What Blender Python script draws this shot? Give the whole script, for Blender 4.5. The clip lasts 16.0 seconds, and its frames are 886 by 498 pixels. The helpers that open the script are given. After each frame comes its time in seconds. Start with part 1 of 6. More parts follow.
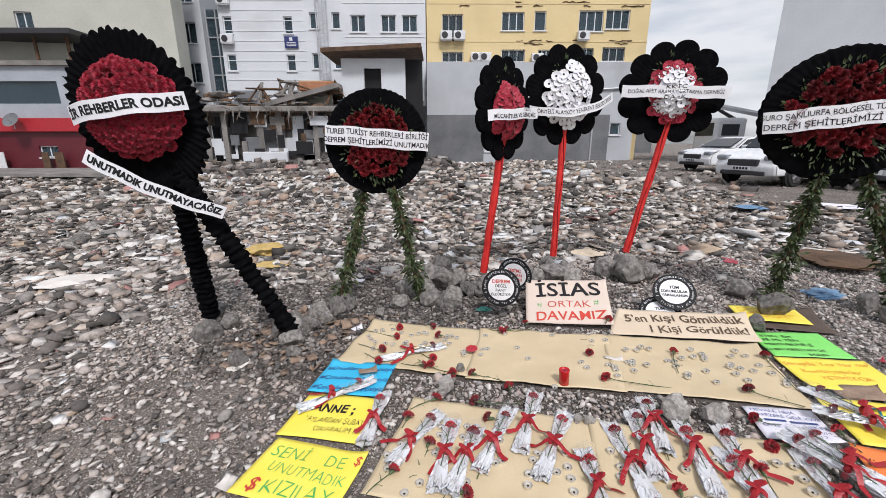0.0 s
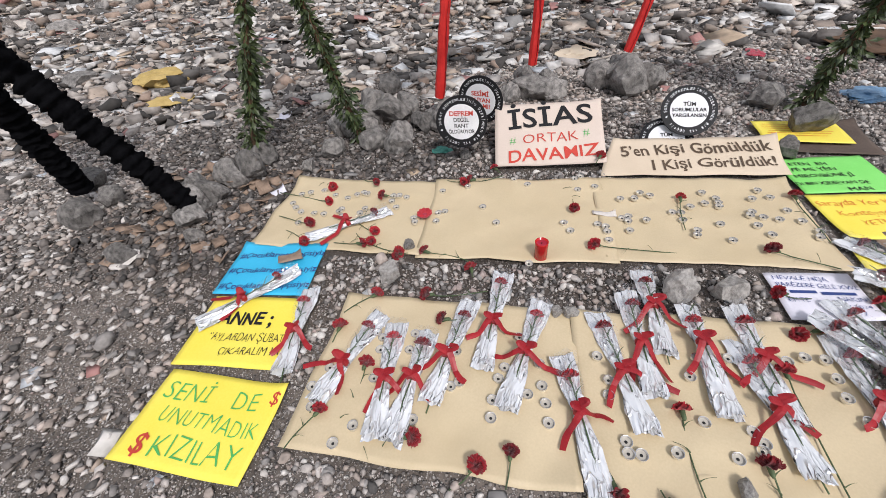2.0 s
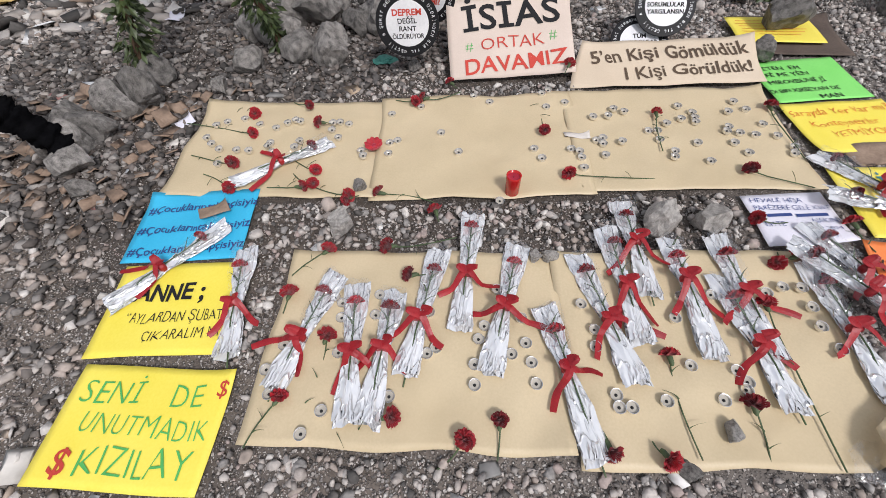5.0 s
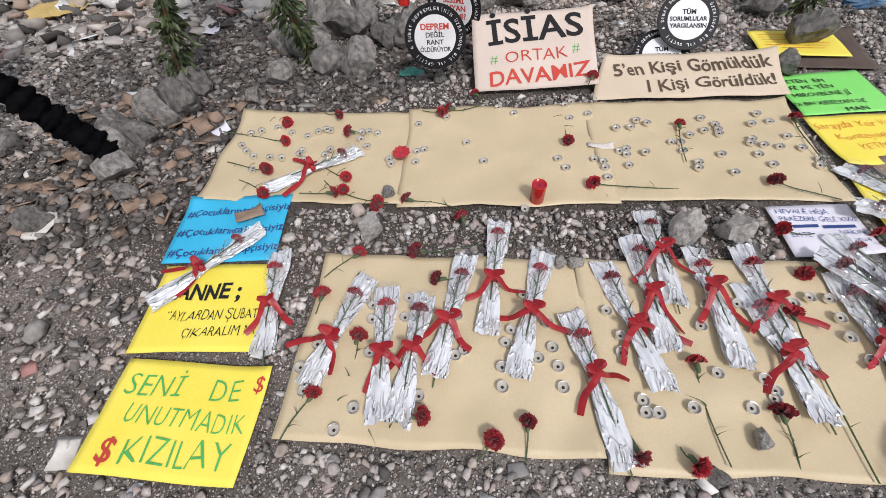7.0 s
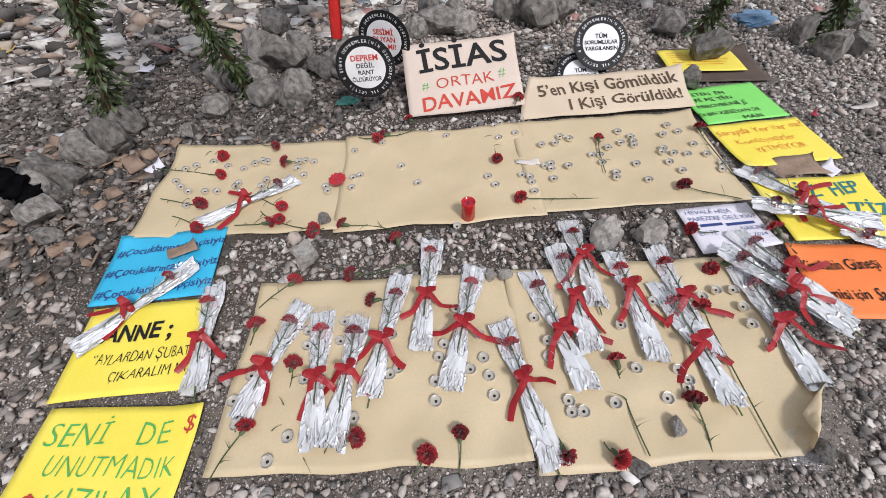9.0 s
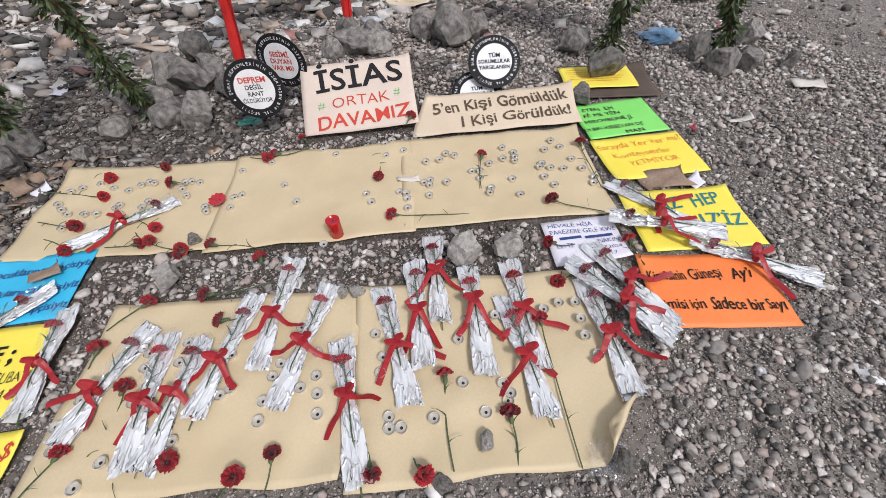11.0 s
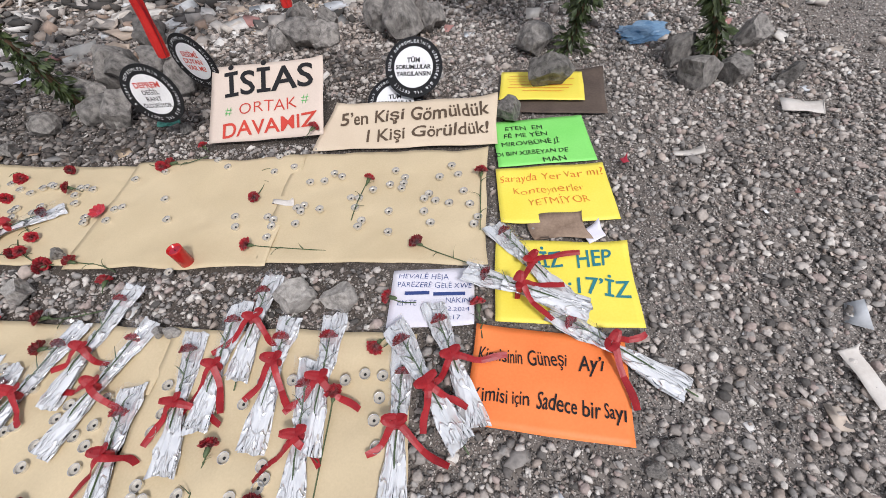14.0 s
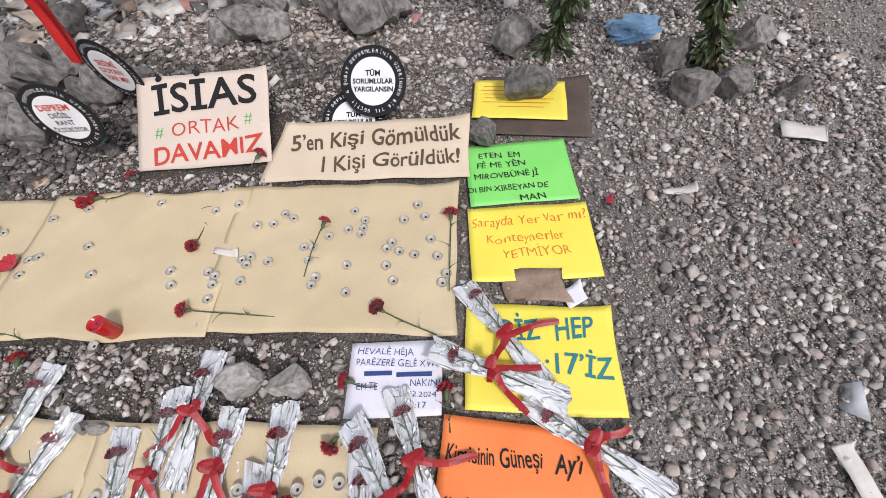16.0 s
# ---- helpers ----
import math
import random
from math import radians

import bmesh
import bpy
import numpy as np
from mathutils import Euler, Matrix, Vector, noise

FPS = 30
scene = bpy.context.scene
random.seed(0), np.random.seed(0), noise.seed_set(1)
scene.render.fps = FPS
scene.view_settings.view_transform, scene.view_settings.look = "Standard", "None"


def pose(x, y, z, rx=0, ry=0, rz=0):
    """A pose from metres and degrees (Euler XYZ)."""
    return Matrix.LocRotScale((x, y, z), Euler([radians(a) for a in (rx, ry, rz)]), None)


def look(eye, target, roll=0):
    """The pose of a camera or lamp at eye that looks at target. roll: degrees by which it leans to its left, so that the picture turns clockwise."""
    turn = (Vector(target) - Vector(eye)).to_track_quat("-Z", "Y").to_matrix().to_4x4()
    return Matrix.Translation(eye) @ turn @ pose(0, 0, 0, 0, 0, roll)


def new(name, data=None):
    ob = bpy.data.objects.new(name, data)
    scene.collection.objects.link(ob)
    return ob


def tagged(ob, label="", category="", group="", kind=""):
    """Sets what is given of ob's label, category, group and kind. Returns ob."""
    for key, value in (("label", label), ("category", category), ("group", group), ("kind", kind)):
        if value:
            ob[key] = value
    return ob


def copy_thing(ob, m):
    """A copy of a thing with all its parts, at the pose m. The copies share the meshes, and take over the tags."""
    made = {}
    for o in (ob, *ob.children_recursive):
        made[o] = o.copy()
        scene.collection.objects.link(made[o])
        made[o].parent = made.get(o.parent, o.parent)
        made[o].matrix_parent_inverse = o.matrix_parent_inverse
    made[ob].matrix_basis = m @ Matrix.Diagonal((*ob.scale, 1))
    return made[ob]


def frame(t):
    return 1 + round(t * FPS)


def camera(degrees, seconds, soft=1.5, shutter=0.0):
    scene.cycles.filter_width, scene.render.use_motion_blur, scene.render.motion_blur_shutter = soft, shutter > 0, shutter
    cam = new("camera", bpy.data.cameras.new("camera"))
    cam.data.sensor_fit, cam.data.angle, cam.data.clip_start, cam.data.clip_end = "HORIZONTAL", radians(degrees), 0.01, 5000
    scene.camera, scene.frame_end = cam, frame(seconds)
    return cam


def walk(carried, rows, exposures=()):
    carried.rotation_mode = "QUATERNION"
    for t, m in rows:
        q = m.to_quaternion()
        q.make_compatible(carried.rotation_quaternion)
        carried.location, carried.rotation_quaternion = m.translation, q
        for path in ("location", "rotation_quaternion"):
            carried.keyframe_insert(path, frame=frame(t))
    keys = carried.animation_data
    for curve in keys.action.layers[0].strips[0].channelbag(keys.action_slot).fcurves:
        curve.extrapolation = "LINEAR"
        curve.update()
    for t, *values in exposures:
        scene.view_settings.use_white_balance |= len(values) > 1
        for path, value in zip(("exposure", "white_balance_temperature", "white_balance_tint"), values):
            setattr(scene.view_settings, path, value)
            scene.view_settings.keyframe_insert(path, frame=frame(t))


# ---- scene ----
cam = camera(95.8, 16.0, 0.6)
PATH = [
    (0, (0.119, 0.0037, 1.4359), (-0.4417, 1.7131, 0.9616), -2.7),
    (0.5, (0.0791, 0.1665, 1.4415), (-0.4966, 1.8433, 0.8779), -3.3),
    (1, (0.133, 0.4139, 1.3987), (-0.439, 2.0069, 0.6259), -4.8),
    (1.5, (0.1693, 0.6203, 1.3606), (-0.3488, 2.0832, 0.3357), -6.4),
    (2, (0.08, 0.8063, 1.328), (-0.3292, 2.1334, 0.0911), -7.0),
    (2.5, (-0.0326, 0.9542, 1.3048), (-0.3246, 2.1632, -0.0781), -6.2),
    (3, (-0.0642, 1.0202, 1.2713), (-0.2762, 2.1343, -0.2027), -4.8),
    (3.5, (-0.0632, 1.0639, 1.2518), (-0.2278, 2.1325, -0.2613), -3.7),
    (3.7, (-0.0651, 1.0546, 1.2518), (-0.2037, 2.1223, -0.2641), -3.4),
    (5.8, (-0.0195, 1.0518, 1.2611), (-0.1748, 2.1018, -0.2669), -4.7),
    (6, (-0.0326, 1.0379, 1.2648), (-0.199, 2.0934, -0.2576), -4.8),
    (6.5, (-0.0651, 1.0118, 1.275), (-0.2548, 2.0841, -0.2325), -5.1),
    (7, (-0.0893, 1.0109, 1.2815), (-0.2855, 2.0972, -0.2158), -5.1),
    (7.5, (-0.0995, 1.0165, 1.2871), (-0.2818, 2.1195, -0.2), -4.8),
    (8, (-0.0716, 1.0081, 1.2974), (-0.2251, 2.1353, -0.1739), -4.5),
    (8.5, (-0.0093, 1.0007, 1.3067), (-0.1237, 2.1511, -0.1507), -4.3),
    (9, (0.0651, 0.9886, 1.3076), (-0.0037, 2.1576, -0.1376), -3.8),
    (9.5, (0.1469, 0.9849, 1.3076), (0.119, 2.1669, -0.1283), -3.3),
    (10, (0.3069, 0.9709, 1.3067), (0.2948, 2.166, -0.1181), -3.1),
    (10.2, (0.3813, 0.9579, 1.3197), (0.372, 2.1576, -0.1014), -3.0),
    (12.3, (1.0304, 1.0425, 1.2946), (0.8696, 2.2627, -0.0995), -6.7),
    (12.5, (1.1188, 1.0109, 1.2992), (0.9356, 2.2273, -0.0958), -7.2),
    (13, (1.2536, 1.0379, 1.289), (1.049, 2.2255, -0.1274), -7.8),
    (13.5, (1.3671, 1.2267, 1.2825), (1.1439, 2.3706, -0.1674), -8.2),
    (14, (1.4545, 1.3866, 1.3104), (1.1718, 2.4822, -0.1655), -8.9),
    (14.5, (1.5671, 1.5354, 1.3308), (1.2248, 2.578, -0.1711), -9.9),
    (15, (1.568, 1.661, 1.3466), (1.2332, 2.6533, -0.1906), -10.0),
    (15.5, (1.5001, 1.767, 1.3634), (1.2285, 2.7212, -0.2102), -9.3),
    (16, (1.4778, 1.8265, 1.3727), (1.2815, 2.7723, -0.2167), -7.7),
]
LOT_TILT = Matrix.Rotation(radians(-2.5), 4, Vector((-0.31173, 0.95017, 0)))
walk(cam, [(t, LOT_TILT @ look(eye, target, roll)) for t, eye, target, roll in PATH], [(0.0, 0.16, 6300, 13), (1.0, 0.16, 6300, 13), (3.0, 0.0, 6300, 13), (9.5, 0.0, 6300, 13), (12.5, 0.06, 6300, 13), (16.0, 0.07, 6300, 13)])

# ---- light ----
SKY_STRENGTH, SUN = 0.102, 2.4
world = bpy.data.worlds.new("sky")
scene.world = world
world.use_nodes = True
wn, wl = world.node_tree.nodes, world.node_tree.links
sky = wn.new("ShaderNodeTexSky")
sky.sky_type, sky.sun_disc, sky.sun_elevation, sky.sun_rotation = "NISHITA", False, radians(48), radians(150)
sky.dust_density, sky.air_density = 3.0, 1.2
wcoord, wmap, wnoise, wramp, wmix = (wn.new("ShaderNode" + k) for k in ("TexCoord", "Mapping", "TexNoise", "ValToRGB", "MixRGB"))
wmap.inputs["Scale"].default_value = (1.5, 1.5, 6.0)
wnoise.inputs["Scale"].default_value, wnoise.inputs["Detail"].default_value = 1.6, 6
wramp.color_ramp.elements[0].position, wramp.color_ramp.elements[1].position = 0.32, 0.58
wmix.inputs[2].default_value = (7.0, 7.15, 7.3, 1)
wl.new(wcoord.outputs["Generated"], wmap.inputs["Vector"])
wl.new(wmap.outputs[0], wnoise.inputs["Vector"])
wl.new(wnoise.outputs["Fac"], wramp.inputs[0])
wl.new(wramp.outputs[0], wmix.inputs[0])
wl.new(sky.outputs[0], wmix.inputs[1])
wl.new(wmix.outputs[0], wn["Background"].inputs["Color"])
wn["Background"].inputs["Strength"].default_value = SKY_STRENGTH
sun = new("sun", bpy.data.lights.new("sun", "SUN"))
sun.data.energy, sun.data.angle, sun.data.color = SUN, radians(11), (1.0, 0.97, 0.93)
sun.matrix_world = look((6, -9, 14), (0, 0, 0))


# ---- materials ----
def nodes_of(name):
    m = bpy.data.materials.new(name)
    m.use_nodes = True
    return m, m.node_tree.nodes, m.node_tree.links, m.node_tree.nodes["Principled BSDF"]


def surface(name, dark, light, rough=0.8, scale=6.0, fine=60.0, bump=0.15, metal=0.0, vary="", stain=None, gap=0.01, sheen=0.0):
    """A surface with two scales of colour variation and fine relief. vary: object or island."""
    m, n, k, p = nodes_of(name)
    co = n.new("ShaderNodeTexCoord")
    big, small, mix, ramp = n.new("ShaderNodeTexNoise"), n.new("ShaderNodeTexNoise"), n.new("ShaderNodeMath"), n.new("ShaderNodeValToRGB")
    big.inputs["Scale"].default_value, big.inputs["Detail"].default_value = scale, 5
    small.inputs["Scale"].default_value, small.inputs["Detail"].default_value = fine, 4
    mix.operation = "MULTIPLY_ADD"
    mix.inputs[1].default_value, mix.inputs[2].default_value = 0.35, 0.0
    k.new(co.outputs["Object"], big.inputs["Vector"])
    k.new(co.outputs["Object"], small.inputs["Vector"])
    k.new(small.outputs["Fac"], mix.inputs[0])
    add = n.new("ShaderNodeMath")
    add.operation = "MULTIPLY_ADD"
    add.inputs[1].default_value = 0.65
    k.new(big.outputs["Fac"], add.inputs[0])
    k.new(mix.outputs[0], add.inputs[2])
    fac = add.outputs[0]
    ramp.color_ramp.elements[0].position, ramp.color_ramp.elements[1].position = 0.34, 0.66
    ramp.color_ramp.elements[0].color, ramp.color_ramp.elements[1].color = (*dark, 1), (*light, 1)
    k.new(fac, ramp.inputs[0])
    col = ramp.outputs[0]
    if stain:
        st, sr, sm = n.new("ShaderNodeTexNoise"), n.new("ShaderNodeValToRGB"), n.new("ShaderNodeMixRGB")
        st.inputs["Scale"].default_value, st.inputs["Detail"].default_value = scale * 0.45, 8
        sr.color_ramp.elements[0].position, sr.color_ramp.elements[1].position = 0.56, 0.68
        sm.inputs[2].default_value = (*stain, 1)
        k.new(co.outputs["Object"], st.inputs["Vector"])
        k.new(st.outputs["Fac"], sr.inputs[0])
        half = n.new("ShaderNodeMath")
        half.operation, half.inputs[1].default_value = "MULTIPLY", 0.6
        k.new(sr.outputs[0], half.inputs[0])
        k.new(half.outputs[0], sm.inputs[0])
        k.new(col, sm.inputs[1])
        col = sm.outputs[0]
    if vary:
        hs = n.new("ShaderNodeHueSaturation")
        src = n.new("ShaderNodeObjectInfo" if vary == "object" else "ShaderNodeNewGeometry")
        rng = n.new("ShaderNodeMapRange")
        rng.inputs["To Min"].default_value, rng.inputs["To Max"].default_value = 0.6, 1.4
        k.new(src.outputs["Random" if vary == "object" else "Random Per Island"], rng.inputs["Value"])
        k.new(rng.outputs[0], hs.inputs["Value"])
        k.new(col, hs.inputs["Color"])
        col = hs.outputs[0]
    k.new(col, p.inputs["Base Color"])
    p.inputs["Roughness"].default_value, p.inputs["Metallic"].default_value = rough, metal
    p.inputs["Sheen Weight"].default_value = sheen
    if bump:
        b = n.new("ShaderNodeBump")
        b.inputs["Strength"].default_value, b.inputs["Distance"].default_value = bump, gap
        k.new(fac, b.inputs["Height"])
        k.new(b.outputs[0], p.inputs["Normal"])
    return m


def stone_mix(name, colours, rough=0.9, scale=40.0):
    """Loose stones: each island takes its own colour from a row of them."""
    m, n, k, p = nodes_of(name)
    geo, ramp, co, no, hs, rng, b = (n.new("ShaderNode" + q) for q in ("NewGeometry", "ValToRGB", "TexCoord", "TexNoise", "HueSaturation", "MapRange", "Bump"))
    ramp.color_ramp.interpolation = "CONSTANT"
    el = ramp.color_ramp.elements
    while len(el) < len(colours):
        el.new(0.5)
    for i, c in enumerate(colours):
        el[i].position, el[i].color = i / len(colours), (*c, 1)
    no.inputs["Scale"].default_value, no.inputs["Detail"].default_value = scale, 6
    rng.inputs["To Min"].default_value, rng.inputs["To Max"].default_value = 0.4, 1.45
    k.new(geo.outputs["Random Per Island"], ramp.inputs[0])
    k.new(co.outputs["Object"], no.inputs["Vector"])
    k.new(no.outputs["Fac"], rng.inputs["Value"])
    k.new(rng.outputs[0], hs.inputs["Value"])
    k.new(ramp.outputs[0], hs.inputs["Color"])
    k.new(hs.outputs[0], p.inputs["Base Color"])
    p.inputs["Roughness"].default_value = rough
    b.inputs["Strength"].default_value, b.inputs["Distance"].default_value = 0.5, 0.01
    k.new(no.outputs["Fac"], b.inputs["Height"])
    k.new(b.outputs[0], p.inputs["Normal"])
    return m


def plain(name, colour, rough=0.5, metal=0.0, vary=""):
    c = Vector(colour)
    return surface(name, c * 0.86, c * 1.08, rough, 8, 90, 0.05, metal, vary)


def soil_surface():
    """Dark soil on one side of the lot, dry pale dust on the other, mixed in patches."""
    m = surface("soil", (0.06, 0.048, 0.04), (0.24, 0.2, 0.168), 0.95, 1.3, 45, 0.9, stain=(0.03, 0.025, 0.021), gap=0.02)
    n, k = m.node_tree.nodes, m.node_tree.links
    p = n["Principled BSDF"]
    col = p.inputs["Base Color"].links[0].from_socket
    co, no, grain, add, rng, dust, mix = (n.new("ShaderNode" + q) for q in ("TexCoord", "TexNoise", "TexNoise", "Math", "MapRange", "ValToRGB", "MixRGB"))
    no.inputs["Scale"].default_value, no.inputs["Detail"].default_value = 0.9, 6
    grain.inputs["Scale"].default_value, grain.inputs["Detail"].default_value = 30, 8
    dust.color_ramp.elements[0].color, dust.color_ramp.elements[1].color = (0.095, 0.084, 0.076, 1), (0.36, 0.325, 0.298, 1)
    add.operation = "MULTIPLY_ADD"
    add.inputs[1].default_value = 5.0
    rng.inputs["From Min"].default_value, rng.inputs["From Max"].default_value, rng.inputs["To Max"].default_value = 0.8, 3.6, 0.85
    dot = n.new("ShaderNodeVectorMath")
    dot.operation, dot.inputs[1].default_value = "DOT_PRODUCT", (1.0, -0.75, 0.0)
    k.new(co.outputs["Object"], dot.inputs[0])
    k.new(co.outputs["Object"], no.inputs["Vector"])
    k.new(co.outputs["Object"], grain.inputs["Vector"])
    k.new(no.outputs["Fac"], add.inputs[0])
    k.new(dot.outputs["Value"], add.inputs[2])
    k.new(add.outputs[0], rng.inputs["Value"])
    k.new(grain.outputs["Fac"], dust.inputs[0])
    k.new(rng.outputs[0], mix.inputs[0])
    k.new(col, mix.inputs[1])
    k.new(dust.outputs[0], mix.inputs[2])
    col, normal = mix.outputs[0], p.inputs["Normal"].links[0].from_socket
    for size, share, deep in ((170.0, 0.38, 0.004), (75.0, 0.55, 0.008)):
        # packed grit: rounded grains of many greys, standing proud of the soil
        vor, sep, near, pick, both, tone, lay, bump = (n.new("ShaderNode" + q) for q in ("TexVoronoi", "SeparateColor", "MapRange", "Math", "Math", "ValToRGB", "MixRGB", "Bump"))
        vor.inputs["Scale"].default_value = size
        near.inputs["From Min"].default_value, near.inputs["From Max"].default_value = 0.52, 0.36
        pick.operation, pick.inputs[1].default_value = "GREATER_THAN", share
        both.operation = "MULTIPLY"
        e = tone.color_ramp.elements
        e[0].color, e[1].color = (0.085, 0.075, 0.068, 1), (0.66, 0.61, 0.57, 1)
        mid = e.new(0.6)
        mid.color = (0.31, 0.278, 0.255, 1)
        k.new(co.outputs["Object"], vor.inputs["Vector"])
        k.new(vor.outputs["Color"], sep.inputs[0])
        k.new(vor.outputs["Distance"], near.inputs["Value"])
        k.new(sep.outputs[0], pick.inputs[0])
        k.new(near.outputs[0], both.inputs[0])
        k.new(pick.outputs[0], both.inputs[1])
        k.new(sep.outputs[1], tone.inputs[0])
        k.new(both.outputs[0], lay.inputs[0])
        k.new(col, lay.inputs[1])
        k.new(tone.outputs[0], lay.inputs[2])
        bump.inputs["Strength"].default_value, bump.inputs["Distance"].default_value = 1.0, deep
        k.new(both.outputs[0], bump.inputs["Height"])
        k.new(normal, bump.inputs["Normal"])
        col, normal = lay.outputs[0], bump.outputs[0]
    # ground colour multiplied darker in a ragged oval round and behind the papers
    place, span, rag, patch_mask, tint = (n.new("ShaderNode" + q) for q in ("Mapping", "VectorMath", "Math", "MapRange", "MixRGB"))
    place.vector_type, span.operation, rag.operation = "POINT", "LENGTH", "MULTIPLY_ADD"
    place.inputs["Scale"].default_value = (1 / DARK_PATCH[2], 1 / DARK_PATCH[3], 0)
    place.inputs["Location"].default_value = (-DARK_PATCH[0] / DARK_PATCH[2], -DARK_PATCH[1] / DARK_PATCH[3], 0)
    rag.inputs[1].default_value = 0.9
    patch_mask.inputs["From Min"].default_value, patch_mask.inputs["From Max"].default_value, patch_mask.inputs["To Max"].default_value = 1.6, 1.25, 0.72
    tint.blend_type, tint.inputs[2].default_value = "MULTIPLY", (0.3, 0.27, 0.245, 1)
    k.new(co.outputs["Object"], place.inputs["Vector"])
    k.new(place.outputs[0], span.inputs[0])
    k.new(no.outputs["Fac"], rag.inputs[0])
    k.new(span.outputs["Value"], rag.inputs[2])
    k.new(rag.outputs[0], patch_mask.inputs["Value"])
    k.new(patch_mask.outputs[0], tint.inputs[0])
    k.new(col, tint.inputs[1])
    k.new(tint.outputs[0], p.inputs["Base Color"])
    k.new(normal, p.inputs["Normal"])
    return m


DARK_PATCH = (-0.55, 2.85, 2.3, 1.15)  # centre and reach of the darkened oval
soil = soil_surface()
gravel_mat = stone_mix("gravel", [(0.32, 0.287, 0.263), (0.5, 0.45, 0.414), (0.17, 0.154, 0.143), (0.56, 0.51, 0.47), (0.38, 0.317, 0.276), (0.3, 0.28, 0.265), (0.68, 0.636, 0.592), (0.42, 0.37, 0.336), (0.1, 0.092, 0.086), (0.42, 0.34, 0.31), (0.37, 0.345, 0.325)], scale=70)
stony_mat = stone_mix("stony_soil", [(0.3, 0.262, 0.236), (0.45, 0.395, 0.355), (0.17, 0.148, 0.134), (0.55, 0.5, 0.46), (0.36, 0.298, 0.255), (0.28, 0.257, 0.24), (0.66, 0.615, 0.575), (0.1, 0.09, 0.082), (0.5, 0.42, 0.37)])
dark_stone_mat = stone_mix("dark_stones", [(0.12, 0.102, 0.092), (0.19, 0.162, 0.146), (0.085, 0.074, 0.067), (0.25, 0.225, 0.205), (0.16, 0.13, 0.11), (0.12, 0.11, 0.104), (0.36, 0.33, 0.305), (0.06, 0.054, 0.05)])
rubble_mat = stone_mix("rubble", [(0.16, 0.142, 0.13), (0.36, 0.32, 0.288), (0.075, 0.067, 0.061), (0.5, 0.46, 0.43), (0.3, 0.245, 0.205), (0.13, 0.12, 0.112), (0.68, 0.65, 0.62), (0.38, 0.28, 0.22), (0.055, 0.05, 0.046), (0.42, 0.375, 0.34), (0.6, 0.54, 0.48)], scale=16)
litter_mat = stone_mix("litter", [(0.76, 0.75, 0.73), (0.52, 0.44, 0.37), (0.7, 0.66, 0.61), (0.44, 0.35, 0.28), (0.78, 0.76, 0.74), (0.55, 0.57, 0.6), (0.66, 0.57, 0.5), (0.25, 0.24, 0.23), (0.72, 0.72, 0.72), (0.5, 0.38, 0.27), (0.4, 0.2, 0.18), (0.64, 0.6, 0.55)], 0.7, 14)
rock_mat = surface("rock", (0.075, 0.07, 0.065), (0.33, 0.307, 0.286), 0.9, 9, 55, 1.0, vary="object", stain=(0.3, 0.28, 0.255), gap=0.015)
pale_rock = surface("pale_rock", (0.24, 0.225, 0.208), (0.56, 0.525, 0.49), 0.9, 10, 60, 1.0, stain=(0.3, 0.28, 0.26), gap=0.015)
kraft = surface("kraft_paper", (0.565, 0.455, 0.285), (0.665, 0.543, 0.355), 0.5, 3.0, 140, 0.12, stain=(0.53, 0.42, 0.255), gap=0.004)
kraft_pale = surface("pale_card", (0.6, 0.495, 0.42), (0.69, 0.58, 0.5), 0.8, 4, 140, 0.1, gap=0.004)
kraft_box = surface("box_card", (0.61, 0.495, 0.365), (0.69, 0.575, 0.44), 0.8, 4, 140, 0.1, gap=0.004)
card_yellow = surface("yellow_card", (0.86, 0.71, 0.07), (0.93, 0.79, 0.12), 0.55, 4, 120, 0.06, gap=0.003)
card_blue = surface("blue_card", (0.03, 0.42, 0.68), (0.05, 0.5, 0.78), 0.55, 4, 120, 0.06, gap=0.003)
card_green = surface("green_card", (0.2, 0.68, 0.13), (0.27, 0.77, 0.18), 0.55, 4, 120, 0.06, gap=0.003)
card_orange = surface("orange_card", (0.86, 0.2, 0.045), (0.94, 0.26, 0.07), 0.55, 4, 120, 0.06, gap=0.003)
card_white = surface("white_paper", (0.72, 0.7, 0.78), (0.82, 0.8, 0.88), 0.6, 4, 120, 0.05, gap=0.003)
card_brown = surface("brown_card", (0.06, 0.042, 0.034), (0.13, 0.095, 0.075), 0.85, 5, 100, 0.2)
ink_black, ink_red, ink_green = plain("black_ink", (0.02, 0.02, 0.022), 0.6), plain("red_ink", (0.55, 0.05, 0.03), 0.6), plain("green_ink", (0.08, 0.42, 0.1), 0.6)
ink_blue, ink_teal, ink_orange = plain("blue_ink", (0.03, 0.06, 0.22), 0.6), plain("teal_ink", (0.02, 0.2, 0.24), 0.6), plain("orange_ink", (0.75, 0.2, 0.03), 0.6)
ink_black.node_tree.nodes["Principled BSDF"].inputs["Specular IOR Level"].default_value = 0.15
board_black, board_white = plain("black_board", (0.018, 0.018, 0.02), 0.45), plain("white_board", (0.78, 0.78, 0.8), 0.5)
board_black.node_tree.nodes["Principled BSDF"].inputs["Specular IOR Level"].default_value = 0.12
black_cloth = surface("black_cloth", (0.002, 0.002, 0.0025), (0.006, 0.006, 0.007), 1.0, 20, 180, 0.5)
black_cloth.node_tree.nodes["Principled BSDF"].inputs["Specular IOR Level"].default_value = 0.04
red_cloth = surface("red_cloth", (0.5, 0.012, 0.01), (0.7, 0.03, 0.025), 0.6, 14, 160, 0.35)
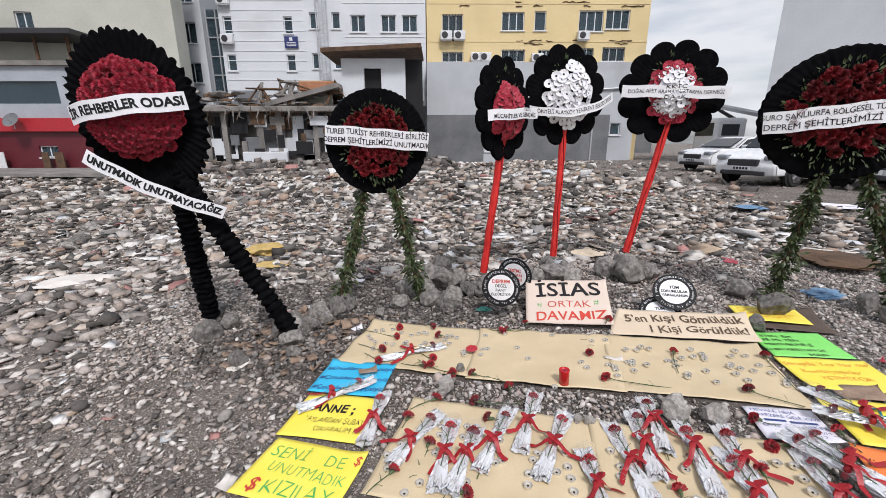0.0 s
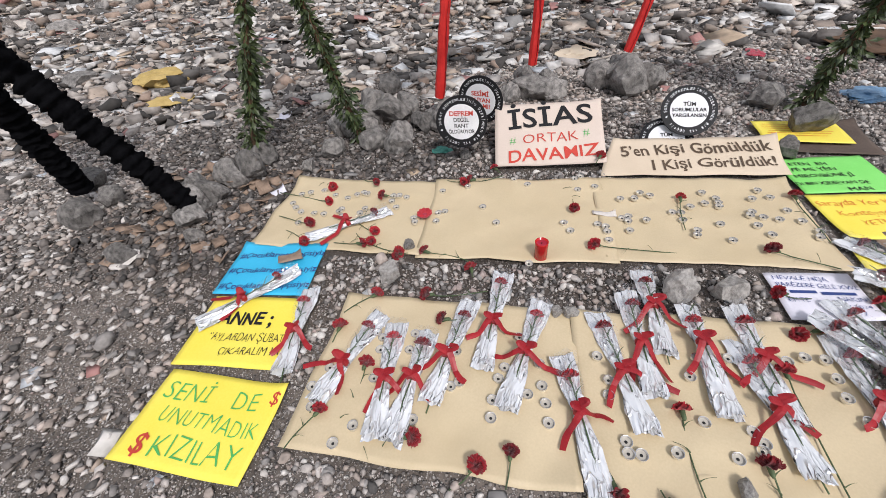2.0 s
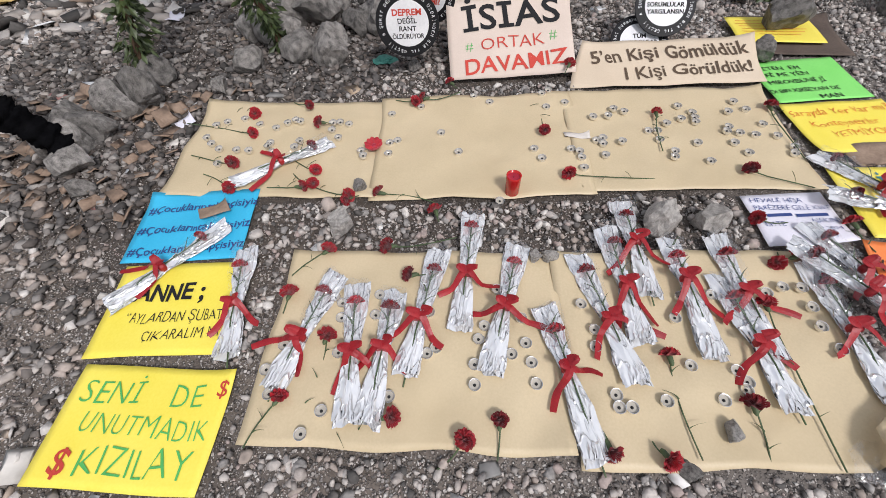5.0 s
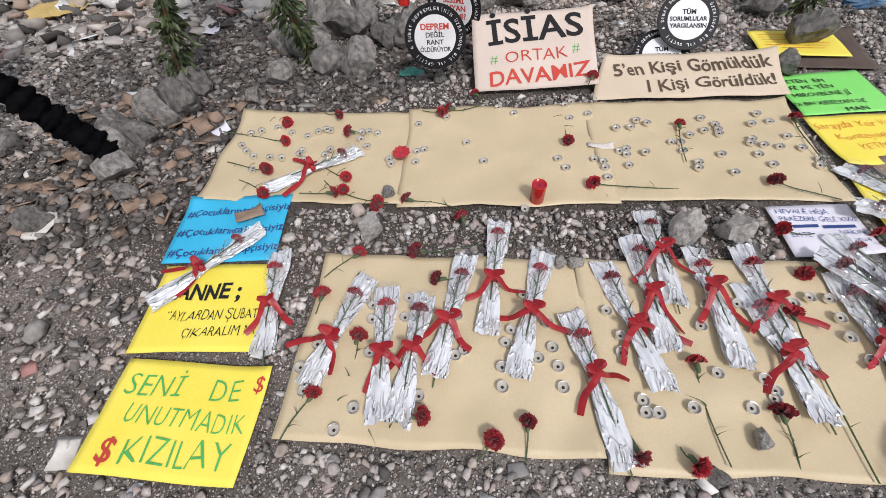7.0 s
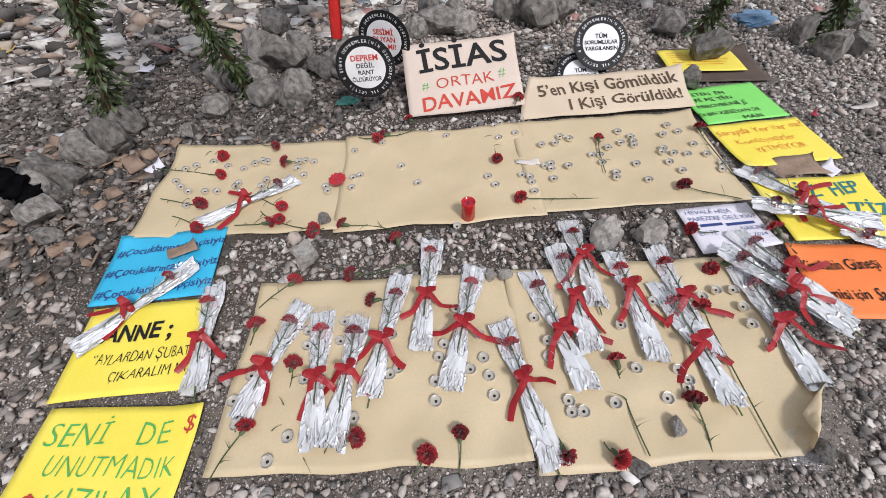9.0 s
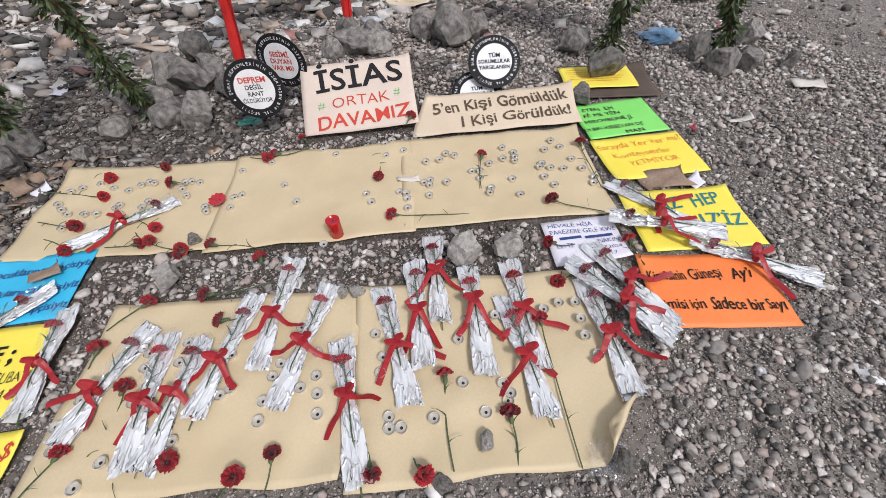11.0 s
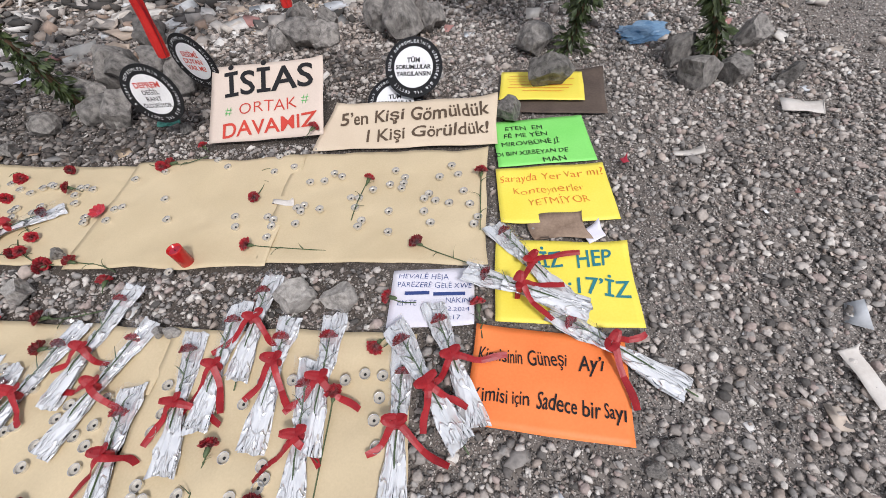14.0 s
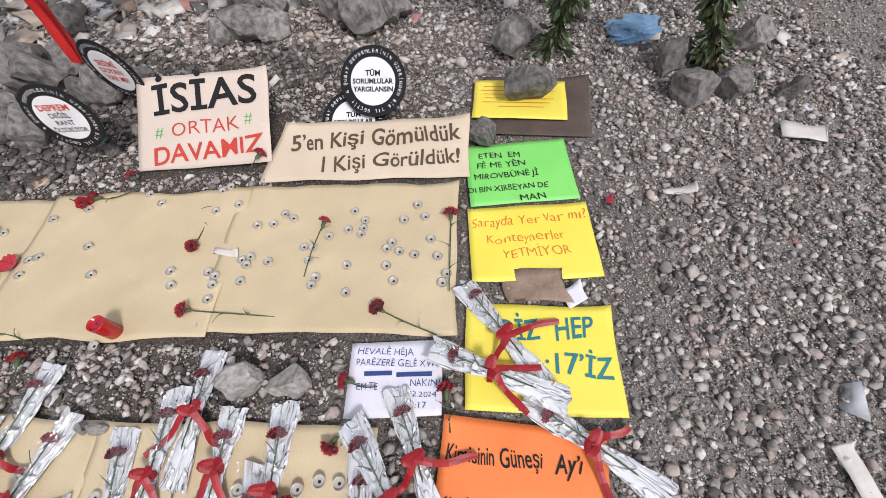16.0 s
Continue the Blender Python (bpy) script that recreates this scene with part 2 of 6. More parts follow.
petal_red = surface("red_petal", (0.2, 0.004, 0.01), (0.42, 0.01, 0.02), 0.6, 30, 200, 0.3, vary="object", sheen=0.2)
petal_bright = surface("bright_red_petal", (0.27, 0.005, 0.022), (0.45, 0.014, 0.045), 0.55, 25, 200, 0.3, sheen=0.2)
petal_deep = surface("deep_red_petal", (0.08, 0.002, 0.005), (0.23, 0.006, 0.012), 0.7, 25, 200, 0.3, vary="object")
petal_white = surface("white_petal", (0.72, 0.72, 0.76), (0.85, 0.85, 0.88), 0.6, 25, 200, 0.2)
stem_green = surface("stem", (0.035, 0.06, 0.025), (0.09, 0.13, 0.055), 0.6, 20, 120, 0.2)
leaf_green = surface("leaf", (0.02, 0.036, 0.012), (0.075, 0.1, 0.034), 0.5, 12, 90, 0.2, vary="island")
ribbon_red = surface("red_ribbon", (0.22, 0.004, 0.01), (0.4, 0.013, 0.018), 0.45, 20, 250, 0.2)
banner_white = surface("banner_cloth", (0.74, 0.74, 0.77), (0.83, 0.83, 0.86), 0.55, 6, 150, 0.1)
wick_dark, tin = plain("wick", (0.02, 0.02, 0.02), 0.8), surface("aluminium_cup", (0.7, 0.7, 0.7), (0.88, 0.88, 0.88), 0.25, 30, 200, 0.2, metal=0.9)
wax_white = plain("wax", (0.48, 0.44, 0.38), 0.3)
candle_red = plain("red_glass", (0.5, 0.012, 0.012), 0.18)
foil = surface("foil", (0.9, 0.91, 0.93), (0.97, 0.97, 0.98), 0.14, 10, 60, 0.0, metal=0.45)


def crinkle(m):
    """Sharp creases that run mostly along the wrap."""
    n, k = m.node_tree.nodes, m.node_tree.links
    p, last = n["Principled BSDF"], None
    for stretch, scale, deep, wide in (((1.0, 0.3, 1.0), 9.0, 0.012, 0.5), ((1.0, 0.14, 1.0), 42.0, 0.004, 0.07), ((1.0, 0.6, 1.0), 26.0, 0.004, 0.05)):
        co, mp, no, sub_, ab, near, b = (n.new("ShaderNode" + q) for q in ("TexCoord", "Mapping", "TexNoise", "Math", "Math", "MapRange", "Bump"))
        mp.inputs["Scale"].default_value = stretch
        no.inputs["Scale"].default_value, no.inputs["Detail"].default_value = scale, 1
        sub_.operation, sub_.inputs[1].default_value, ab.operation = "SUBTRACT", 0.5, "ABSOLUTE"
        near.inputs["From Max"].default_value, near.inputs["To Min"].default_value, near.inputs["To Max"].default_value = wide, 1.0, 0.0
        k.new(co.outputs["Object"], mp.inputs["Vector"])
        k.new(mp.outputs[0], no.inputs["Vector"])
        k.new(no.outputs["Fac"], sub_.inputs[0])
        k.new(sub_.outputs[0], ab.inputs[0])
        k.new(ab.outputs[0], near.inputs["Value"])
        k.new(near.outputs[0], b.inputs["Height"])
        b.inputs["Strength"].default_value, b.inputs["Distance"].default_value = 1.0, deep
        if last:
            k.new(last, b.inputs["Normal"])
        last = b.outputs[0]
    k.new(last, p.inputs["Normal"])


crinkle(foil)
concrete = surface("concrete", (0.13, 0.122, 0.115), (0.3, 0.28, 0.262), 0.9, 1.2, 14, 0.5, stain=(0.14, 0.13, 0.12), gap=0.03)
plaster_white = surface("white_plaster", (0.58, 0.605, 0.64), (0.67, 0.695, 0.73), 0.8, 0.6, 12, 0.15, stain=(0.5, 0.51, 0.53))
plaster_beige = surface("beige_plaster", (0.42, 0.42, 0.37), (0.54, 0.54, 0.48), 0.85, 0.5, 10, 0.2, stain=(0.34, 0.34, 0.3))
plaster_yellow = surface("yellow_plaster", (0.66, 0.52, 0.27), (0.74, 0.6, 0.34), 0.85, 0.5, 10, 0.2, stain=(0.58, 0.46, 0.25))
plaster_grey = surface("grey_plaster", (0.11, 0.115, 0.125), (0.19, 0.195, 0.205), 0.85, 0.8, 12, 0.2, stain=(0.2, 0.2, 0.2))
panel_pale = surface("pale_panel", (0.3, 0.33, 0.37), (0.4, 0.43, 0.47), 0.6, 0.8, 10, 0.1)
# white plaster greyed down: the shadow on the annex is in this colour
plaster_annex_shaded = surface("shaded_annex_plaster", (0.4, 0.42, 0.45), (0.5, 0.52, 0.55), 0.85, 0.6, 12, 0.15, stain=(0.33, 0.34, 0.36))
sign_red, maroon = plain("red_sign", (0.4, 0.02, 0.03), 0.5), plain("maroon_front", (0.11, 0.012, 0.02), 0.5)
steel_dark, steel_pale = plain("dark_steel", (0.05, 0.05, 0.055), 0.5, 0.5), plain("pale_steel", (0.5, 0.51, 0.53), 0.45, 0.3)
rust_brown = surface("old_timber", (0.05, 0.03, 0.018), (0.14, 0.08, 0.045), 0.9, 3, 30, 0.5)
tile_orange = surface("clay_tile", (0.3, 0.13, 0.07), (0.45, 0.22, 0.12), 0.9, 3, 30, 0.5)
# near-black colour that stands in for the shade inside rooms and openings
room_shade = plain("painted_room_shade", (0.012, 0.012, 0.014), 0.9)
frame_white = plain("white_frame", (0.7, 0.71, 0.73), 0.5)
car_glass = plain("car_glass", (0.025, 0.03, 0.036), 0.06)
car_white = plain("car_paint", (0.78, 0.79, 0.81), 0.2)
tyre_black = plain("tyre", (0.018, 0.018, 0.018), 0.85)
alloy = plain("alloy", (0.3, 0.3, 0.31), 0.35, 0.8)
lamp_glass = plain("lamp_glass", (0.35, 0.37, 0.4), 0.1, 0.4)
blue_sign_mat = plain("blue_sign", (0.02, 0.03, 0.14), 0.5)
plastic_blue = surface("blue_plastic", (0.06, 0.16, 0.3), (0.2, 0.33, 0.48), 0.4, 20, 90, 0.4)
foam_yellow = surface("yellow_foam", (0.4, 0.28, 0.09), (0.58, 0.42, 0.16), 0.9, 8, 60, 0.6)
dry_leaf = surface("dry_leaf", (0.2, 0.135, 0.095), (0.36, 0.26, 0.19), 0.8, 14, 90, 0.3)
scrap_white = surface("scrap_paper", (0.6, 0.55, 0.5), (0.74, 0.7, 0.66), 0.8, 8, 80, 0.3)


def glassy(name, tint, clear, rough, metal=0.0):
    """Clear film or glass: part of the light passes, the rest is reflected."""
    m, n, k, p = nodes_of(name)
    p.inputs["Base Color"].default_value, p.inputs["Roughness"].default_value, p.inputs["Metallic"].default_value = (*tint, 1), rough, metal
    clear_node, mix, fre = n.new("ShaderNodeBsdfTransparent"), n.new("ShaderNodeMixShader"), n.new("ShaderNodeTexNoise")
    co, b = n.new("ShaderNodeTexCoord"), n.new("ShaderNodeBump")
    fre.inputs["Scale"].default_value = 45
    k.new(co.outputs["Object"], fre.inputs["Vector"])
    k.new(fre.outputs["Fac"], b.inputs["Height"])
    b.inputs["Strength"].default_value, b.inputs["Distance"].default_value = 0.6, 0.01
    k.new(b.outputs[0], p.inputs["Normal"])
    mix.inputs[0].default_value = clear
    k.new(p.outputs[0], mix.inputs[1])
    k.new(clear_node.outputs[0], mix.inputs[2])
    k.new(mix.outputs[0], n["Material Output"].inputs["Surface"])
    return m


film = glassy("cellophane", (0.92, 0.92, 0.94), 0.88, 0.08, 1.0)
pane_mat = glassy("window_glass", (0.05, 0.08, 0.1), 0.35, 0.06)


# ---- helpers ----
SIDE = Vector((0.95017, 0.31173, 0))   # to the right of the first view
AHEAD = Vector((-0.31173, 0.95017, 0))
START = Vector((0.0594, -0.0159, 0))
SLOPE = Matrix.Rotation(radians(-2.5), 4, AHEAD)  # the lot rises gently to the right
FACING = math.degrees(math.atan2(SIDE.y, SIDE.x))


def lot(x, y, z=0.0, rx=0, ry=0, rz=0):
    """A pose on the sloping lot."""
    return SLOPE @ pose(x, y, z, rx, ry, rz)


def far(u, d, z=0.0, rz=0):
    """A pose u metres to the right and d metres ahead of the start, upright."""
    p = START + SIDE * u + AHEAD * d
    return pose(p.x, p.y, z, 0, 0, FACING + rz)


def mesh_of(name, bm, material, smooth=False):
    me = bpy.data.meshes.new(name)
    bmesh.ops.recalc_face_normals(bm, faces=bm.faces)
    bm.to_mesh(me)
    bm.free()
    me.materials.append(material)
    if smooth:
        me.polygons.foreach_set("use_smooth", [True] * len(me.polygons))
    return me


def part(name, bm, material, parent, label="", smooth=False):
    ob = new(name, bm if isinstance(bm, bpy.types.Mesh) else mesh_of(name, bm, material, smooth))
    ob.parent = parent
    return tagged(ob, label) if label else ob


def thing(name, m, label, category, group="", kind=""):
    ob = new(name)
    ob.matrix_world = m
    ob.empty_display_size = 0.05
    return tagged(ob, label, category, group, kind)


def solo(name, bm, material, m, label, category, group="", kind="", smooth=False):
    ob = new(name, bm if isinstance(bm, bpy.types.Mesh) else mesh_of(name, bm, material, smooth))
    ob.matrix_world = m
    return tagged(ob, label, category, group, kind)


def box(bm, x0, x1, y0, y1, z0, z1, bevel=0.0):
    r = bmesh.ops.create_cube(bm, size=1, matrix=Matrix.Translation(((x0 + x1) / 2, (y0 + y1) / 2, (z0 + z1) / 2)) @ Matrix.Diagonal((x1 - x0, y1 - y0, z1 - z0, 1)))
    if bevel:
        es = list({e for v in r["verts"] for e in v.link_edges})
        bmesh.ops.bevel(bm, geom=es, offset=bevel, segments=2, affect="EDGES", profile=0.5)
    return bm


def boxed(*a, bevel=0.0):
    return box(bmesh.new(), *a, bevel=bevel)


def tube(bm, pts, radii, sides=8):
    """A tapered tube along points."""
    pts = [Vector(p) for p in pts]
    rings = []
    for i, p in enumerate(pts):
        d = (pts[min(i + 1, len(pts) - 1)] - pts[max(i - 1, 0)]).normalized()
        a = d.cross(Vector((0, 0, 1)) if abs(d.z) < 0.9 else Vector((1, 0, 0))).normalized()
        b = d.cross(a)
        r = radii[i] if isinstance(radii, (list, tuple)) else radii
        rings.append([bm.verts.new(p + (a * math.cos(t) + b * math.sin(t)) * r) for t in (2 * math.pi * j / sides for j in range(sides))])
    for q, w in zip(rings, rings[1:]):
        for j in range(sides):
            bm.faces.new((q[j], q[(j + 1) % sides], w[(j + 1) % sides], w[j]))
    bm.faces.new(rings[0])
    bm.faces.new(rings[-1][::-1])
    return bm


def lathe(bm, profile, sides=24, at=(0, 0, 0), axis=None):
    """A turned body from (radius, height) pairs, closed at both ends."""
    m = Matrix.Translation(at) @ (axis or Matrix.Identity(4))
    rings = [[bm.verts.new(m @ Vector((r * math.cos(t), r * math.sin(t), z))) for t in (2 * math.pi * j / sides for j in range(sides))] for r, z in profile]
    for q, w in zip(rings, rings[1:]):
        for j in range(sides):
            bm.faces.new((q[j], q[(j + 1) % sides], w[(j + 1) % sides], w[j]))
    bm.faces.new(rings[0][::-1])
    bm.faces.new(rings[-1])
    return bm


def lump(seed, detail=2, rough=0.32, flat=0.75):
    """A broken, faceted stone about 1 across, its foot at z = 0."""
    rng = random.Random(seed)
    bm = bmesh.new()
    bmesh.ops.create_icosphere(bm, subdivisions=detail, radius=0.5)
    cuts = [(Vector((rng.gauss(0, 1), rng.gauss(0, 1), rng.gauss(0, 1))).normalized(), rng.uniform(0.24, 0.42)) for _ in range(11)]
    off = Vector((rng.uniform(0, 50), rng.uniform(0, 50), rng.uniform(0, 50)))
    for v in bm.verts:
        for nrm, dist in cuts:
            over = v.co.dot(nrm) - dist
            if over > 0:
                v.co -= nrm * over
        v.co += v.co.normalized() * rough * 0.25 * noise.fractal(v.co * 3 + off, 1, 2, 3)
        v.co.z *= flat
    low = min(v.co.z for v in bm.verts)
    for v in bm.verts:
        v.co.z -= low * 0.85
    return bm


def glyphs(text, size, align="CENTER", thin=0.0, width=1.0):
    """Flat outline letters of the built-in font as vertices and faces."""
    cu = bpy.data.curves.new("writing", "FONT")
    cu.body, cu.size, cu.align_x, cu.align_y, cu.offset, cu.resolution_u = text, size, align, "CENTER", -thin, 3
    ob = bpy.data.objects.new("writing", cu)
    scene.collection.objects.link(ob)
    me = bpy.data.meshes.new_from_object(ob.evaluated_get(bpy.context.evaluated_depsgraph_get()))
    vs = [(v.co.x * width, v.co.y) for v in me.vertices]
    fs = [tuple(p.vertices) for p in me.polygons]
    bpy.data.objects.remove(ob)
    bpy.data.curves.remove(cu)
    bpy.data.meshes.remove(me)
    return vs, fs


def writing(name, lines, material, parent, height, wobble=0.0):
    """Letters laid on a surface: lines of (text, x, y, size, turn, width in metres or 0 for the font's own, thinning). height(x, y) is the surface."""
    for text, x, y, size, turn, width, thin in lines:
        vs, fs = glyphs(text, size, "CENTER", thin)
        if not vs:
            continue
        x0, x1 = min(v[0] for v in vs), max(v[0] for v in vs)
        k, mid = (width / (x1 - x0) if width else 1.0), (x0 + x1) / 2
        c, s, verts = math.cos(radians(turn)), math.sin(radians(turn)), []
        for a, b in vs:
            a = (a - mid) * k
            if wobble:
                q = noise.noise_vector(Vector((a / size * 1.1, b / size * 0.9, x * 31 + y * 17)))
                a, b = a + q.x * wobble * size * 1.6, b + q.y * wobble * size * 1.6
            px_, py_ = x + a * c - b * s, y + a * s + b * c
            verts.append((px_, py_, height(px_, py_) + 0.003))
        for chosen in (letters_of(verts, fs) if size >= 0.08 else [fs]):
            used = sorted({i for f in chosen for i in f})
            at = {v: i for i, v in enumerate(used)}
            me = bpy.data.meshes.new(name)
            me.from_pydata([verts[i] for i in used], [], [tuple(at[i] for i in f) for f in chosen])
            me.materials.append(material)
            ob = new("letter" if size >= 0.08 else name, me)
            ob.parent = parent
            if size < 0.08 and len(text) > 1:
                ob["kind"] = "stuff"


def letters_of(verts, faces):
    """The faces of a line of writing, letter by letter: joined pieces, and dots with what they stand over."""
    root = list(range(len(verts)))

    def find(i):
        while root[i] != i:
            i = root[i]
        return i
    for f in faces:
        for v in f[1:]:
            root[find(v)] = find(f[0])
    heaps = {}
    for f in faces:
        heaps.setdefault(find(f[0]), []).append(f)
    spans = sorted((min(verts[i][0] for f in h for i in f), max(verts[i][0] for f in h for i in f), h) for h in heaps.values())
    out = []
    for a, b, h in spans:
        if out and min(b, out[-1][1]) - max(a, out[-1][0]) > 0.5 * min(b - a, out[-1][1] - out[-1][0]):
            out[-1] = (min(a, out[-1][0]), max(b, out[-1][1]), out[-1][2] + h)
        else:
            out.append((a, b, h))
    return [h for _, _, h in out]


def bars(name, rows, material, parent, height):
    """Unreadable writing: short bars of (x0, x1, y, thickness)."""
    bm = bmesh.new()
    for x0, x1, y, t in rows:
        vs = [bm.verts.new((x, yy, height(x, yy) + 0.003)) for x, yy in ((x0, y - t / 2), (x1, y - t / 2), (x1, y + t / 2), (x0, y + t / 2))]
        bm.faces.new(vs)
    return tagged(part(name, bm, material, parent), kind="stuff")


# ---- ground ----
def rise(x, y):
    """Height of the lot: the slope near the start, levelling out, with heaps of rubble further off."""
    p = Vector((x, y, 0)) - START
    u, d = p.dot(SIDE), p.dot(AHEAD)
    s = math.tan(radians(2.5))
    z = s * (x * SIDE.x + y * SIDE.y)
    lim = 0.2
    if abs(z) > lim:
        z = math.copysign(lim + 0.06 * (1 - math.exp(-(abs(z) - lim) / 0.06)), z)
    away = min(1.0, max(0.0, (d - 4.6) / 3.0)) if abs(u) < 3 else min(1.0, max(0.0, (math.hypot(u, d - 2) - 4.2) / 3.0))
    if away > 0 and d < 29:
        n1 = noise.fractal(Vector((x * 0.35, y * 0.35, 3.1)), 1, 2, 4)
        open_lot = min(1.0, max(0.0, (u - 6.5) / 3.0))
        z += away * (0.16 * n1 + 0.05 * noise.noise(Vector((x * 1.7, y * 1.7, 7)))) * (1 - 0.8 * open_lot)
        heap = math.exp(-((d - 21.5) / 2.6) ** 2) * (0.22 + 0.3 * noise.noise(Vector((u * 0.35, 1, 5)))) * (1 if -13 < u < 9 else 0.0)
        z += away * max(0.0, heap) * (1.0 if u < 3 else 0.8)
    return z


def axis_steps(fine, reach, far_reach, step):
    a = list(np.arange(-fine, fine + 1e-6, step))
    v, s = fine, step
    while v < far_reach:
        s = min(s * 1.13, 60)
        v += s
        a.append(v)
        a.insert(0, -v)
    return a


def build_ground():
    us = axis_steps(4.5, 0, 900, 0.085)
    ds = [v + 2.6 for v in axis_steps(3.4, 0, 900, 0.085)]
    verts, nu = [], len(us)
    for d in ds:
        for u in us:
            p = START + SIDE * u + AHEAD * d
            z = rise(p.x, p.y) if math.hypot(u, d) < 60 else 0.0
            z += 0.007 * noise.noise(Vector((p.x * 6, p.y * 6, 0))) - 0.007 if math.hypot(u, d) < 9 else 0
            verts.append((p.x, p.y, z))
    faces = [(j * nu + i, j * nu + i + 1, (j + 1) * nu + i + 1, (j + 1) * nu + i) for j in range(len(ds) - 1) for i in range(nu - 1)]
    me = bpy.data.meshes.new("ground")
    me.from_pydata(verts, [], faces)
    me.materials.append(soil)
    me.polygons.foreach_set("use_smooth", [True] * len(me.polygons))
    tagged(new("ground", me), "dark grey-brown soil of a cleared demolition lot", "ground", kind="structure")


build_ground()

# flat papers on the lot: centre x, y, width, depth, turn
SHEETS = [(-0.94, 2.47, 0.96, 0.66, 2.1), (-0.025, 2.53, 0.95, 0.7, 3.9), (0.875, 2.605, 0.98, 0.69, 3.4), (-0.222, 1.555, 0.965, 0.68, 2.1), (0.727, 1.59, 0.925, 0.71, 3.6)]
CARDS = {"seni": (-1.015, 1.231, 0.514, 0.345, 1.1), "anne": (-1.088, 1.617, 0.48, 0.36, 5.8), "blue": (-1.173, 1.985, 0.461, 0.36, 6.3), "far": (1.613, 3.511, 0.454, 0.28, -1.5),
         "brown": (1.69, 3.49, 0.53, 0.42, -2.0), "green": (1.61, 3.055, 0.46, 0.35, 7.7), "palace": (1.657, 2.693, 0.491, 0.347, 6.8), "hour": (1.678, 2.233, 0.507, 0.367, 1.8),
         "orange": (1.611, 1.85, 0.494, 0.335, -1.7), "white": (1.193, 2.125, 0.319, 0.249, 5.8)}


LEANING = [(0.12, 3.2, 0.66, 0.36, 7.0), (0.955, 3.11, 0.88, 0.26, 2.5)]


def on_paper(x, y, rim=0.02):
    for cx, cy, w, h, a in (*SHEETS, *CARDS.values(), *LEANING):
        c, s = math.cos(radians(a)), math.sin(radians(a))
        dx, dy = x - cx, y - cy
        if abs(dx * c + dy * s) < w / 2 + rim and abs(dy * c - dx * s) < h / 2 + rim:
            return True
    return False


ICO = bmesh.new()
bmesh.ops.create_icosphere(ICO, subdivisions=1, radius=0.5)
ICO_V = np.array([v.co[:] for v in ICO.verts])
ICO_F = np.array([[v.index for v in f.verts] for f in ICO.faces])
ICO.free()
ICO = bmesh.new()
bmesh.ops.create_icosphere(ICO, subdivisions=2, radius=0.5)
PEBBLE = (np.array([v.co[:] for v in ICO.verts]), np.array([[v.index for v in f.verts] for f in ICO.faces]))
ICO.free()
CHIP = (np.array([(0.5, 0, 0), (-0.5, 0, 0), (0, 0.5, 0), (0, -0.5, 0), (0, 0, 0.5), (0, 0, -0.5)]), np.array([(0, 2, 4), (2, 1, 4), (1, 3, 4), (3, 0, 4), (2, 0, 5), (1, 2, 5), (3, 1, 5), (0, 3, 5)]))
CUBE_V = np.array([(x, y, z) for x in (-0.5, 0.5) for y in (-0.5, 0.5) for z in (-0.5, 0.5)])
CUBE_F = np.array([(0, 1, 3), (0, 3, 2), (4, 6, 7), (4, 7, 5), (0, 4, 5), (0, 5, 1), (2, 3, 7), (2, 7, 6), (0, 2, 6), (0, 6, 4), (1, 5, 7), (1, 7, 3)])


def scatter(name, places, sizes, material, label, category, base=(ICO_V, ICO_F), flat=(0.5, 0.95), sink=0.3, seed=1, tilt=0.5, rag=0.32, smooth=False):
    """Many loose pieces as one object: each a jittered, turned copy of a small solid."""
    rng = np.random.default_rng(seed)
    bv, bf = base
    n, m = len(places), len(bv)
    v = np.repeat(bv[None], n, 0) * (1 + rng.uniform(-rag, rag, (n, m, 1))) + rng.uniform(-0.09, 0.09, (n, m, 3))
    v *= np.stack([rng.uniform(0.7, 1.3, n), rng.uniform(0.6, 1.0, n), rng.uniform(*flat, n)], 1)[:, None]
    a, b = rng.uniform(0, 2 * math.pi, n), rng.normal(0, tilt * 0.5, n)
    cb, sb, ca, sa = np.cos(b)[:, None], np.sin(b)[:, None], np.cos(a)[:, None], np.sin(a)[:, None]
    y, z = v[:, :, 1] * cb - v[:, :, 2] * sb, v[:, :, 1] * sb + v[:, :, 2] * cb
    x, y = v[:, :, 0] * ca - y * sa, v[:, :, 0] * sa + y * ca
    s = np.asarray(sizes)[:, None]
    z = (z - z.min(1, keepdims=True) * (1 - sink)) * s
    pl = np.asarray(places)
    co = np.stack([x * s + pl[:, :1], y * s + pl[:, 1:2], z + pl[:, 2:3]], 2).reshape(-1, 3)
    fa = (bf[None] + (np.arange(n) * m)[:, None, None]).reshape(-1, 3)
    me = bpy.data.meshes.new(name)
    me.vertices.add(len(co))
    me.vertices.foreach_set("co", co.ravel())
    me.loops.add(fa.size)
    me.loops.foreach_set("vertex_index", fa.ravel())
    me.polygons.add(len(fa))
    me.polygons.foreach_set("loop_start", np.arange(0, fa.size, 3))
    me.polygons.foreach_set("loop_total", np.full(len(fa), 3))
    me.update(calc_edges=True)
    me.validate()
    if smooth:
        me.polygons.foreach_set("use_smooth", [True] * len(me.polygons))
    me.materials.append(material)
    return tagged(new(name, me), label, category, kind="stuff")


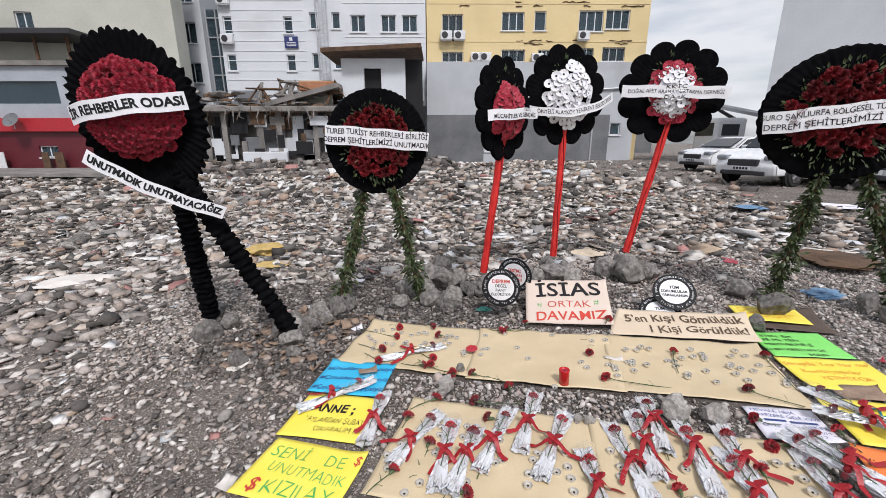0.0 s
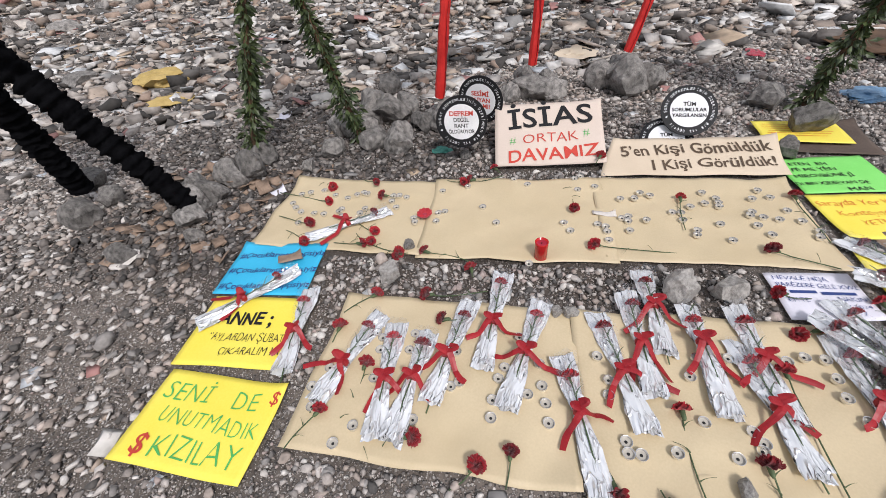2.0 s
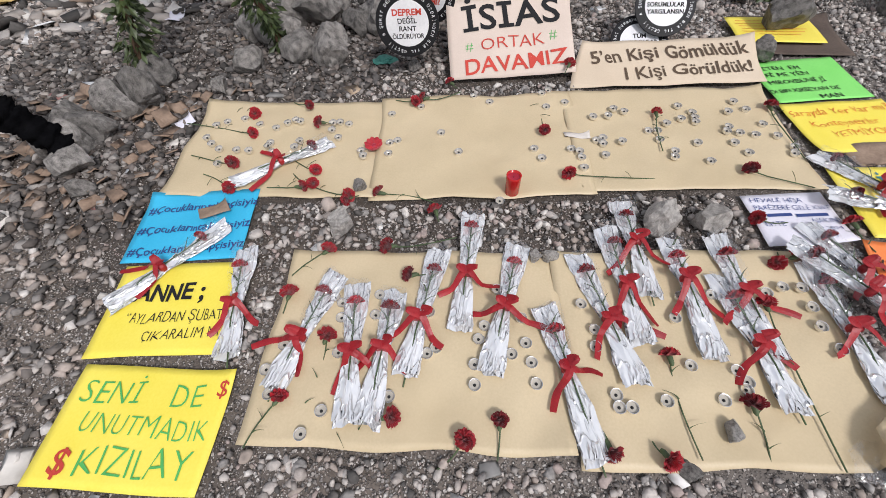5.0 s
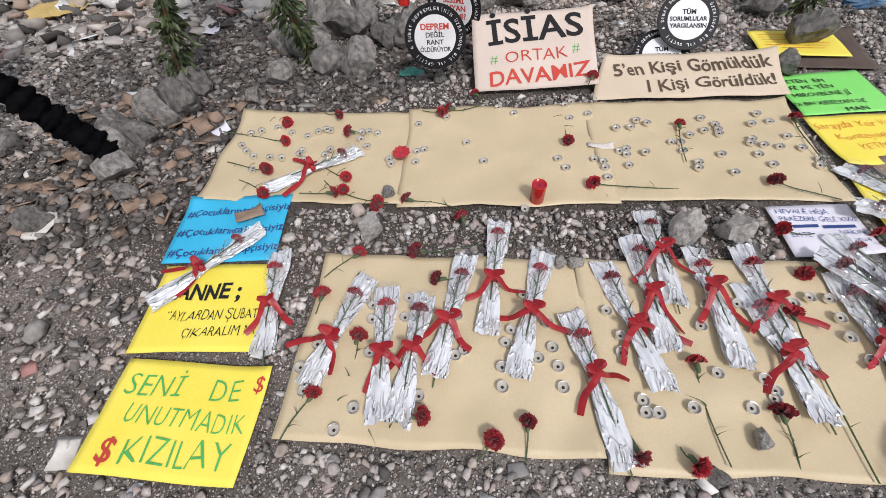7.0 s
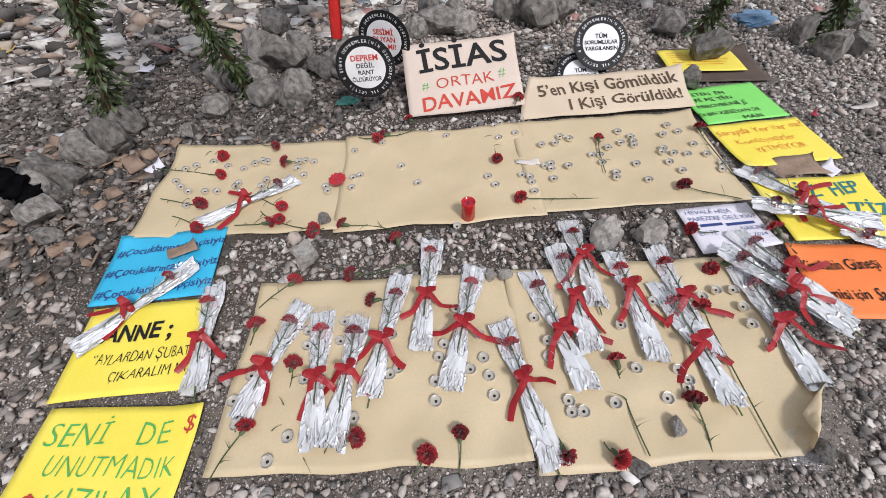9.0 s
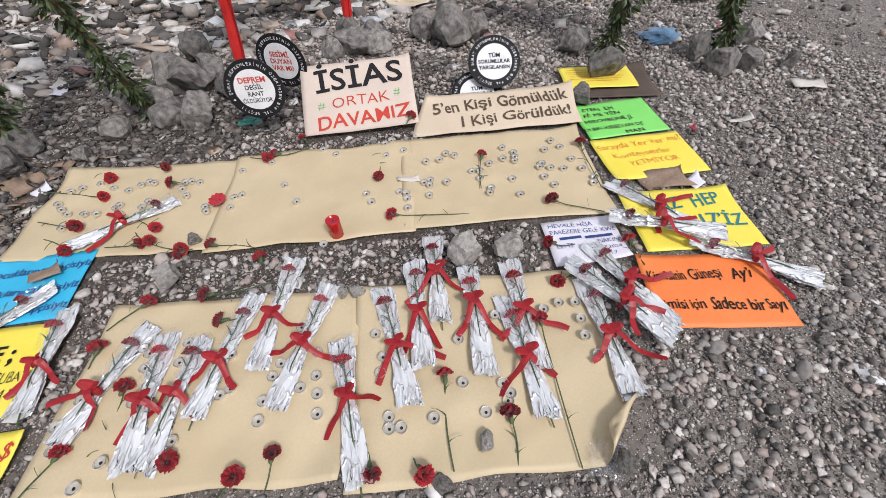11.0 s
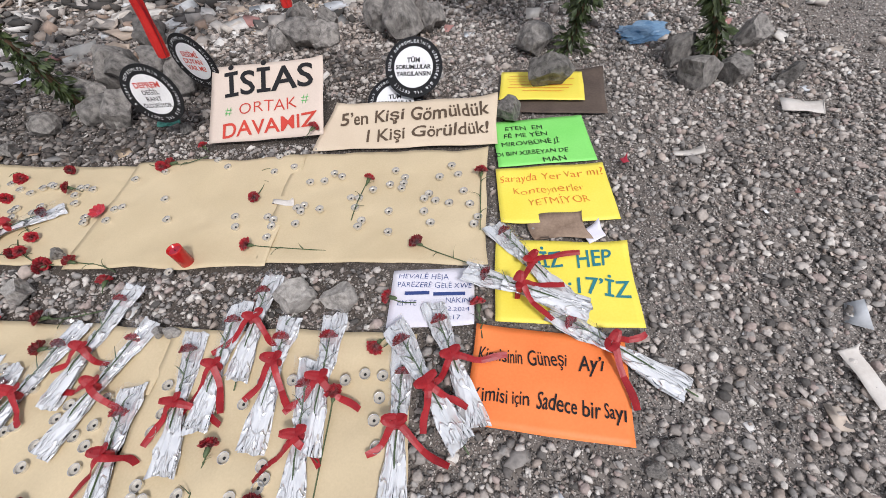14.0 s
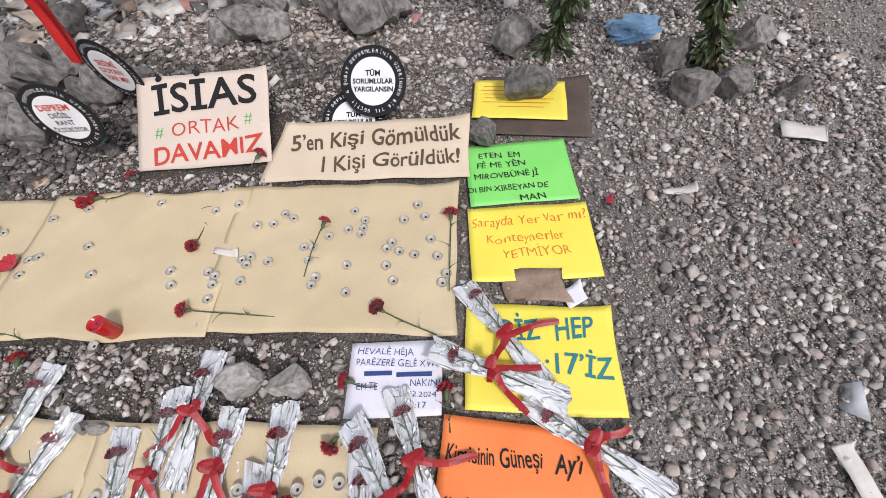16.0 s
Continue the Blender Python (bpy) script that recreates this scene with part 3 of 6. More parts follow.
def stones(name, places, size, material, labels, category, flat, sink, seed, tilt, rag, sharp=False):
    """Loose stones of many sizes: sharp chips, worn pebbles and larger rounded ones, an object for each."""
    for lo, hi, base, rg, smooth, label in ((0, 0.014, CHIP, rag, False, labels[0]), (0.014, 0.036, (CUBE_V, CUBE_F) if sharp else (ICO_V, ICO_F), rag * 0.75, not sharp, labels[1]), (0.036, 9, (ICO_V, ICO_F) if sharp else PEBBLE, rag * (0.8 if sharp else 0.22), not sharp, labels[2])):
        pick = [i for i, v in enumerate(size) if lo <= v < hi]
        if pick:
            scatter(name, [places[i] for i in pick], [size[i] for i in pick], material, label, category, base, flat, sink, seed, tilt, rg, smooth)
            seed += 100


def near_points(count, u0, u1, d0, d1, seed, clear=True):
    rng, out = random.Random(seed), []
    while len(out) < count:
        p = START + SIDE * rng.uniform(u0, u1) + AHEAD * rng.uniform(d0, d1)
        q = SLOPE.inverted() @ Vector((p.x, p.y, rise(p.x, p.y)))
        patch = noise.noise(Vector((p.x * 0.9, p.y * 0.9, 11)))
        side, ahead = (p - START).dot(SIDE), (p - START).dot(AHEAD)
        if side > 5.0 and ahead > 6 and rng.random() < min(0.93, (side - 5.0) / 2.5):
            continue
        if (clear and on_paper(q.x, q.y)) or (clear and rng.random() < 0.5 * max(0, patch - 0.05)):
            continue
        out.append((p.x, p.y, rise(p.x, p.y) - 0.006))
    return out


def sizes(count, lo, hi, power, seed):
    r = random.Random(seed)
    return [lo + (hi - lo) * r.random() ** power for _ in range(count)]


loose = near_points(88000, -2.9, 4.3, 0.5, 4.9, 1) + near_points(22000, -4.6, 6.8, 0.3, 6.6, 41)


def dark_side(p):
    """The trampled, darker side of the lot, to the left and behind the papers."""
    q = Vector(p) - START
    return q.dot(SIDE) < -0.75 + 0.5 * noise.noise(Vector((p[0], p[1], 2))) or q.dot(AHEAD) - 0.3 * q.dot(SIDE) > 3.05 + 0.5 * noise.noise(Vector((p[0] * 0.8, p[1] * 0.8, 8)))


light_side, shade_side = [p for p in loose if not dark_side(p)], [p for i, p in enumerate(loose) if dark_side(p) and (i % 5 if (Vector(p) - START).dot(AHEAD) > 2.4 else i % 3 == 0)]
stones("gravel", light_side, sizes(len(light_side), 0.009, 0.038, 3.6, 2), gravel_mat, ("small grey and beige gravel chips over the soil", "grey and beige loose gravel over the soil", "rounded grey pebbles lying in the gravel"), "gravel", (0.4, 0.85), 0.34, 3, 0.6, 0.62)


# stones inside the darkened oval take the darker stone colours
def in_dark_patch(p):
    return math.hypot((p[0] - DARK_PATCH[0]) / DARK_PATCH[2], (p[1] - DARK_PATCH[1]) / DARK_PATCH[3]) < 1.0 + 0.35 * noise.noise(Vector((p[0] * 1.3, p[1] * 1.3, 4)))


behind = [p for p in shade_side if in_dark_patch(p)]
beside = [p for p in shade_side if not in_dark_patch(p)]
stones("stony_soil", beside, sizes(len(beside), 0.008, 0.05, 3.0, 43), stony_mat, ("small sharp stone chips trodden into the soil", "trampled soil strewn with small sharp stones", "worn grey stones on the trampled soil"), "stones", (0.22, 0.65), 0.3, 44, 0.8, 0.55, True)
stones("stony_soil", behind, sizes(len(behind), 0.008, 0.055, 3.0, 45), dark_stone_mat, ("small dark stone chips in the dark soil", "dark soil strewn with small sharp stones", "dark worn stones on the dark soil"), "stones", (0.22, 0.65), 0.3, 46, 0.8, 0.55, True)
scatter("grit", near_points(70000, -2.6, 4.8, 0.5, 4.6, 4), sizes(70000, 0.005, 0.015, 1.6, 5), gravel_mat, "fine grey grit between the gravel", "grit", CHIP, (0.5, 1.0), 0.2, 6, 0.6, 0.45)
scatter("cobbles", near_points(300, -4.5, 5.5, 0.5, 7.0, 7), sizes(300, 0.04, 0.09, 2.6, 8), stony_mat, "grey cobble-sized stones lying loose in the gravel", "stones", PEBBLE, (0.45, 0.8), 0.3, 9, 0.4, 0.12, True)
SHARD = (CUBE_V, CUBE_F)
scatter("rubble", near_points(11000, -11, -2.7, 0.5, 5.4, 71, False), sizes(11000, 0.015, 0.13, 3.4, 72), stony_mat, "flat brown stone and plaster shards on the trampled soil", "rubble", SHARD, (0.12, 0.5), 0.3, 73, 0.7, 0.42)
scatter("gravel", near_points(7000, -5, 6, -4.5, 0.5, 74), sizes(7000, 0.012, 0.06, 2.2, 75), gravel_mat, "loose grey gravel on the near side of the lot", "gravel", seed=76)
for spots, sz, base, flat, sd in ((near_points(27000, -11, 8, 4.2, 10.5, 10, False), sizes(27000, 0.018, 0.13, 3.4, 11), SHARD, (0.12, 0.5), 12),
                                  (near_points(700, -16, 8, 4.8, 14, 30, False), sizes(700, 0.05, 0.24, 3.0, 31), (ICO_V, ICO_F), (0.35, 0.7), 32),
                                  (near_points(17000, -20, 12, 10, 24, 13, False), sizes(17000, 0.03, 0.26, 3.0, 14), SHARD, (0.15, 0.6), 15)):
    scatter("rubble", spots, sz, rubble_mat, "broken concrete, brick and stone rubble across the lot", "rubble", base, flat, 0.3, sd, 0.8, 0.4)
chips = near_points(4200, -9, 8, 4.2, 13, 16, False)
scatter("litter", chips, sizes(4200, 0.03, 0.26, 3.4, 17), litter_mat, "scattered pale paper, plaster and plastic scraps", "litter", (CUBE_V, CUBE_F), (0.03, 0.12), 0.1, 18, 0.5)
chips = near_points(1500, -12, 9, 12, 24, 19, False)
scatter("litter", chips, sizes(1500, 0.06, 0.4, 3.0, 20), litter_mat, "pale plaster slabs and plastic scraps on the heaps", "litter", (CUBE_V, CUBE_F), (0.05, 0.25), 0.1, 21, 0.9)
chips = near_points(700, -4.2, 5, 0.8, 6, 22)
scatter("litter", chips, sizes(700, 0.02, 0.09, 2.6, 23), litter_mat, "small pale paper and plaster chips in the gravel", "litter", (CUBE_V, CUBE_F), (0.04, 0.15), 0.1, 24, 0.4)


# ---- buildings round the lot ----
def holed_wall(bm, u0, u1, z0, z1, y0, y1, holes):
    """A wall along x with openings (u0, u1, z0, z1) that go right through it."""
    xs = sorted({u0, u1, *[v for h in holes for v in h[:2] if u0 < v < u1]})
    zs = sorted({z0, z1, *[v for h in holes for v in h[2:] if z0 < v < z1]})
    solid = {(i, j) for i in range(len(xs) - 1) for j in range(len(zs) - 1)
             if not any(h[0] < (xs[i] + xs[i + 1]) / 2 < h[1] and h[2] < (zs[j] + zs[j + 1]) / 2 < h[3] for h in holes)}
    vs = {}

    def vert(i, j, y):
        if (i, j, y) not in vs:
            vs[(i, j, y)] = bm.verts.new((xs[i], y, zs[j]))
        return vs[(i, j, y)]
    for i, j in solid:
        for y in (y0, y1):
            bm.faces.new([vert(*q, y) for q in ((i, j), (i + 1, j), (i + 1, j + 1), (i, j + 1))])
        for (a, b), nb in (((0, 0), (1, 0)), (i, j - 1)), (((1, 0), (1, 1)), (i + 1, j)), (((1, 1), (0, 1)), (i, j + 1)), (((0, 1), (0, 0)), (i - 1, j)):
            if nb not in solid:
                pa, pb = (i + a[0], j + a[1]), (i + b[0], j + b[1])
                bm.faces.new([vert(*pa, y0), vert(*pb, y0), vert(*pb, y1), vert(*pa, y1)])
    return bm


def window(parent, u0, u1, z0, z1, y, panes=2, bars_on=False, sill=True):
    w = new("window")
    w.parent = parent
    bm = bmesh.new()
    t = 0.06
    for a in ((u0, u1, z0, z0 + t), (u0, u1, z1 - t, z1), (u0, u0 + t, z0 + t, z1 - t), (u1 - t, u1, z0 + t, z1 - t)):
        box(bm, a[0], a[1], y + 0.1, y + 0.18, a[2], a[3])
    for i in range(1, panes):
        x = u0 + (u1 - u0) * i / panes
        box(bm, x - t / 2, x + t / 2, y + 0.11, y + 0.17, z0 + t, z1 - t)
    part("window_frame", bm, frame_white, w)
    for i in range(panes):
        a, b = u0 + (u1 - u0) * i / panes, u0 + (u1 - u0) * (i + 1) / panes
        part("pane", boxed(a + t / 2, b - t / 2, y + 0.135, y + 0.145, z0 + t / 2, z1 - t / 2), pane_mat, w)
    if sill:
        part("sill", boxed(u0 - 0.08, u1 + 0.08, y - 0.08, y + 0.09, z0 - 0.07, z0 - 0.004), frame_white, w)
    if bars_on:
        bm = bmesh.new()
        for i in range(7):
            x = u0 + (u1 - u0) * (i + 0.5) / 7
            tube(bm, [(x, y - 0.05, z0), (x, y - 0.05, z1)], 0.018, 5)
        part("guard_bars", bm, steel_dark, w)


def aircon(m, label="white split air conditioner unit on the facade"):
    t = thing("air_conditioner", m, label, "air conditioner", "air conditioners")
    part("casing", boxed(-0.4, 0.4, -0.15, 0.15, 0, 0.55, bevel=0.03), frame_white, t)
    part("fan_grille", lathe(bmesh.new(), [(0.21, 0), (0.21, 0.02), (0.17, 0.035), (0.04, 0.035)], 20, (-0.1, -0.15, 0.28), Matrix.Rotation(radians(90), 4, "X")), steel_dark, t)
    part("bracket", boxed(-0.35, 0.35, -0.12, 0.3, -0.06, -0.004), steel_pale, t)


def building(name, u0, u1, d0, d1, z1, material, windows, label, panes=2, z0=-0.2, turn=0, roof=True, barred=(), pivot=0.0):
    b = thing(name, far(pivot, d0, 0, turn) @ pose(-pivot, 0, 0), label, "building")
    part("front_wall", holed_wall(bmesh.new(), u0, u1, z0, z1, 0, 0.3, windows), material, b)
    bm = bmesh.new()
    box(bm, u0, u0 + 0.3, 0.304, d1 - d0, z0, z1)
    box(bm, u1 - 0.3, u1, 0.304, d1 - d0, z0, z1)
    box(bm, u0 + 0.304, u1 - 0.304, d1 - d0 - 0.3, d1 - d0, z0, z1)
    part("side_wall", bm, material, b)
    if roof:
        part("roof", boxed(u0 - 0.25, u1 + 0.25, -0.25, d1 - d0 + 0.2, z1 + 0.004, z1 + 0.25), concrete, b)
    # near-black sheet behind the windows: the rooms' shade as colour
    part("room", boxed(u0 + 0.31, u1 - 0.31, 1.6, 1.7, z0, z1), room_shade, b)
    for i, h in enumerate(windows):
        window(b, *h, 0.0, panes if h[1] - h[0] > 0.8 else 1, i in barred)
    return b


def grooves(parent, u0, u1, zs, material):
    for z in zs:
        part("cornice_line", boxed(u0, u1, -0.025, -0.003, z - 0.02, z + 0.02), material, parent)


white_b = building("white_apartment_building", -14.65, -0.8, 30, 41, 12.6, plaster_white,
                   [(a, b, z, z + 1.05) for z in (3.95, 6.3, 8.65, 11.0) for a, b in ((-14.4, -13.8), (-10.35, -9.75))] +
                   [(a, b, z, z + 1.05) for z in (6.35, 8.75, 11.1) for a, b in ((-5.85, -4.85), (-3.8, -2.8), (-2.4, -1.35))] +
                   [(a, b, z, z + 1.0) for z in (3.9, 6.45, 8.95) for a, b in ((-8.6, -8.05), (-7.1, -6.55))],
                   "white-rendered apartment building with small dark windows behind the lot")
grooves(white_b, -14.6, -9.0, [z * 0.62 + 2.0 for z in range(17)], frame_white)
grooves(white_b, -6.3, -0.85, [5.6, 8.1, 8.45, 10.5, 10.8], frame_white)
for u, z in ((-14.15, 8.0), (-14.15, 10.35)):
    aircon(far(u, 29.8, z))
sb = thing("building_sign", far(-9.9, 29.9, 8.1), "dark blue name board with a white emblem on the wall", "sign")
part("board", boxed(-0.45, 0.45, -0.04, 0.06, -0.35, 0.35, bevel=0.01), blue_sign_mat, sb)
bm = bmesh.new()
for a in ((-0.1, 0.1, 0.08, 0.28), (-0.3, 0.3, -0.05, -0.01), (-0.35, 0.35, -0.15, -0.11), (-0.3, 0.3, -0.25, -0.21)):
    box(bm, a[0], a[1], -0.05, -0.042, a[2], a[3])
part("lettering", bm, frame_white, sb)
mast = thing("steel_lattice_mast", far(-7.6, 29.3, 4.2), "pale steel lattice escape ladder up the white facade", "ladder")
bm = bmesh.new()
for x in (-0.35, 0.35):
    tube(bm, [(x, 0, -4.2), (x, 0, 8)], 0.045, 6)
for x in (-0.12, 0.12):
    tube(bm, [(x, -0.1, -1), (x, -0.1, 8)], 0.03, 6)
part("upright", bm, steel_pale, mast)
bm = bmesh.new()
for i in range(26):
    z = -1.8 + i * 0.38
    tube(bm, [(-0.35, 0, z), (0.35, 0, z + (0.3 if i % 2 else 0))], 0.022, 5)
part("rung", bm, steel_pale, mast)

yellow_b = building("yellow_apartment_building", -0.74, 14.55, 30.4, 42, 13.4, plaster_yellow,
                    [(0.3, 1.75, 8.5, 9.95), (4.4, 5.95, 8.95, 10.1), (6.65, 7.45, 8.95, 10.15), (9.7, 11.4, 8.9, 10.2), (11.55, 13.2, 9.05, 10.25),
                     (0.3, 1.8, 6.95, 7.6), (4.45, 6.1, 6.96, 7.75), (7.0, 7.9, 6.96, 7.75), (9.5, 10.9, 6.96, 7.85), (11.5, 13.1, 7.0, 7.9), (0.3, 1.75, 11.3, 12.7), (4.4, 5.95, 11.5, 12.7)],
                    "yellow-rendered apartment building with barred windows and cracked plaster", 3, barred=(0, 5, 6, 8, 9))
grooves(yellow_b, -0.7, 14.5, [8.25, 10.6], plaster_yellow)
rc = random.Random(12)
for i in range(16):
    x, z = rc.uniform(0.2, 13.5), rc.choice((8.12, 8.3, 10.45, 10.7))
    pts_ = [(x + 0.22 * k, -0.03, z + rc.uniform(-0.06, 0.06)) for k in range(rc.randint(3, 8))]
    part("plaster_crack", tube(bmesh.new(), pts_, [rc.uniform(0.015, 0.05) for _ in pts_], 5), rust_brown, yellow_b, "dark crack in the plaster")
for u, z in ((0.6, 8.3), (1.5, 8.3), (2.7, 6.95), (3.3, 6.95), (6.9, 6.9), (10.0, 8.3)):
    aircon(far(u, 30.1, z), "white air conditioner unit with dark fan grille on the yellow facade")
annex = building("white_annex", -0.74, 13.6, 29.0, 30.38, 6.7, plaster_annex_shaded, [(3.3, 4.6, 0.9, 3.2), (12.0, 12.7, 2.0, 2.8)], "low white annex with a grey base below the yellow building", roof=False)
bm = bmesh.new()
box(bm, -0.74, 3.2, -0.06, -0.004, -0.2, 3.35)
box(bm, 4.7, 11.9, -0.06, -0.004, -0.2, 3.35)
part("grey_base", bm, plaster_grey, annex, "grey painted base of the annex")
bm = bmesh.new()
tube(bm, [(10.7, -0.1, 0), (10.7, -0.1, 4.6), (11.2, -0.1, 5.0), (13.4, -0.1, 5.1)], 0.06, 6)
part("drain_pipe", bm, steel_pale, annex)

building("beige_building", -36, -15.9, 27, 28.6, 14, plaster_beige, [(-28.6, -27.6, 9.2, 10.6), (-26.0, -25.0, 9.6, 10.8), (-24.3, -23.4, 7.6, 8.8), (-27.6, -26.6, 7.4, 8.6), (-24.6, -23.7, 10.0, 11.2)],
         "weathered beige building with a blank stained side wall", turn=8, pivot=-15.9)
arched = building("pale_stone_building", -19.6, -16.4, 31.2, 40, 15, plaster_white,
                  [(-18.0, -16.9, z, z + 1.35) for z in (3.0, 5.7, 8.3, 10.9)], "pale stone-clad building with tall windows and a glazed bay")
part("glazed_bay", boxed(-16.38, -14.9, 0.5, 1.4, -0.2, 10.6, bevel=0.03), pane_mat, arched, "dark glazed stair bay")
bm = bmesh.new()
for i in range(9):
    box(bm, -16.38, -14.85, 0.42, 0.49, i * 1.25, i * 1.25 + 0.08)
for x in (-16.36, -15.7, -14.95):
    box(bm, x, x + 0.07, 0.4, 0.49, -0.2, 10.6)
part("mullion", bm, steel_pale, arched)

# shop row at the far left of the lot
shop = thing("shop_building", far(0, 24.6), "low shop with pale upper storey, red sign and roof terrace", "shop")
part("wall", holed_wall(bmesh.new(), -36, -20.3, 2.9, 5.7, 0, 0.3, [(-35, -21.6, 3.7, 4.9)]), panel_pale, shop)
part("upper_window", boxed(-35, -21.6, 0.12, 0.18, 3.704, 4.896), pane_mat, shop, "long shop window strip")
part("sign_band", boxed(-36, -20.2, -0.35, -0.004, 2.15, 2.9, bevel=0.02), sign_red, shop, "long red sign band")
part("shop_front", holed_wall(bmesh.new(), -36, -20.3, -0.2, 2.146, -0.1, 0.1, [(-23.4, -22.3, 0.7, 1.35), (-27.6, -26.4, -0.1, 1.9)]), maroon, shop, "maroon shop front")
part("floor_slab", boxed(-36, -20.2, -0.2, 8, 5.704, 5.95), concrete, shop)
part("terrace_roof", boxed(-36, -19.8, -0.6, 8, 7.2, 7.5, bevel=0.04), steel_dark, shop, "dark terrace canopy")
for u in (-30, -27.4, -24.8, -22.4, -20.6):
    part("terrace_post", boxed(u, u + 0.12, 0, 0.12, 5.954, 7.196), rust_brown, shop)
# shade of the shop interior, put in as a near-black sheet
part("room", boxed(-36, -20.3, 2.5, 2.6, -0.2, 7.1), room_shade, shop)
part("side_wall", boxed(-20.6, -20.3, 0.304, 8, -0.2, 5.7), panel_pale, shop)
window(shop, -23.4, -22.3, 0.7, 1.35, -0.1, 2)
dish = thing("satellite_dish", far(-23.9, 23.9, 2.3), "grey satellite dish on the shop canopy", "satellite dish")
part("bowl", lathe(bmesh.new(), [(0.05, 0), (0.25, 0.05), (0.42, 0.16), (0.43, 0.17), (0.25, 0.08), (0.04, 0.03)], 20, (0, 0, 0.4), Matrix.Rotation(radians(60), 4, "X")), plaster_grey, dish)
part("arm", tube(bmesh.new(), [(0, 0, 0), (0, 0, 0.35), (0, -0.4, 0.5)], 0.025, 6), steel_pale, dish)
for u, w in ((-25.6, 0.9), (-22.0, 0.5), (-22.8, 0.4)):
    solo("board", boxed(-w / 2, w / 2, 0, 0.06, 0, 1.0, bevel=0.01), rust_brown if w < 0.6 else frame_white, far(u, 24.1, 0.0), "loose board leaning by the shop front", "board")
van = thing("site_cabin", far(-26.4, 22.6), "white site cabin with dark window by the shop", "cabin")
part("shell", boxed(-0.9, 0.7, -0.8, 0.8, 0.1, 2.1, bevel=0.12), car_white, van)
part("cabin_window", boxed(0.05, 0.6, -0.83, -0.804, 1.1, 1.8, bevel=0.01), pane_mat, van)
kerb = boxed(-40, -16, 0, 4.5, -0.1, 0.1, bevel=0.02)
solo("pavement", kerb, concrete, far(0, 19.8), "pale concrete pavement before the shop row", "pavement", kind="structure")

# large plain wall to the right
building("white_gable_building", 17.1, 30, 22, 32, 15, plaster_white, [], "tall plain white gable wall of a neighbouring building", turn=-48, pivot=17.1)
building("distant_house", 18.5, 27, 52, 60, 4.6, plaster_grey, [(20.5, 21.5, 2, 3.2)], "grey low house in the distance")

# ---- the ruin ----
ruin = thing("ruined_building", far(0, 25.0), "half-demolished concrete building with broken slabs and bare rooms", "ruin")
rr = random.Random(4)
part("wall", holed_wall(bmesh.new(), -14.8, -6.2, -0.2, 3.2, 0, 0.25, [(-13.9, -12.6, 0.2, 2.5), (-8.2, -7.2, 0, 2.9)]), concrete, ruin)
part("wall", holed_wall(bmesh.new(), -10.4, -7.9, 0.9, 3.0, -0.3, -0.1, [(-9.1, -8.6, 1.8, 3.0)]), plaster_white, ruin, "patch of torn white plaster")
part("wall", boxed(-11.4, -8.8, -0.9, -0.6, -0.2, 1.0, bevel=0.05), plaster_white, ruin)
part("floor_slab", boxed(-15.2, -5.6, -1.2, 3.5, 3.2, 3.5, bevel=0.04), concrete, ruin, "cracked floor slab")
part("back_wall", boxed(-14.8, -0.9, 3.5, 3.7, -0.2, 4.2), plaster_grey, ruin)
bm = boxed(-9.8, -5.5, -1.0, 2.0, 3.9, 4.15)
bmesh.ops.rotate(bm, verts=bm.verts, cent=(-8, 0, 4), matrix=Matrix.Rotation(radians(-14), 3, "Y"))
part("fallen_slab", bm, concrete, ruin, "tilted broken roof slab")
part("terrace_wall", boxed(-8.2, -6.3, 0.5, 0.7, 3.504, 5.1, bevel=0.03), plaster_beige, ruin)
part("terrace_wall", boxed(-12.4, -10.8, 1.5, 1.7, 3.504, 4.6, bevel=0.03), plaster_grey, ruin)
for i in range(9):
    u = -14.6 + i * 1.05
    part("column", boxed(u, u + 0.3, -0.7, -0.4, -0.2, 3.196 if i % 3 else 1.6), concrete, ruin)
for i in range(10):
    u = rr.uniform(-10.5, -6.0)
    bm = tube(bmesh.new(), [(u, -0.8, 3.6), (u + rr.uniform(-0.8, 0.8), -0.6, 4.4 + rr.random() * 0.6), (u + rr.uniform(-1.8, 1.8), -0.9, 3.7 + rr.random() * 1.2)], [0.12, 0.09, 0.05], 6)
    part("bent_beam", bm, rust_brown if i % 3 == 0 else concrete, ruin)
for i in range(14):
    u = rr.uniform(-14, -5)
    part("hanging_rag", tube(bmesh.new(), [(u, -1.22, 3.3), (u + rr.uniform(-.2, .2), -1.3, 2.9), (u + rr.uniform(-.3, .3), -1.3, 2.9 - rr.random() * 0.9)], [0.05, 0.03, 0.01], 5), concrete, ruin)
part("room_wall", holed_wall(bmesh.new(), -5.6, -1.9, 3.3, 6.2, 0.2, 0.4, [(-4.3, -3.3, 3.6, 5.7)]), plaster_white, ruin, "white wall of an opened room")
# near-black sheet fills the doorway with painted shade
part("room_door", boxed(-4.3, -3.3, 0.42, 0.5, 3.3, 5.7), room_shade, ruin)
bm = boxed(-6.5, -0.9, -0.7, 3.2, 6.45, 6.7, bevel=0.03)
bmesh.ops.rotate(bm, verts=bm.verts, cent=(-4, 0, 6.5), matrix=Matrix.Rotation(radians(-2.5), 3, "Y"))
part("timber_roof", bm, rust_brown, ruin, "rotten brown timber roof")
# near-black panel: the shade beside the white room is in its colour
part("room_wall", boxed(-1.9, -0.9, 0.5, 0.7, 0, 6.2), room_shade, ruin)
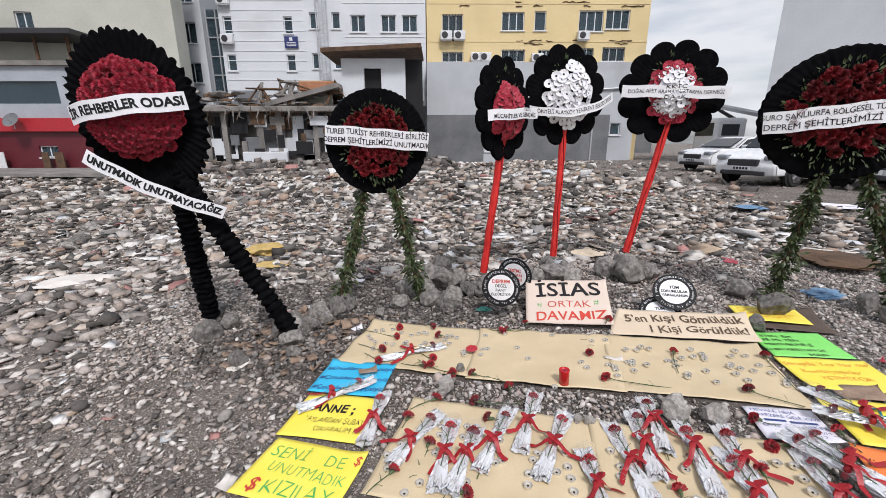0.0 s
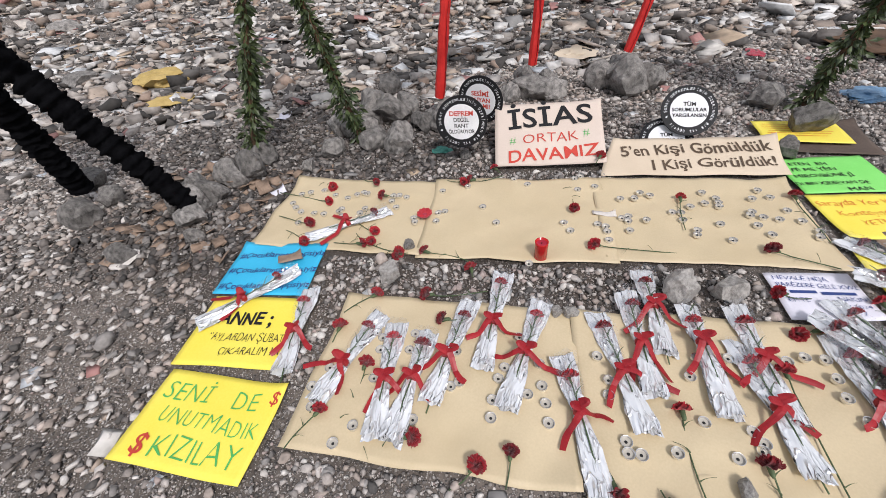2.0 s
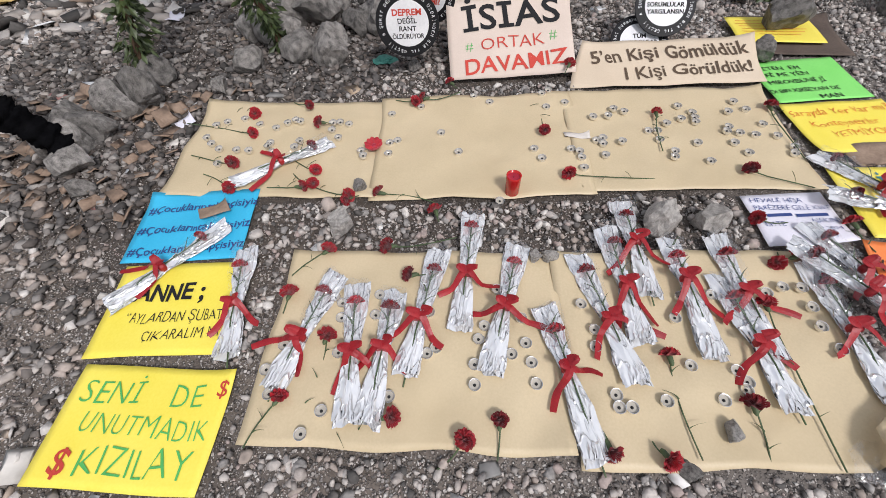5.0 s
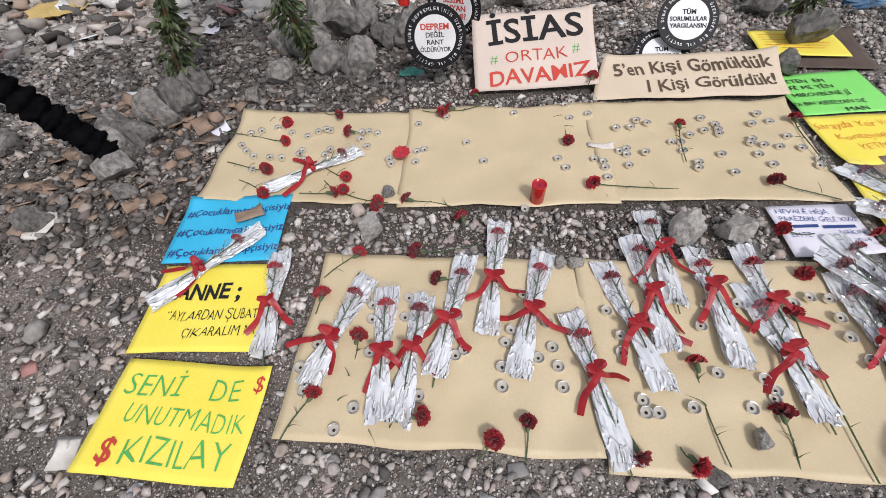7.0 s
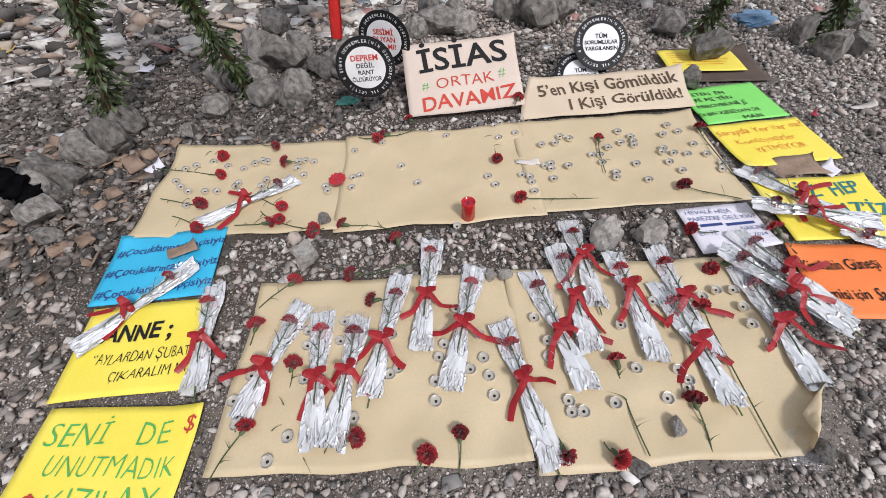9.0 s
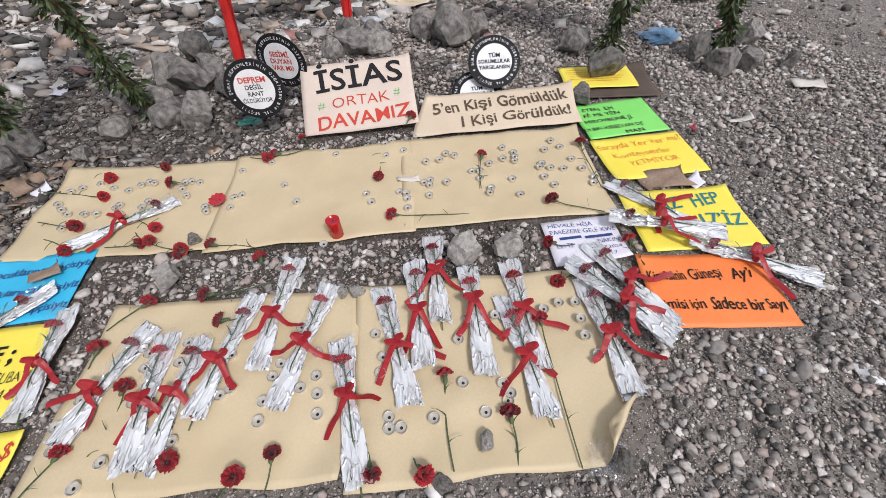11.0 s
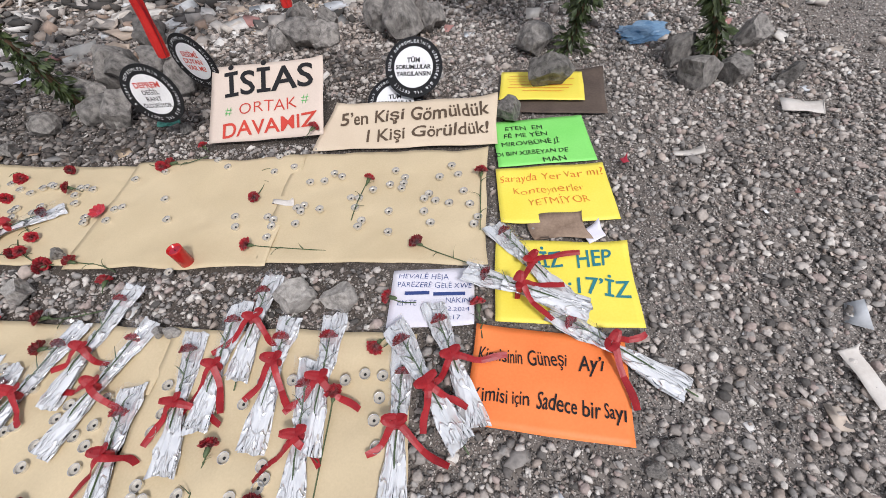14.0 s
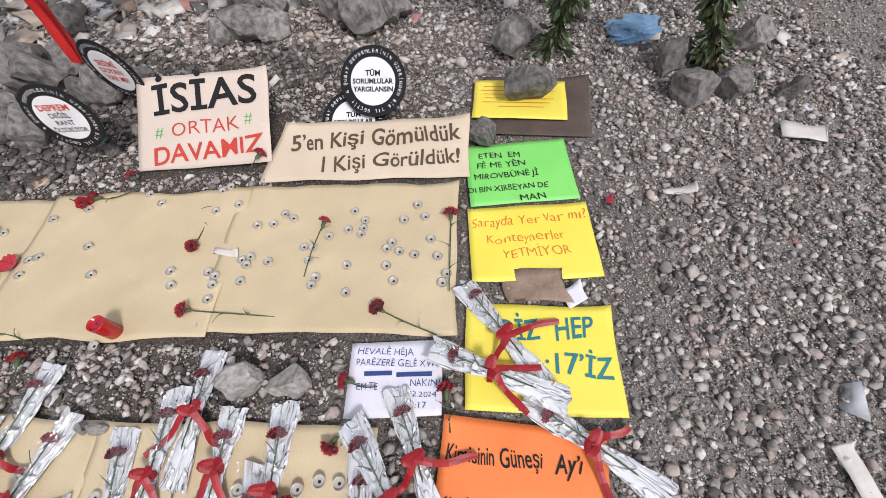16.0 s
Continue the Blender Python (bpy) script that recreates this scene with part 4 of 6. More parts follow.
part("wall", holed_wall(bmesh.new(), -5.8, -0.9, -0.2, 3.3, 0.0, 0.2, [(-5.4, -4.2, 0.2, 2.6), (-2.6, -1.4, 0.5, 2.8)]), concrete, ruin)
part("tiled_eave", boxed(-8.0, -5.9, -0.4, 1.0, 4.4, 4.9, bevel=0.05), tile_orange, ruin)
# near-black sheet behind the ruin's openings, painting its inner shade
part("inner_room", boxed(-14.6, -1.0, 2.2, 2.3, -0.2, 3.1), room_shade, ruin)


for i in range(58):
    u, z = rr.uniform(-14.5, -5.8), rr.uniform(3.3, 4.3)
    bm = lump(800 + i, 1, 0.5, 0.5)
    s = rr.uniform(0.3, 1.0)
    bmesh.ops.scale(bm, verts=bm.verts, vec=(s * 1.6, s, s * rr.uniform(0.4, 1.1)))
    bmesh.ops.translate(bm, verts=bm.verts, vec=(u, rr.uniform(-0.9, 1.5), z - 0.1))
    part("broken_slab", bm, concrete if i % 3 else rust_brown, ruin)
for i in range(64):
    u, w = rr.uniform(-14.4, -1.5), rr.uniform(0.25, 1.1)
    z = rr.uniform(0.4, 2.6)
    # a third of the panels are near-black, standing in for shaded openings
    part("torn_panel", boxed(u, u + w, -0.36 - 0.008 * i, -0.33 - 0.008 * i, z, z + rr.uniform(0.3, 1.2), bevel=0.015), (plaster_white, room_shade, rust_brown, room_shade, plaster_grey, concrete)[i % 6], ruin)
for i in range(18):
    u = rr.uniform(-14, -6)
    part("rebar", tube(bmesh.new(), [(u, -1.2, 3.3), (u + rr.uniform(-0.3, 0.3), -1.5, 3.2 + rr.uniform(-0.3, 0.4)), (u + rr.uniform(-0.5, 0.5), -1.7, 3.0 + rr.uniform(-0.6, 0.6))], 0.018, 5), rust_brown, ruin)


def mound_points(count, seed):
    """Places over a ridge of rubble piled against the foot of the ruin."""
    rng, out = random.Random(seed), []
    for _ in range(count):
        u, d = rng.uniform(-15, 0.5), rng.uniform(19.5, 25.2)
        top = max(0.0, 1 - abs(d - 23.6) / 3.6) * (0.55 + 0.75 * noise.noise(Vector((u * 0.55, 3, 1))) + 0.25 * noise.noise(Vector((u * 1.9, d, 1))))
        p = START + SIDE * u + AHEAD * d
        out.append((p.x, p.y, rise(p.x, p.y) + max(0.0, top) * rng.uniform(0.55, 1.0) - 0.05))
    return out


scatter("rubble", mound_points(5200, 61), sizes(5200, 0.06, 0.5, 3.2, 62), dark_stone_mat, "dark heaped rubble and timber against the ruin", "rubble", SHARD, (0.12, 0.5), 0.3, 63, 1.1, 0.42)
scatter("litter", mound_points(420, 64), sizes(420, 0.1, 0.6, 2.5, 65), litter_mat, "pale broken plaster sheets on the dark heap", "litter", SHARD, (0.04, 0.15), 0.2, 66, 1.2)


# ---- vehicles ----
def wheel(parent, x, y, r):
    w = part("wheel", lathe(bmesh.new(), [(r * 0.6, -0.1), (r * 0.93, -0.1), (r, -0.06), (r, 0.06), (r * 0.93, 0.1), (r * 0.6, 0.1)], 28, (x, y, r), Matrix.Rotation(radians(90), 4, "X")), tyre_black, parent, smooth=False)
    s = -1 if y < 0 else 1
    bm = bmesh.new()
    lathe(bm, [(r * 0.14, 0.07), (r * 0.14, 0.115), (r * 0.05, 0.12)], 14, (x, y, r), Matrix.Rotation(radians(-90 * s), 4, "X"))
    lathe(bm, [(r * 0.55, 0.101), (r * 0.66, 0.101), (r * 0.66, 0.112), (r * 0.55, 0.112)], 28, (x, y, r), Matrix.Rotation(radians(-90 * s), 4, "X"))
    for i in range(5):
        a = 2 * math.pi * i / 5
        tube(bm, [(x, y + s * 0.105, r), (x + math.cos(a) * r * 0.6, y + s * 0.105, r + math.sin(a) * r * 0.6)], 0.035, 6)
    part("rim", bm, alloy, w)


def car(m, label, length=4.3, height=1.5, tall=False):
    """A car with its nose towards -x, on its wheels."""
    t = thing("car", m, label, "car", "parked cars")
    h = height
    prof = [(-2.1, 0.3), (-2.15, 0.55), (-2.05, 0.78), (-1.75, 0.92), (-1.0, 1.05 if tall else 0.98), (-0.35, h - 0.08), (0.2, h), (1.2, h - 0.02), (1.85, h - 0.25 if not tall else h - 0.1), (2.1, 0.95), (2.15, 0.5), (2.08, 0.28)]
    k = length / 4.3
    bm = bmesh.new()
    rows = []
    for y, sx, top in ((-0.86, 0.94, 0.0), (-0.82, 0.985, 0.0), (-0.6, 1.0, 1.0), (0, 1.015, 1.0), (0.6, 1.0, 1.0), (0.82, 0.985, 0.0), (0.86, 0.94, 0.0)):
        row = []
        for x, z in prof:
            side = y if z < 1.0 else y * (1 - 0.2 * (z - 1.0) / 0.5)
            row.append(bm.verts.new((x * sx * k, side, z)))
        rows.append(row)
    n = len(prof)
    for a, b in zip(rows, rows[1:]):
        for i in range(n):
            bm.faces.new((a[i], a[(i + 1) % n], b[(i + 1) % n], b[i]))
    bm.faces.new(rows[0])
    bm.faces.new(rows[-1][::-1])
    bmesh.ops.recalc_face_normals(bm, faces=bm.faces)
    bmesh.ops.bevel(bm, geom=[e for e in bm.edges if e.calc_face_angle(0) > 0.3], offset=0.06, segments=3, affect="EDGES", profile=0.6)
    part("body", bm, car_white, t, smooth=True)
    for s in (-1, 1):
        vs = [(-0.85, 0.99), (-0.3, h - 0.13), (0.2, h - 0.07), (1.15, h - 0.09), (1.7, 1.02)]
        bm = bmesh.new()
        ring = [bm.verts.new((x * k, s * (0.865 - 0.17 * (z - 1.0) / 0.5), z)) for x, z in vs]
        ring2 = [bm.verts.new((x * k, s * (0.845 - 0.17 * (z - 1.0) / 0.5), z)) for x, z in vs]
        bm.faces.new(ring)
        bm.faces.new(ring2[::-1])
        for i in range(5):
            bm.faces.new((ring[i], ring[(i + 1) % 5], ring2[(i + 1) % 5], ring2[i]))
        part("side_window", bm, car_glass, t)
        part("headlight", boxed(-2.12 * k, -1.78 * k, s * 0.66 - 0.17, s * 0.66 + 0.17, 0.7, 0.85, bevel=0.05), lamp_glass, t)
        for x in (-1.32, 1.3):
            wheel(t, x * k, s * 0.82, 0.33)
        for x in (-1.32, 1.3):
            part("wheel_arch", lathe(bmesh.new(), [(0.4, 0), (0.4, 0.01), (0.3, 0.01)], 24, (x * k, s * 0.862, 0.36), Matrix.Rotation(radians(-90 * s), 4, "X")), tyre_black, t)
        part("mirror", boxed(-0.75 * k, -0.55 * k, s * 0.98 - 0.1, s * 0.98 + 0.1, 0.98, 1.12, bevel=0.04), car_white, t)
    bm = bmesh.new()
    vs = [bm.verts.new(q) for q in ((-1.06 * k, -0.72, 1.03), (-1.06 * k, 0.72, 1.03), (-0.4 * k, 0.6, h - 0.1), (-0.4 * k, -0.6, h - 0.1))]
    vt = [bm.verts.new(v.co + Vector((-0.03, 0, 0.03))) for v in vs]
    bm.faces.new(vs)
    bm.faces.new(vt[::-1])
    for i in range(4):
        bm.faces.new((vs[i], vs[(i + 1) % 4], vt[(i + 1) % 4], vt[i]))
    part("windscreen", bm, car_glass, t)
    part("grille", boxed(-2.2 * k, -2.1 * k, -0.42, 0.42, 0.55, 0.74, bevel=0.03), steel_dark, t)
    part("lower_grille", boxed(-2.19 * k, -2.08 * k, -0.6, 0.6, 0.3, 0.42, bevel=0.03), steel_dark, t)
    plate = part("number_plate", boxed(-2.23 * k, -2.205 * k, -0.26, 0.26, 0.44, 0.55, bevel=0.004), frame_white, t)
    bm = bmesh.new()
    for i in range(5):
        box(bm, -2.24 * k, -2.232 * k, -0.2 + i * 0.085, -0.15 + i * 0.085, 0.465, 0.525)
    part("plate_bars", bm, ink_black, plate)
    return t


def ground_at(u, d):
    p = START + SIDE * u + AHEAD * d
    return rise(p.x, p.y)


car(far(13.1, 18.0, ground_at(13, 18), 14), "white saloon car parked on the lot", 4.6, 1.46)
car(far(10.75, 12.3, ground_at(10.4, 12.5), 20), "white compact van-like car with dark grille", 4.4, 1.75, True)
car(far(12.5, 10.7, ground_at(12.5, 10.7), 24), "white car parked with its front to the lot", 4.3, 1.5)
truck = thing("crane_truck", far(19.0, 27.5, 0.1), "white lorry with a loading crane boom behind the cars", "truck")
part("cab", boxed(-1.3, 0.7, -1.1, 1.1, 0.7, 2.9, bevel=0.18), car_white, truck)
part("windscreen", boxed(-1.33, -1.302, -0.9, 0.9, 1.8, 2.6, bevel=0.01), car_glass, truck)
part("side_window", boxed(-0.9, 0.2, -1.13, -1.104, 1.8, 2.5, bevel=0.01), car_glass, truck)
part("stripe", boxed(-1.1, 0.5, -1.125, -1.104, 1.4, 1.55), sign_red, truck)
part("chassis", boxed(-1.2, 6, -0.9, 0.9, 0.45, 0.7, bevel=0.03), steel_dark, truck)
part("load_bed", boxed(1.6, 6, -1.1, 1.1, 0.704, 1.3, bevel=0.03), steel_pale, truck)
bm = tube(bmesh.new(), [(1.1, 0, 0.7), (1.1, 0, 2.6), (-1.0, -0.4, 3.5)], [0.16, 0.15, 0.1], 8)
part("crane_boom", bm, steel_dark, truck)
part("boom_arm", tube(bmesh.new(), [(-1.6, -0.5, 3.75), (3.4, -0.2, 2.9)], [0.16, 0.18], 4), frame_white, truck)
for x in (-0.6, 4.6):
    for y in (-0.95, 0.95):
        wheel(truck, x, y, 0.48)
pole = solo("utility_pole", tube(bmesh.new(), [(0, 0, -0.2), (0, 0, 5.2)], [0.11, 0.08], 8), steel_pale, far(20.6, 33, 0), "grey steel utility pole beyond the lorry", "pole")
BOUQUETS_NEAR = [  # flower end x, y, foot x, y, share of the length at which the bow sits
    (-0.52, 1.78, -0.63, 1.35, 0.60), (-0.44, 1.74, -0.38, 1.27, 0.55), (-0.30, 1.72, -0.32, 1.27, 0.48), (-0.16, 1.90, -0.23, 1.42, 0.60),
    (-0.04, 2.08, -0.07, 1.58, 0.58), (0.13, 1.93, 0.03, 1.44, 0.53), (0.21, 1.69, 0.33, 1.22, 0.46), (0.34, 1.90, 0.47, 1.44, 0.55),
    (0.46, 2.04, 0.51, 1.57, 0.56), (0.54, 2.17, 0.57, 1.74, 0.49), (0.68, 1.99, 0.72, 1.53, 0.39), (0.85, 2.02, 0.90, 1.54, 0.52),
    (0.81, 1.84, 0.90, 1.39, 0.55)]
BOUQUETS_SIDE = [  # flower end x, y, foot x, y, share of the length at which the bow sits
    (-0.72, 2.49, -1.10, 2.19, 0.50), (-1.02, 1.98, -1.31, 1.59, 0.56), (-0.90, 1.87, -0.81, 1.44, 0.56)]
BOUQUETS_FAR = [  # flower end x, y, foot x, y, share of the length at which the bow sits
    (1.13, 1.92, 1.18, 1.44, 0.55), (1.20, 2.09, 1.40, 1.68, 0.50), (1.08, 1.98, 1.36, 1.62, 0.57), (1.40, 2.48, 1.68, 2.14, 0.57),
    (1.31, 2.22, 1.75, 2.08, 0.47), (1.62, 2.09, 2.02, 1.85, 0.50)]
CARNATIONS_NEAR = [  # head x, y, stem end x, y
    (-0.58, 1.87, -0.69, 1.76), (-0.67, 1.68, -0.68, 1.61), (-0.60, 1.33, -0.66, 1.19), (-0.50, 1.53, -0.56, 1.24),
    (-0.26, 1.30, -0.47, 1.24), (-0.04, 1.25, -0.11, 1.18), (0.06, 1.31, 0.06, 1.21), (-0.35, 1.90, -0.10, 1.96),
    (-0.25, 1.78, -0.18, 1.80), (0.58, 1.53, 0.60, 1.25), (0.51, 1.25, 0.49, 1.28), (0.78, 1.40, 0.78, 1.25),
    (0.93, 1.73, 0.97, 1.25), (0.36, 1.26, 0.35, 1.29), (-0.19, 2.08, -0.18, 2.05), (-0.56, 2.13, -0.53, 2.15)]
CARNATIONS_TOP = [  # head x, y, stem end x, y
    (-1.16, 2.68, -1.28, 2.77), (-1.12, 2.53, -1.48, 2.60), (-0.90, 2.75, -0.99, 2.80), (-0.80, 2.62, -0.73, 2.61),
    (-1.14, 2.32, -1.36, 2.38), (-1.09, 2.17, -1.24, 2.25), (-0.74, 2.29, -0.86, 2.36), (-0.78, 2.19, -0.93, 2.19),
    (-0.73, 2.21, -0.85, 2.29), (-0.57, 2.15, -0.85, 2.29), (-0.36, 2.79, -0.46, 2.82), (-0.31, 2.82, -0.13, 2.88),
    (-0.43, 2.17, -0.20, 2.14), (0.27, 2.59, 0.26, 2.89), (0.36, 2.31, 0.71, 2.31), (0.80, 2.73, 0.78, 2.48),
    (1.10, 2.36, 1.32, 2.28), (1.33, 2.79, 1.35, 2.45)]
CARNATIONS_RIGHT = [  # head x, y, stem end x, y
    (1.03, 1.91, 1.05, 1.94), (1.10, 1.93, 1.08, 1.92), (1.18, 1.84, 1.20, 1.81), (1.04, 2.10, 1.14, 2.09),
    (1.37, 2.09, 1.39, 1.97)]
TEALIGHTS_NEAR = [  # tea lights
    (-0.508, 1.680), (-0.478, 1.659), (-0.549, 1.622), (-0.469, 1.604), (-0.353, 1.699), (-0.355, 1.621), (-0.173, 1.641), (-0.140, 1.519),
    (-0.167, 1.498), (-0.452, 1.483), (-0.268, 1.358), (-0.394, 1.328), (-0.463, 1.304), (-0.508, 1.238), (-0.670, 1.414), (-0.636, 1.341),
    (-0.637, 1.498), (0.053, 1.744), (0.011, 1.603), (-0.006, 1.556), (-0.016, 1.473), (-0.014, 1.410), (0.133, 1.639), (0.146, 1.552),
    (0.099, 1.513), (0.159, 1.490), (0.171, 1.426), (0.333, 1.702), (0.366, 1.611), (0.363, 1.554), (0.402, 1.409), (0.405, 1.373),
    (0.442, 1.376), (0.544, 1.400)]
TEALIGHTS_LEFT = [  # tea lights
    (-1.335, 2.500), (-1.294, 2.458), (-1.241, 2.422), (-1.156, 2.419), (-1.095, 2.417), (-1.325, 2.593), (-1.276, 2.617), (-1.198, 2.646),
    (-1.104, 2.605), (-1.015, 2.580), (-0.970, 2.621), (-0.935, 2.644), (-0.908, 2.635), (-1.007, 2.472), (-1.015, 2.451), (-0.979, 2.411),
    (-0.886, 2.449), (-0.871, 2.491), (-0.736, 2.575), (-0.742, 2.628), (-0.708, 2.633), (-0.661, 2.620), (-0.692, 2.519), (-1.208, 2.323),
    (-0.565, 2.431), (-0.549, 2.400), (-0.462, 2.700), (-0.439, 2.490), (-0.406, 2.507), (-0.435, 2.418), (-0.208, 2.569), (-0.118, 2.439)]
TEALIGHTS_RIGHT = [  # tea lights
    (0.017, 2.809), (-0.063, 2.858), (-0.324, 2.763), (0.064, 2.154), (0.219, 2.473), (0.250, 2.412), (0.293, 2.777), (0.311, 2.915),
    (0.279, 2.889), (0.385, 2.816), (0.382, 2.476), (0.416, 2.461), (0.421, 2.423), (0.425, 2.360), (0.508, 2.709), (0.578, 2.719),
    (0.613, 2.774), (0.658, 2.751), (0.500, 2.538), (0.531, 2.555), (0.527, 2.518), (0.613, 2.536), (0.527, 2.444), (0.743, 2.612),
    (0.782, 2.612), (0.835, 2.668), (0.780, 2.551), (0.918, 2.800), (0.910, 2.704), (0.828, 2.477), (0.819, 2.442), (0.972, 2.754),
    (0.974, 2.714), (0.970, 2.683), (0.940, 2.537), (0.962, 2.419)]
TEALIGHTS_EDGE = [  # tea lights
    (0.632, 1.670), (0.667, 1.749), (0.771, 1.763), (0.954, 1.780), (1.014, 1.806), (1.076, 1.806), (1.080, 1.736), (1.078, 1.666),
    (1.104, 1.592), (0.639, 1.511), (0.770, 1.504), (0.791, 1.471), (0.780, 1.448), (0.706, 1.414)]
TEALIGHTS_FAR = [  # tea lights
    (1.186, 2.843), (1.138, 2.764), (1.224, 2.783), (1.104, 2.650), (1.087, 2.620), (1.141, 2.609), (1.098, 2.544), (1.136, 2.479),
    (1.204, 2.597), (1.260, 2.673), (1.295, 2.595), (1.337, 2.520), (1.323, 2.482)]
ROCKS_LEFT = [  # x, y, size of the rocks
    (-2.08, 2.37, 0.19), (-1.89, 2.24, 0.21), (-1.77, 2.11, 0.13), (-1.93, 2.48, 0.24), (-1.88, 2.67, 0.25), (-1.77, 2.73, 0.16),
    (-1.82, 2.94, 0.20), (-1.34, 3.08, 0.20), (-1.42, 3.43, 0.27), (-1.09, 3.23, 0.26), (-1.10, 3.58, 0.32), (-0.88, 3.17, 0.17),
    (-0.75, 3.61, 0.18), (-1.43, 2.88, 0.13), (-0.56, 1.97, 0.14), (-0.41, 3.10, 0.11), (-2.07, 1.91, 0.15), (-0.52, 2.19, 0.07),
    (0.24, 1.87, 0.07)]
ROCKS_NEAR = [  # x, y, size of the rocks
    (0.69, 2.04, 0.17), (0.85, 2.04, 0.16), (-1.26, 3.35, 0.29), (-0.90, 3.19, 0.26), (-1.23, 3.65, 0.37), (-0.97, 3.70, 0.25),
    (-1.27, 4.09, 0.27), (-0.12, 4.29, 0.25), (0.08, 4.31, 0.20), (-0.02, 4.11, 0.17), (0.66, 4.13, 0.36), (0.82, 4.21, 0.24),
    (0.69, 4.43, 0.32), (0.53, 4.41, 0.23), (1.57, 3.88, 0.3), (1.66, 3.47, 0.28), (1.43, 3.2, 0.17), (2.42, 3.50, 0.24),
    (2.63, 3.54, 0.21), (2.37, 3.73, 0.22), (2.81, 3.91, 0.22), (2.90, 3.55, 0.15), (0.19, 1.87, 0.06), (0.70, 1.31, 0.07),
    (1.90, 1.61, 0.06), (1.95, 1.67, 0.07), (0.57, 1.21, 0.07), (1.09, 1.25, 0.08)]
ROCKS_FAR = [  # x, y, size of the rocks
    (-2.61, 2.17, 0.27), (-2.92, 2.54, 0.20), (-2.61, 2.37, 0.19), (-1.93, 2.37, 0.20), (-2.11, 2.59, 0.19), (-1.88, 2.48, 0.18),
    (-1.79, 2.71, 0.24)]


# ---- papers and cards on the ground ----
def sheet(name, w, h, material, seed, lift=0.006, wave=0.004, curl=(), ragged=0.004, thick=0.0012, step=0.025, fold=0.0, skew=0.0):
    """A thin, slightly wavy sheet centred on its origin. curl: corners (sx, sy, height, reach). Returns the mesh and its height."""
    off = seed * 7.3

    def height(x, y):
        z = lift + wave * noise.noise(Vector((x * 5, y * 5, off))) + wave * 0.5 * noise.noise(Vector((x * 14, y * 14, off + 9)))
        for sx, sy, top, reach in curl:
            d = math.hypot(x - sx * w / 2, y - sy * h / 2)
            if d < reach:
                z += top * (1 - d / reach) ** 2
        return max(z, 0.002)
    nx, ny = max(4, round(w / step)), max(4, round(h / step))
    bm = bmesh.new()
    grid = []
    for j in range(ny + 1):
        row = []
        for i in range(nx + 1):
            x, y = w * (i / nx - 0.5), h * (j / ny - 0.5)
            ex, ey = abs(i / nx - 0.5) * 2, abs(j / ny - 0.5) * 2
            qx = x + ragged * noise.noise(Vector((y * 4, off, 1))) * (ex ** 8) * 3
            qy = y + ragged * noise.noise(Vector((x * 4, off, 5))) * (ey ** 8) * 3
            qz = height(x, y)
            qx += skew * (0.5 - x / w) * (0.5 - y / h)
            over = ((x - w / 2 + fold) * 0.78 - (y + h / 2 - fold) * 0.62) - fold * 0.1
            if fold and over > 0:
                q = over / fold
                qx, qy = qx - 0.78 * over * 1.35, qy + 0.62 * over * 1.35
                qz += 0.055 * math.sin(min(1, q * 1.3) * 2.4) + 0.022 * noise.noise(Vector((x * 16, y * 16, off))) + 0.006
            row.append(bm.verts.new((qx, qy, qz)))
        grid.append(row)
    for a, b in zip(grid, grid[1:]):
        for i in range(nx):
            bm.faces.new((a[i], a[i + 1], b[i + 1], b[i]))
    top = list(bm.faces)
    ext = bmesh.ops.extrude_face_region(bm, geom=top)
    for v in ext["geom"]:
        if isinstance(v, bmesh.types.BMVert):
            v.co.z -= thick
    return mesh_of(name, bm, material, True), height


CURLS = {0: ((-1, 1, 0.02, 0.2),), 2: ((1, 1, 0.02, 0.25),), 3: ((1, -1, 0.03, 0.16),), 4: ((-1, 1, 0.03, 0.15),)}
for i, (x, y, w, h, a) in enumerate(SHEETS):
    me, _ = sheet("paper_sheet", w, h, kraft, i + 1, 0.009, 0.009 if i < 4 else 0.014, CURLS.get(i, ()), 0.007, fold=0.1 if i == 4 else 0.0)
    solo("paper_sheet", me, kraft, lot(x, y, 0.002 * (i % 2) + 0.002, 0, 0, a), ("brown kraft paper sheet with a curled corner on the gravel" if i == 4 else "brown kraft paper sheet strewn with carnations and tea lights"), "paper sheet", "kraft paper sheets")


def card(key, material, label, seed, curl=(), m=None, name="placard", size=None, skew=0.0):
    x, y, w, h, a = CARDS[key] if key in CARDS else (0, 0, *size, 0)
    t = thing(name, m or lot(x, y, 0.004 if key != "far" else 0.022, 0, 0, a), label, "placard", "handwritten placards")
    me, height = sheet("card", w, h, material, seed, 0.008, 0.004, curl, 0.002 if not skew else 0.006, 0.002, skew=skew)
    part("card", me, material, t)
    return t, height


c, hh = card("seni", card_yellow, "yellow card placard with green felt-pen writing", 21, ((1, 1, 0.02, 0.15),))
writing("writing", [("SENİ   DE", -0.017, 0.085, 0.1, 1, 0.39, 0.0016), ("UNUTMADIK", 0.03, -0.008, 0.085, -1, 0.4, 0.0016), ("KIZILAY", 0.043, -0.105, 0.105, 1, 0.325, 0.0016)], ink_green, c, hh, 0.09)
writing("writing", [("$", 0.231, 0.113, 0.07, -6, 0, 0), ("$", -0.173, -0.11, 0.1, -4, 0, -0.001)], ink_red, c, hh, 0.04)
c, hh = card("anne", card_yellow, "yellow card placard with black handwriting under a bouquet", 22)
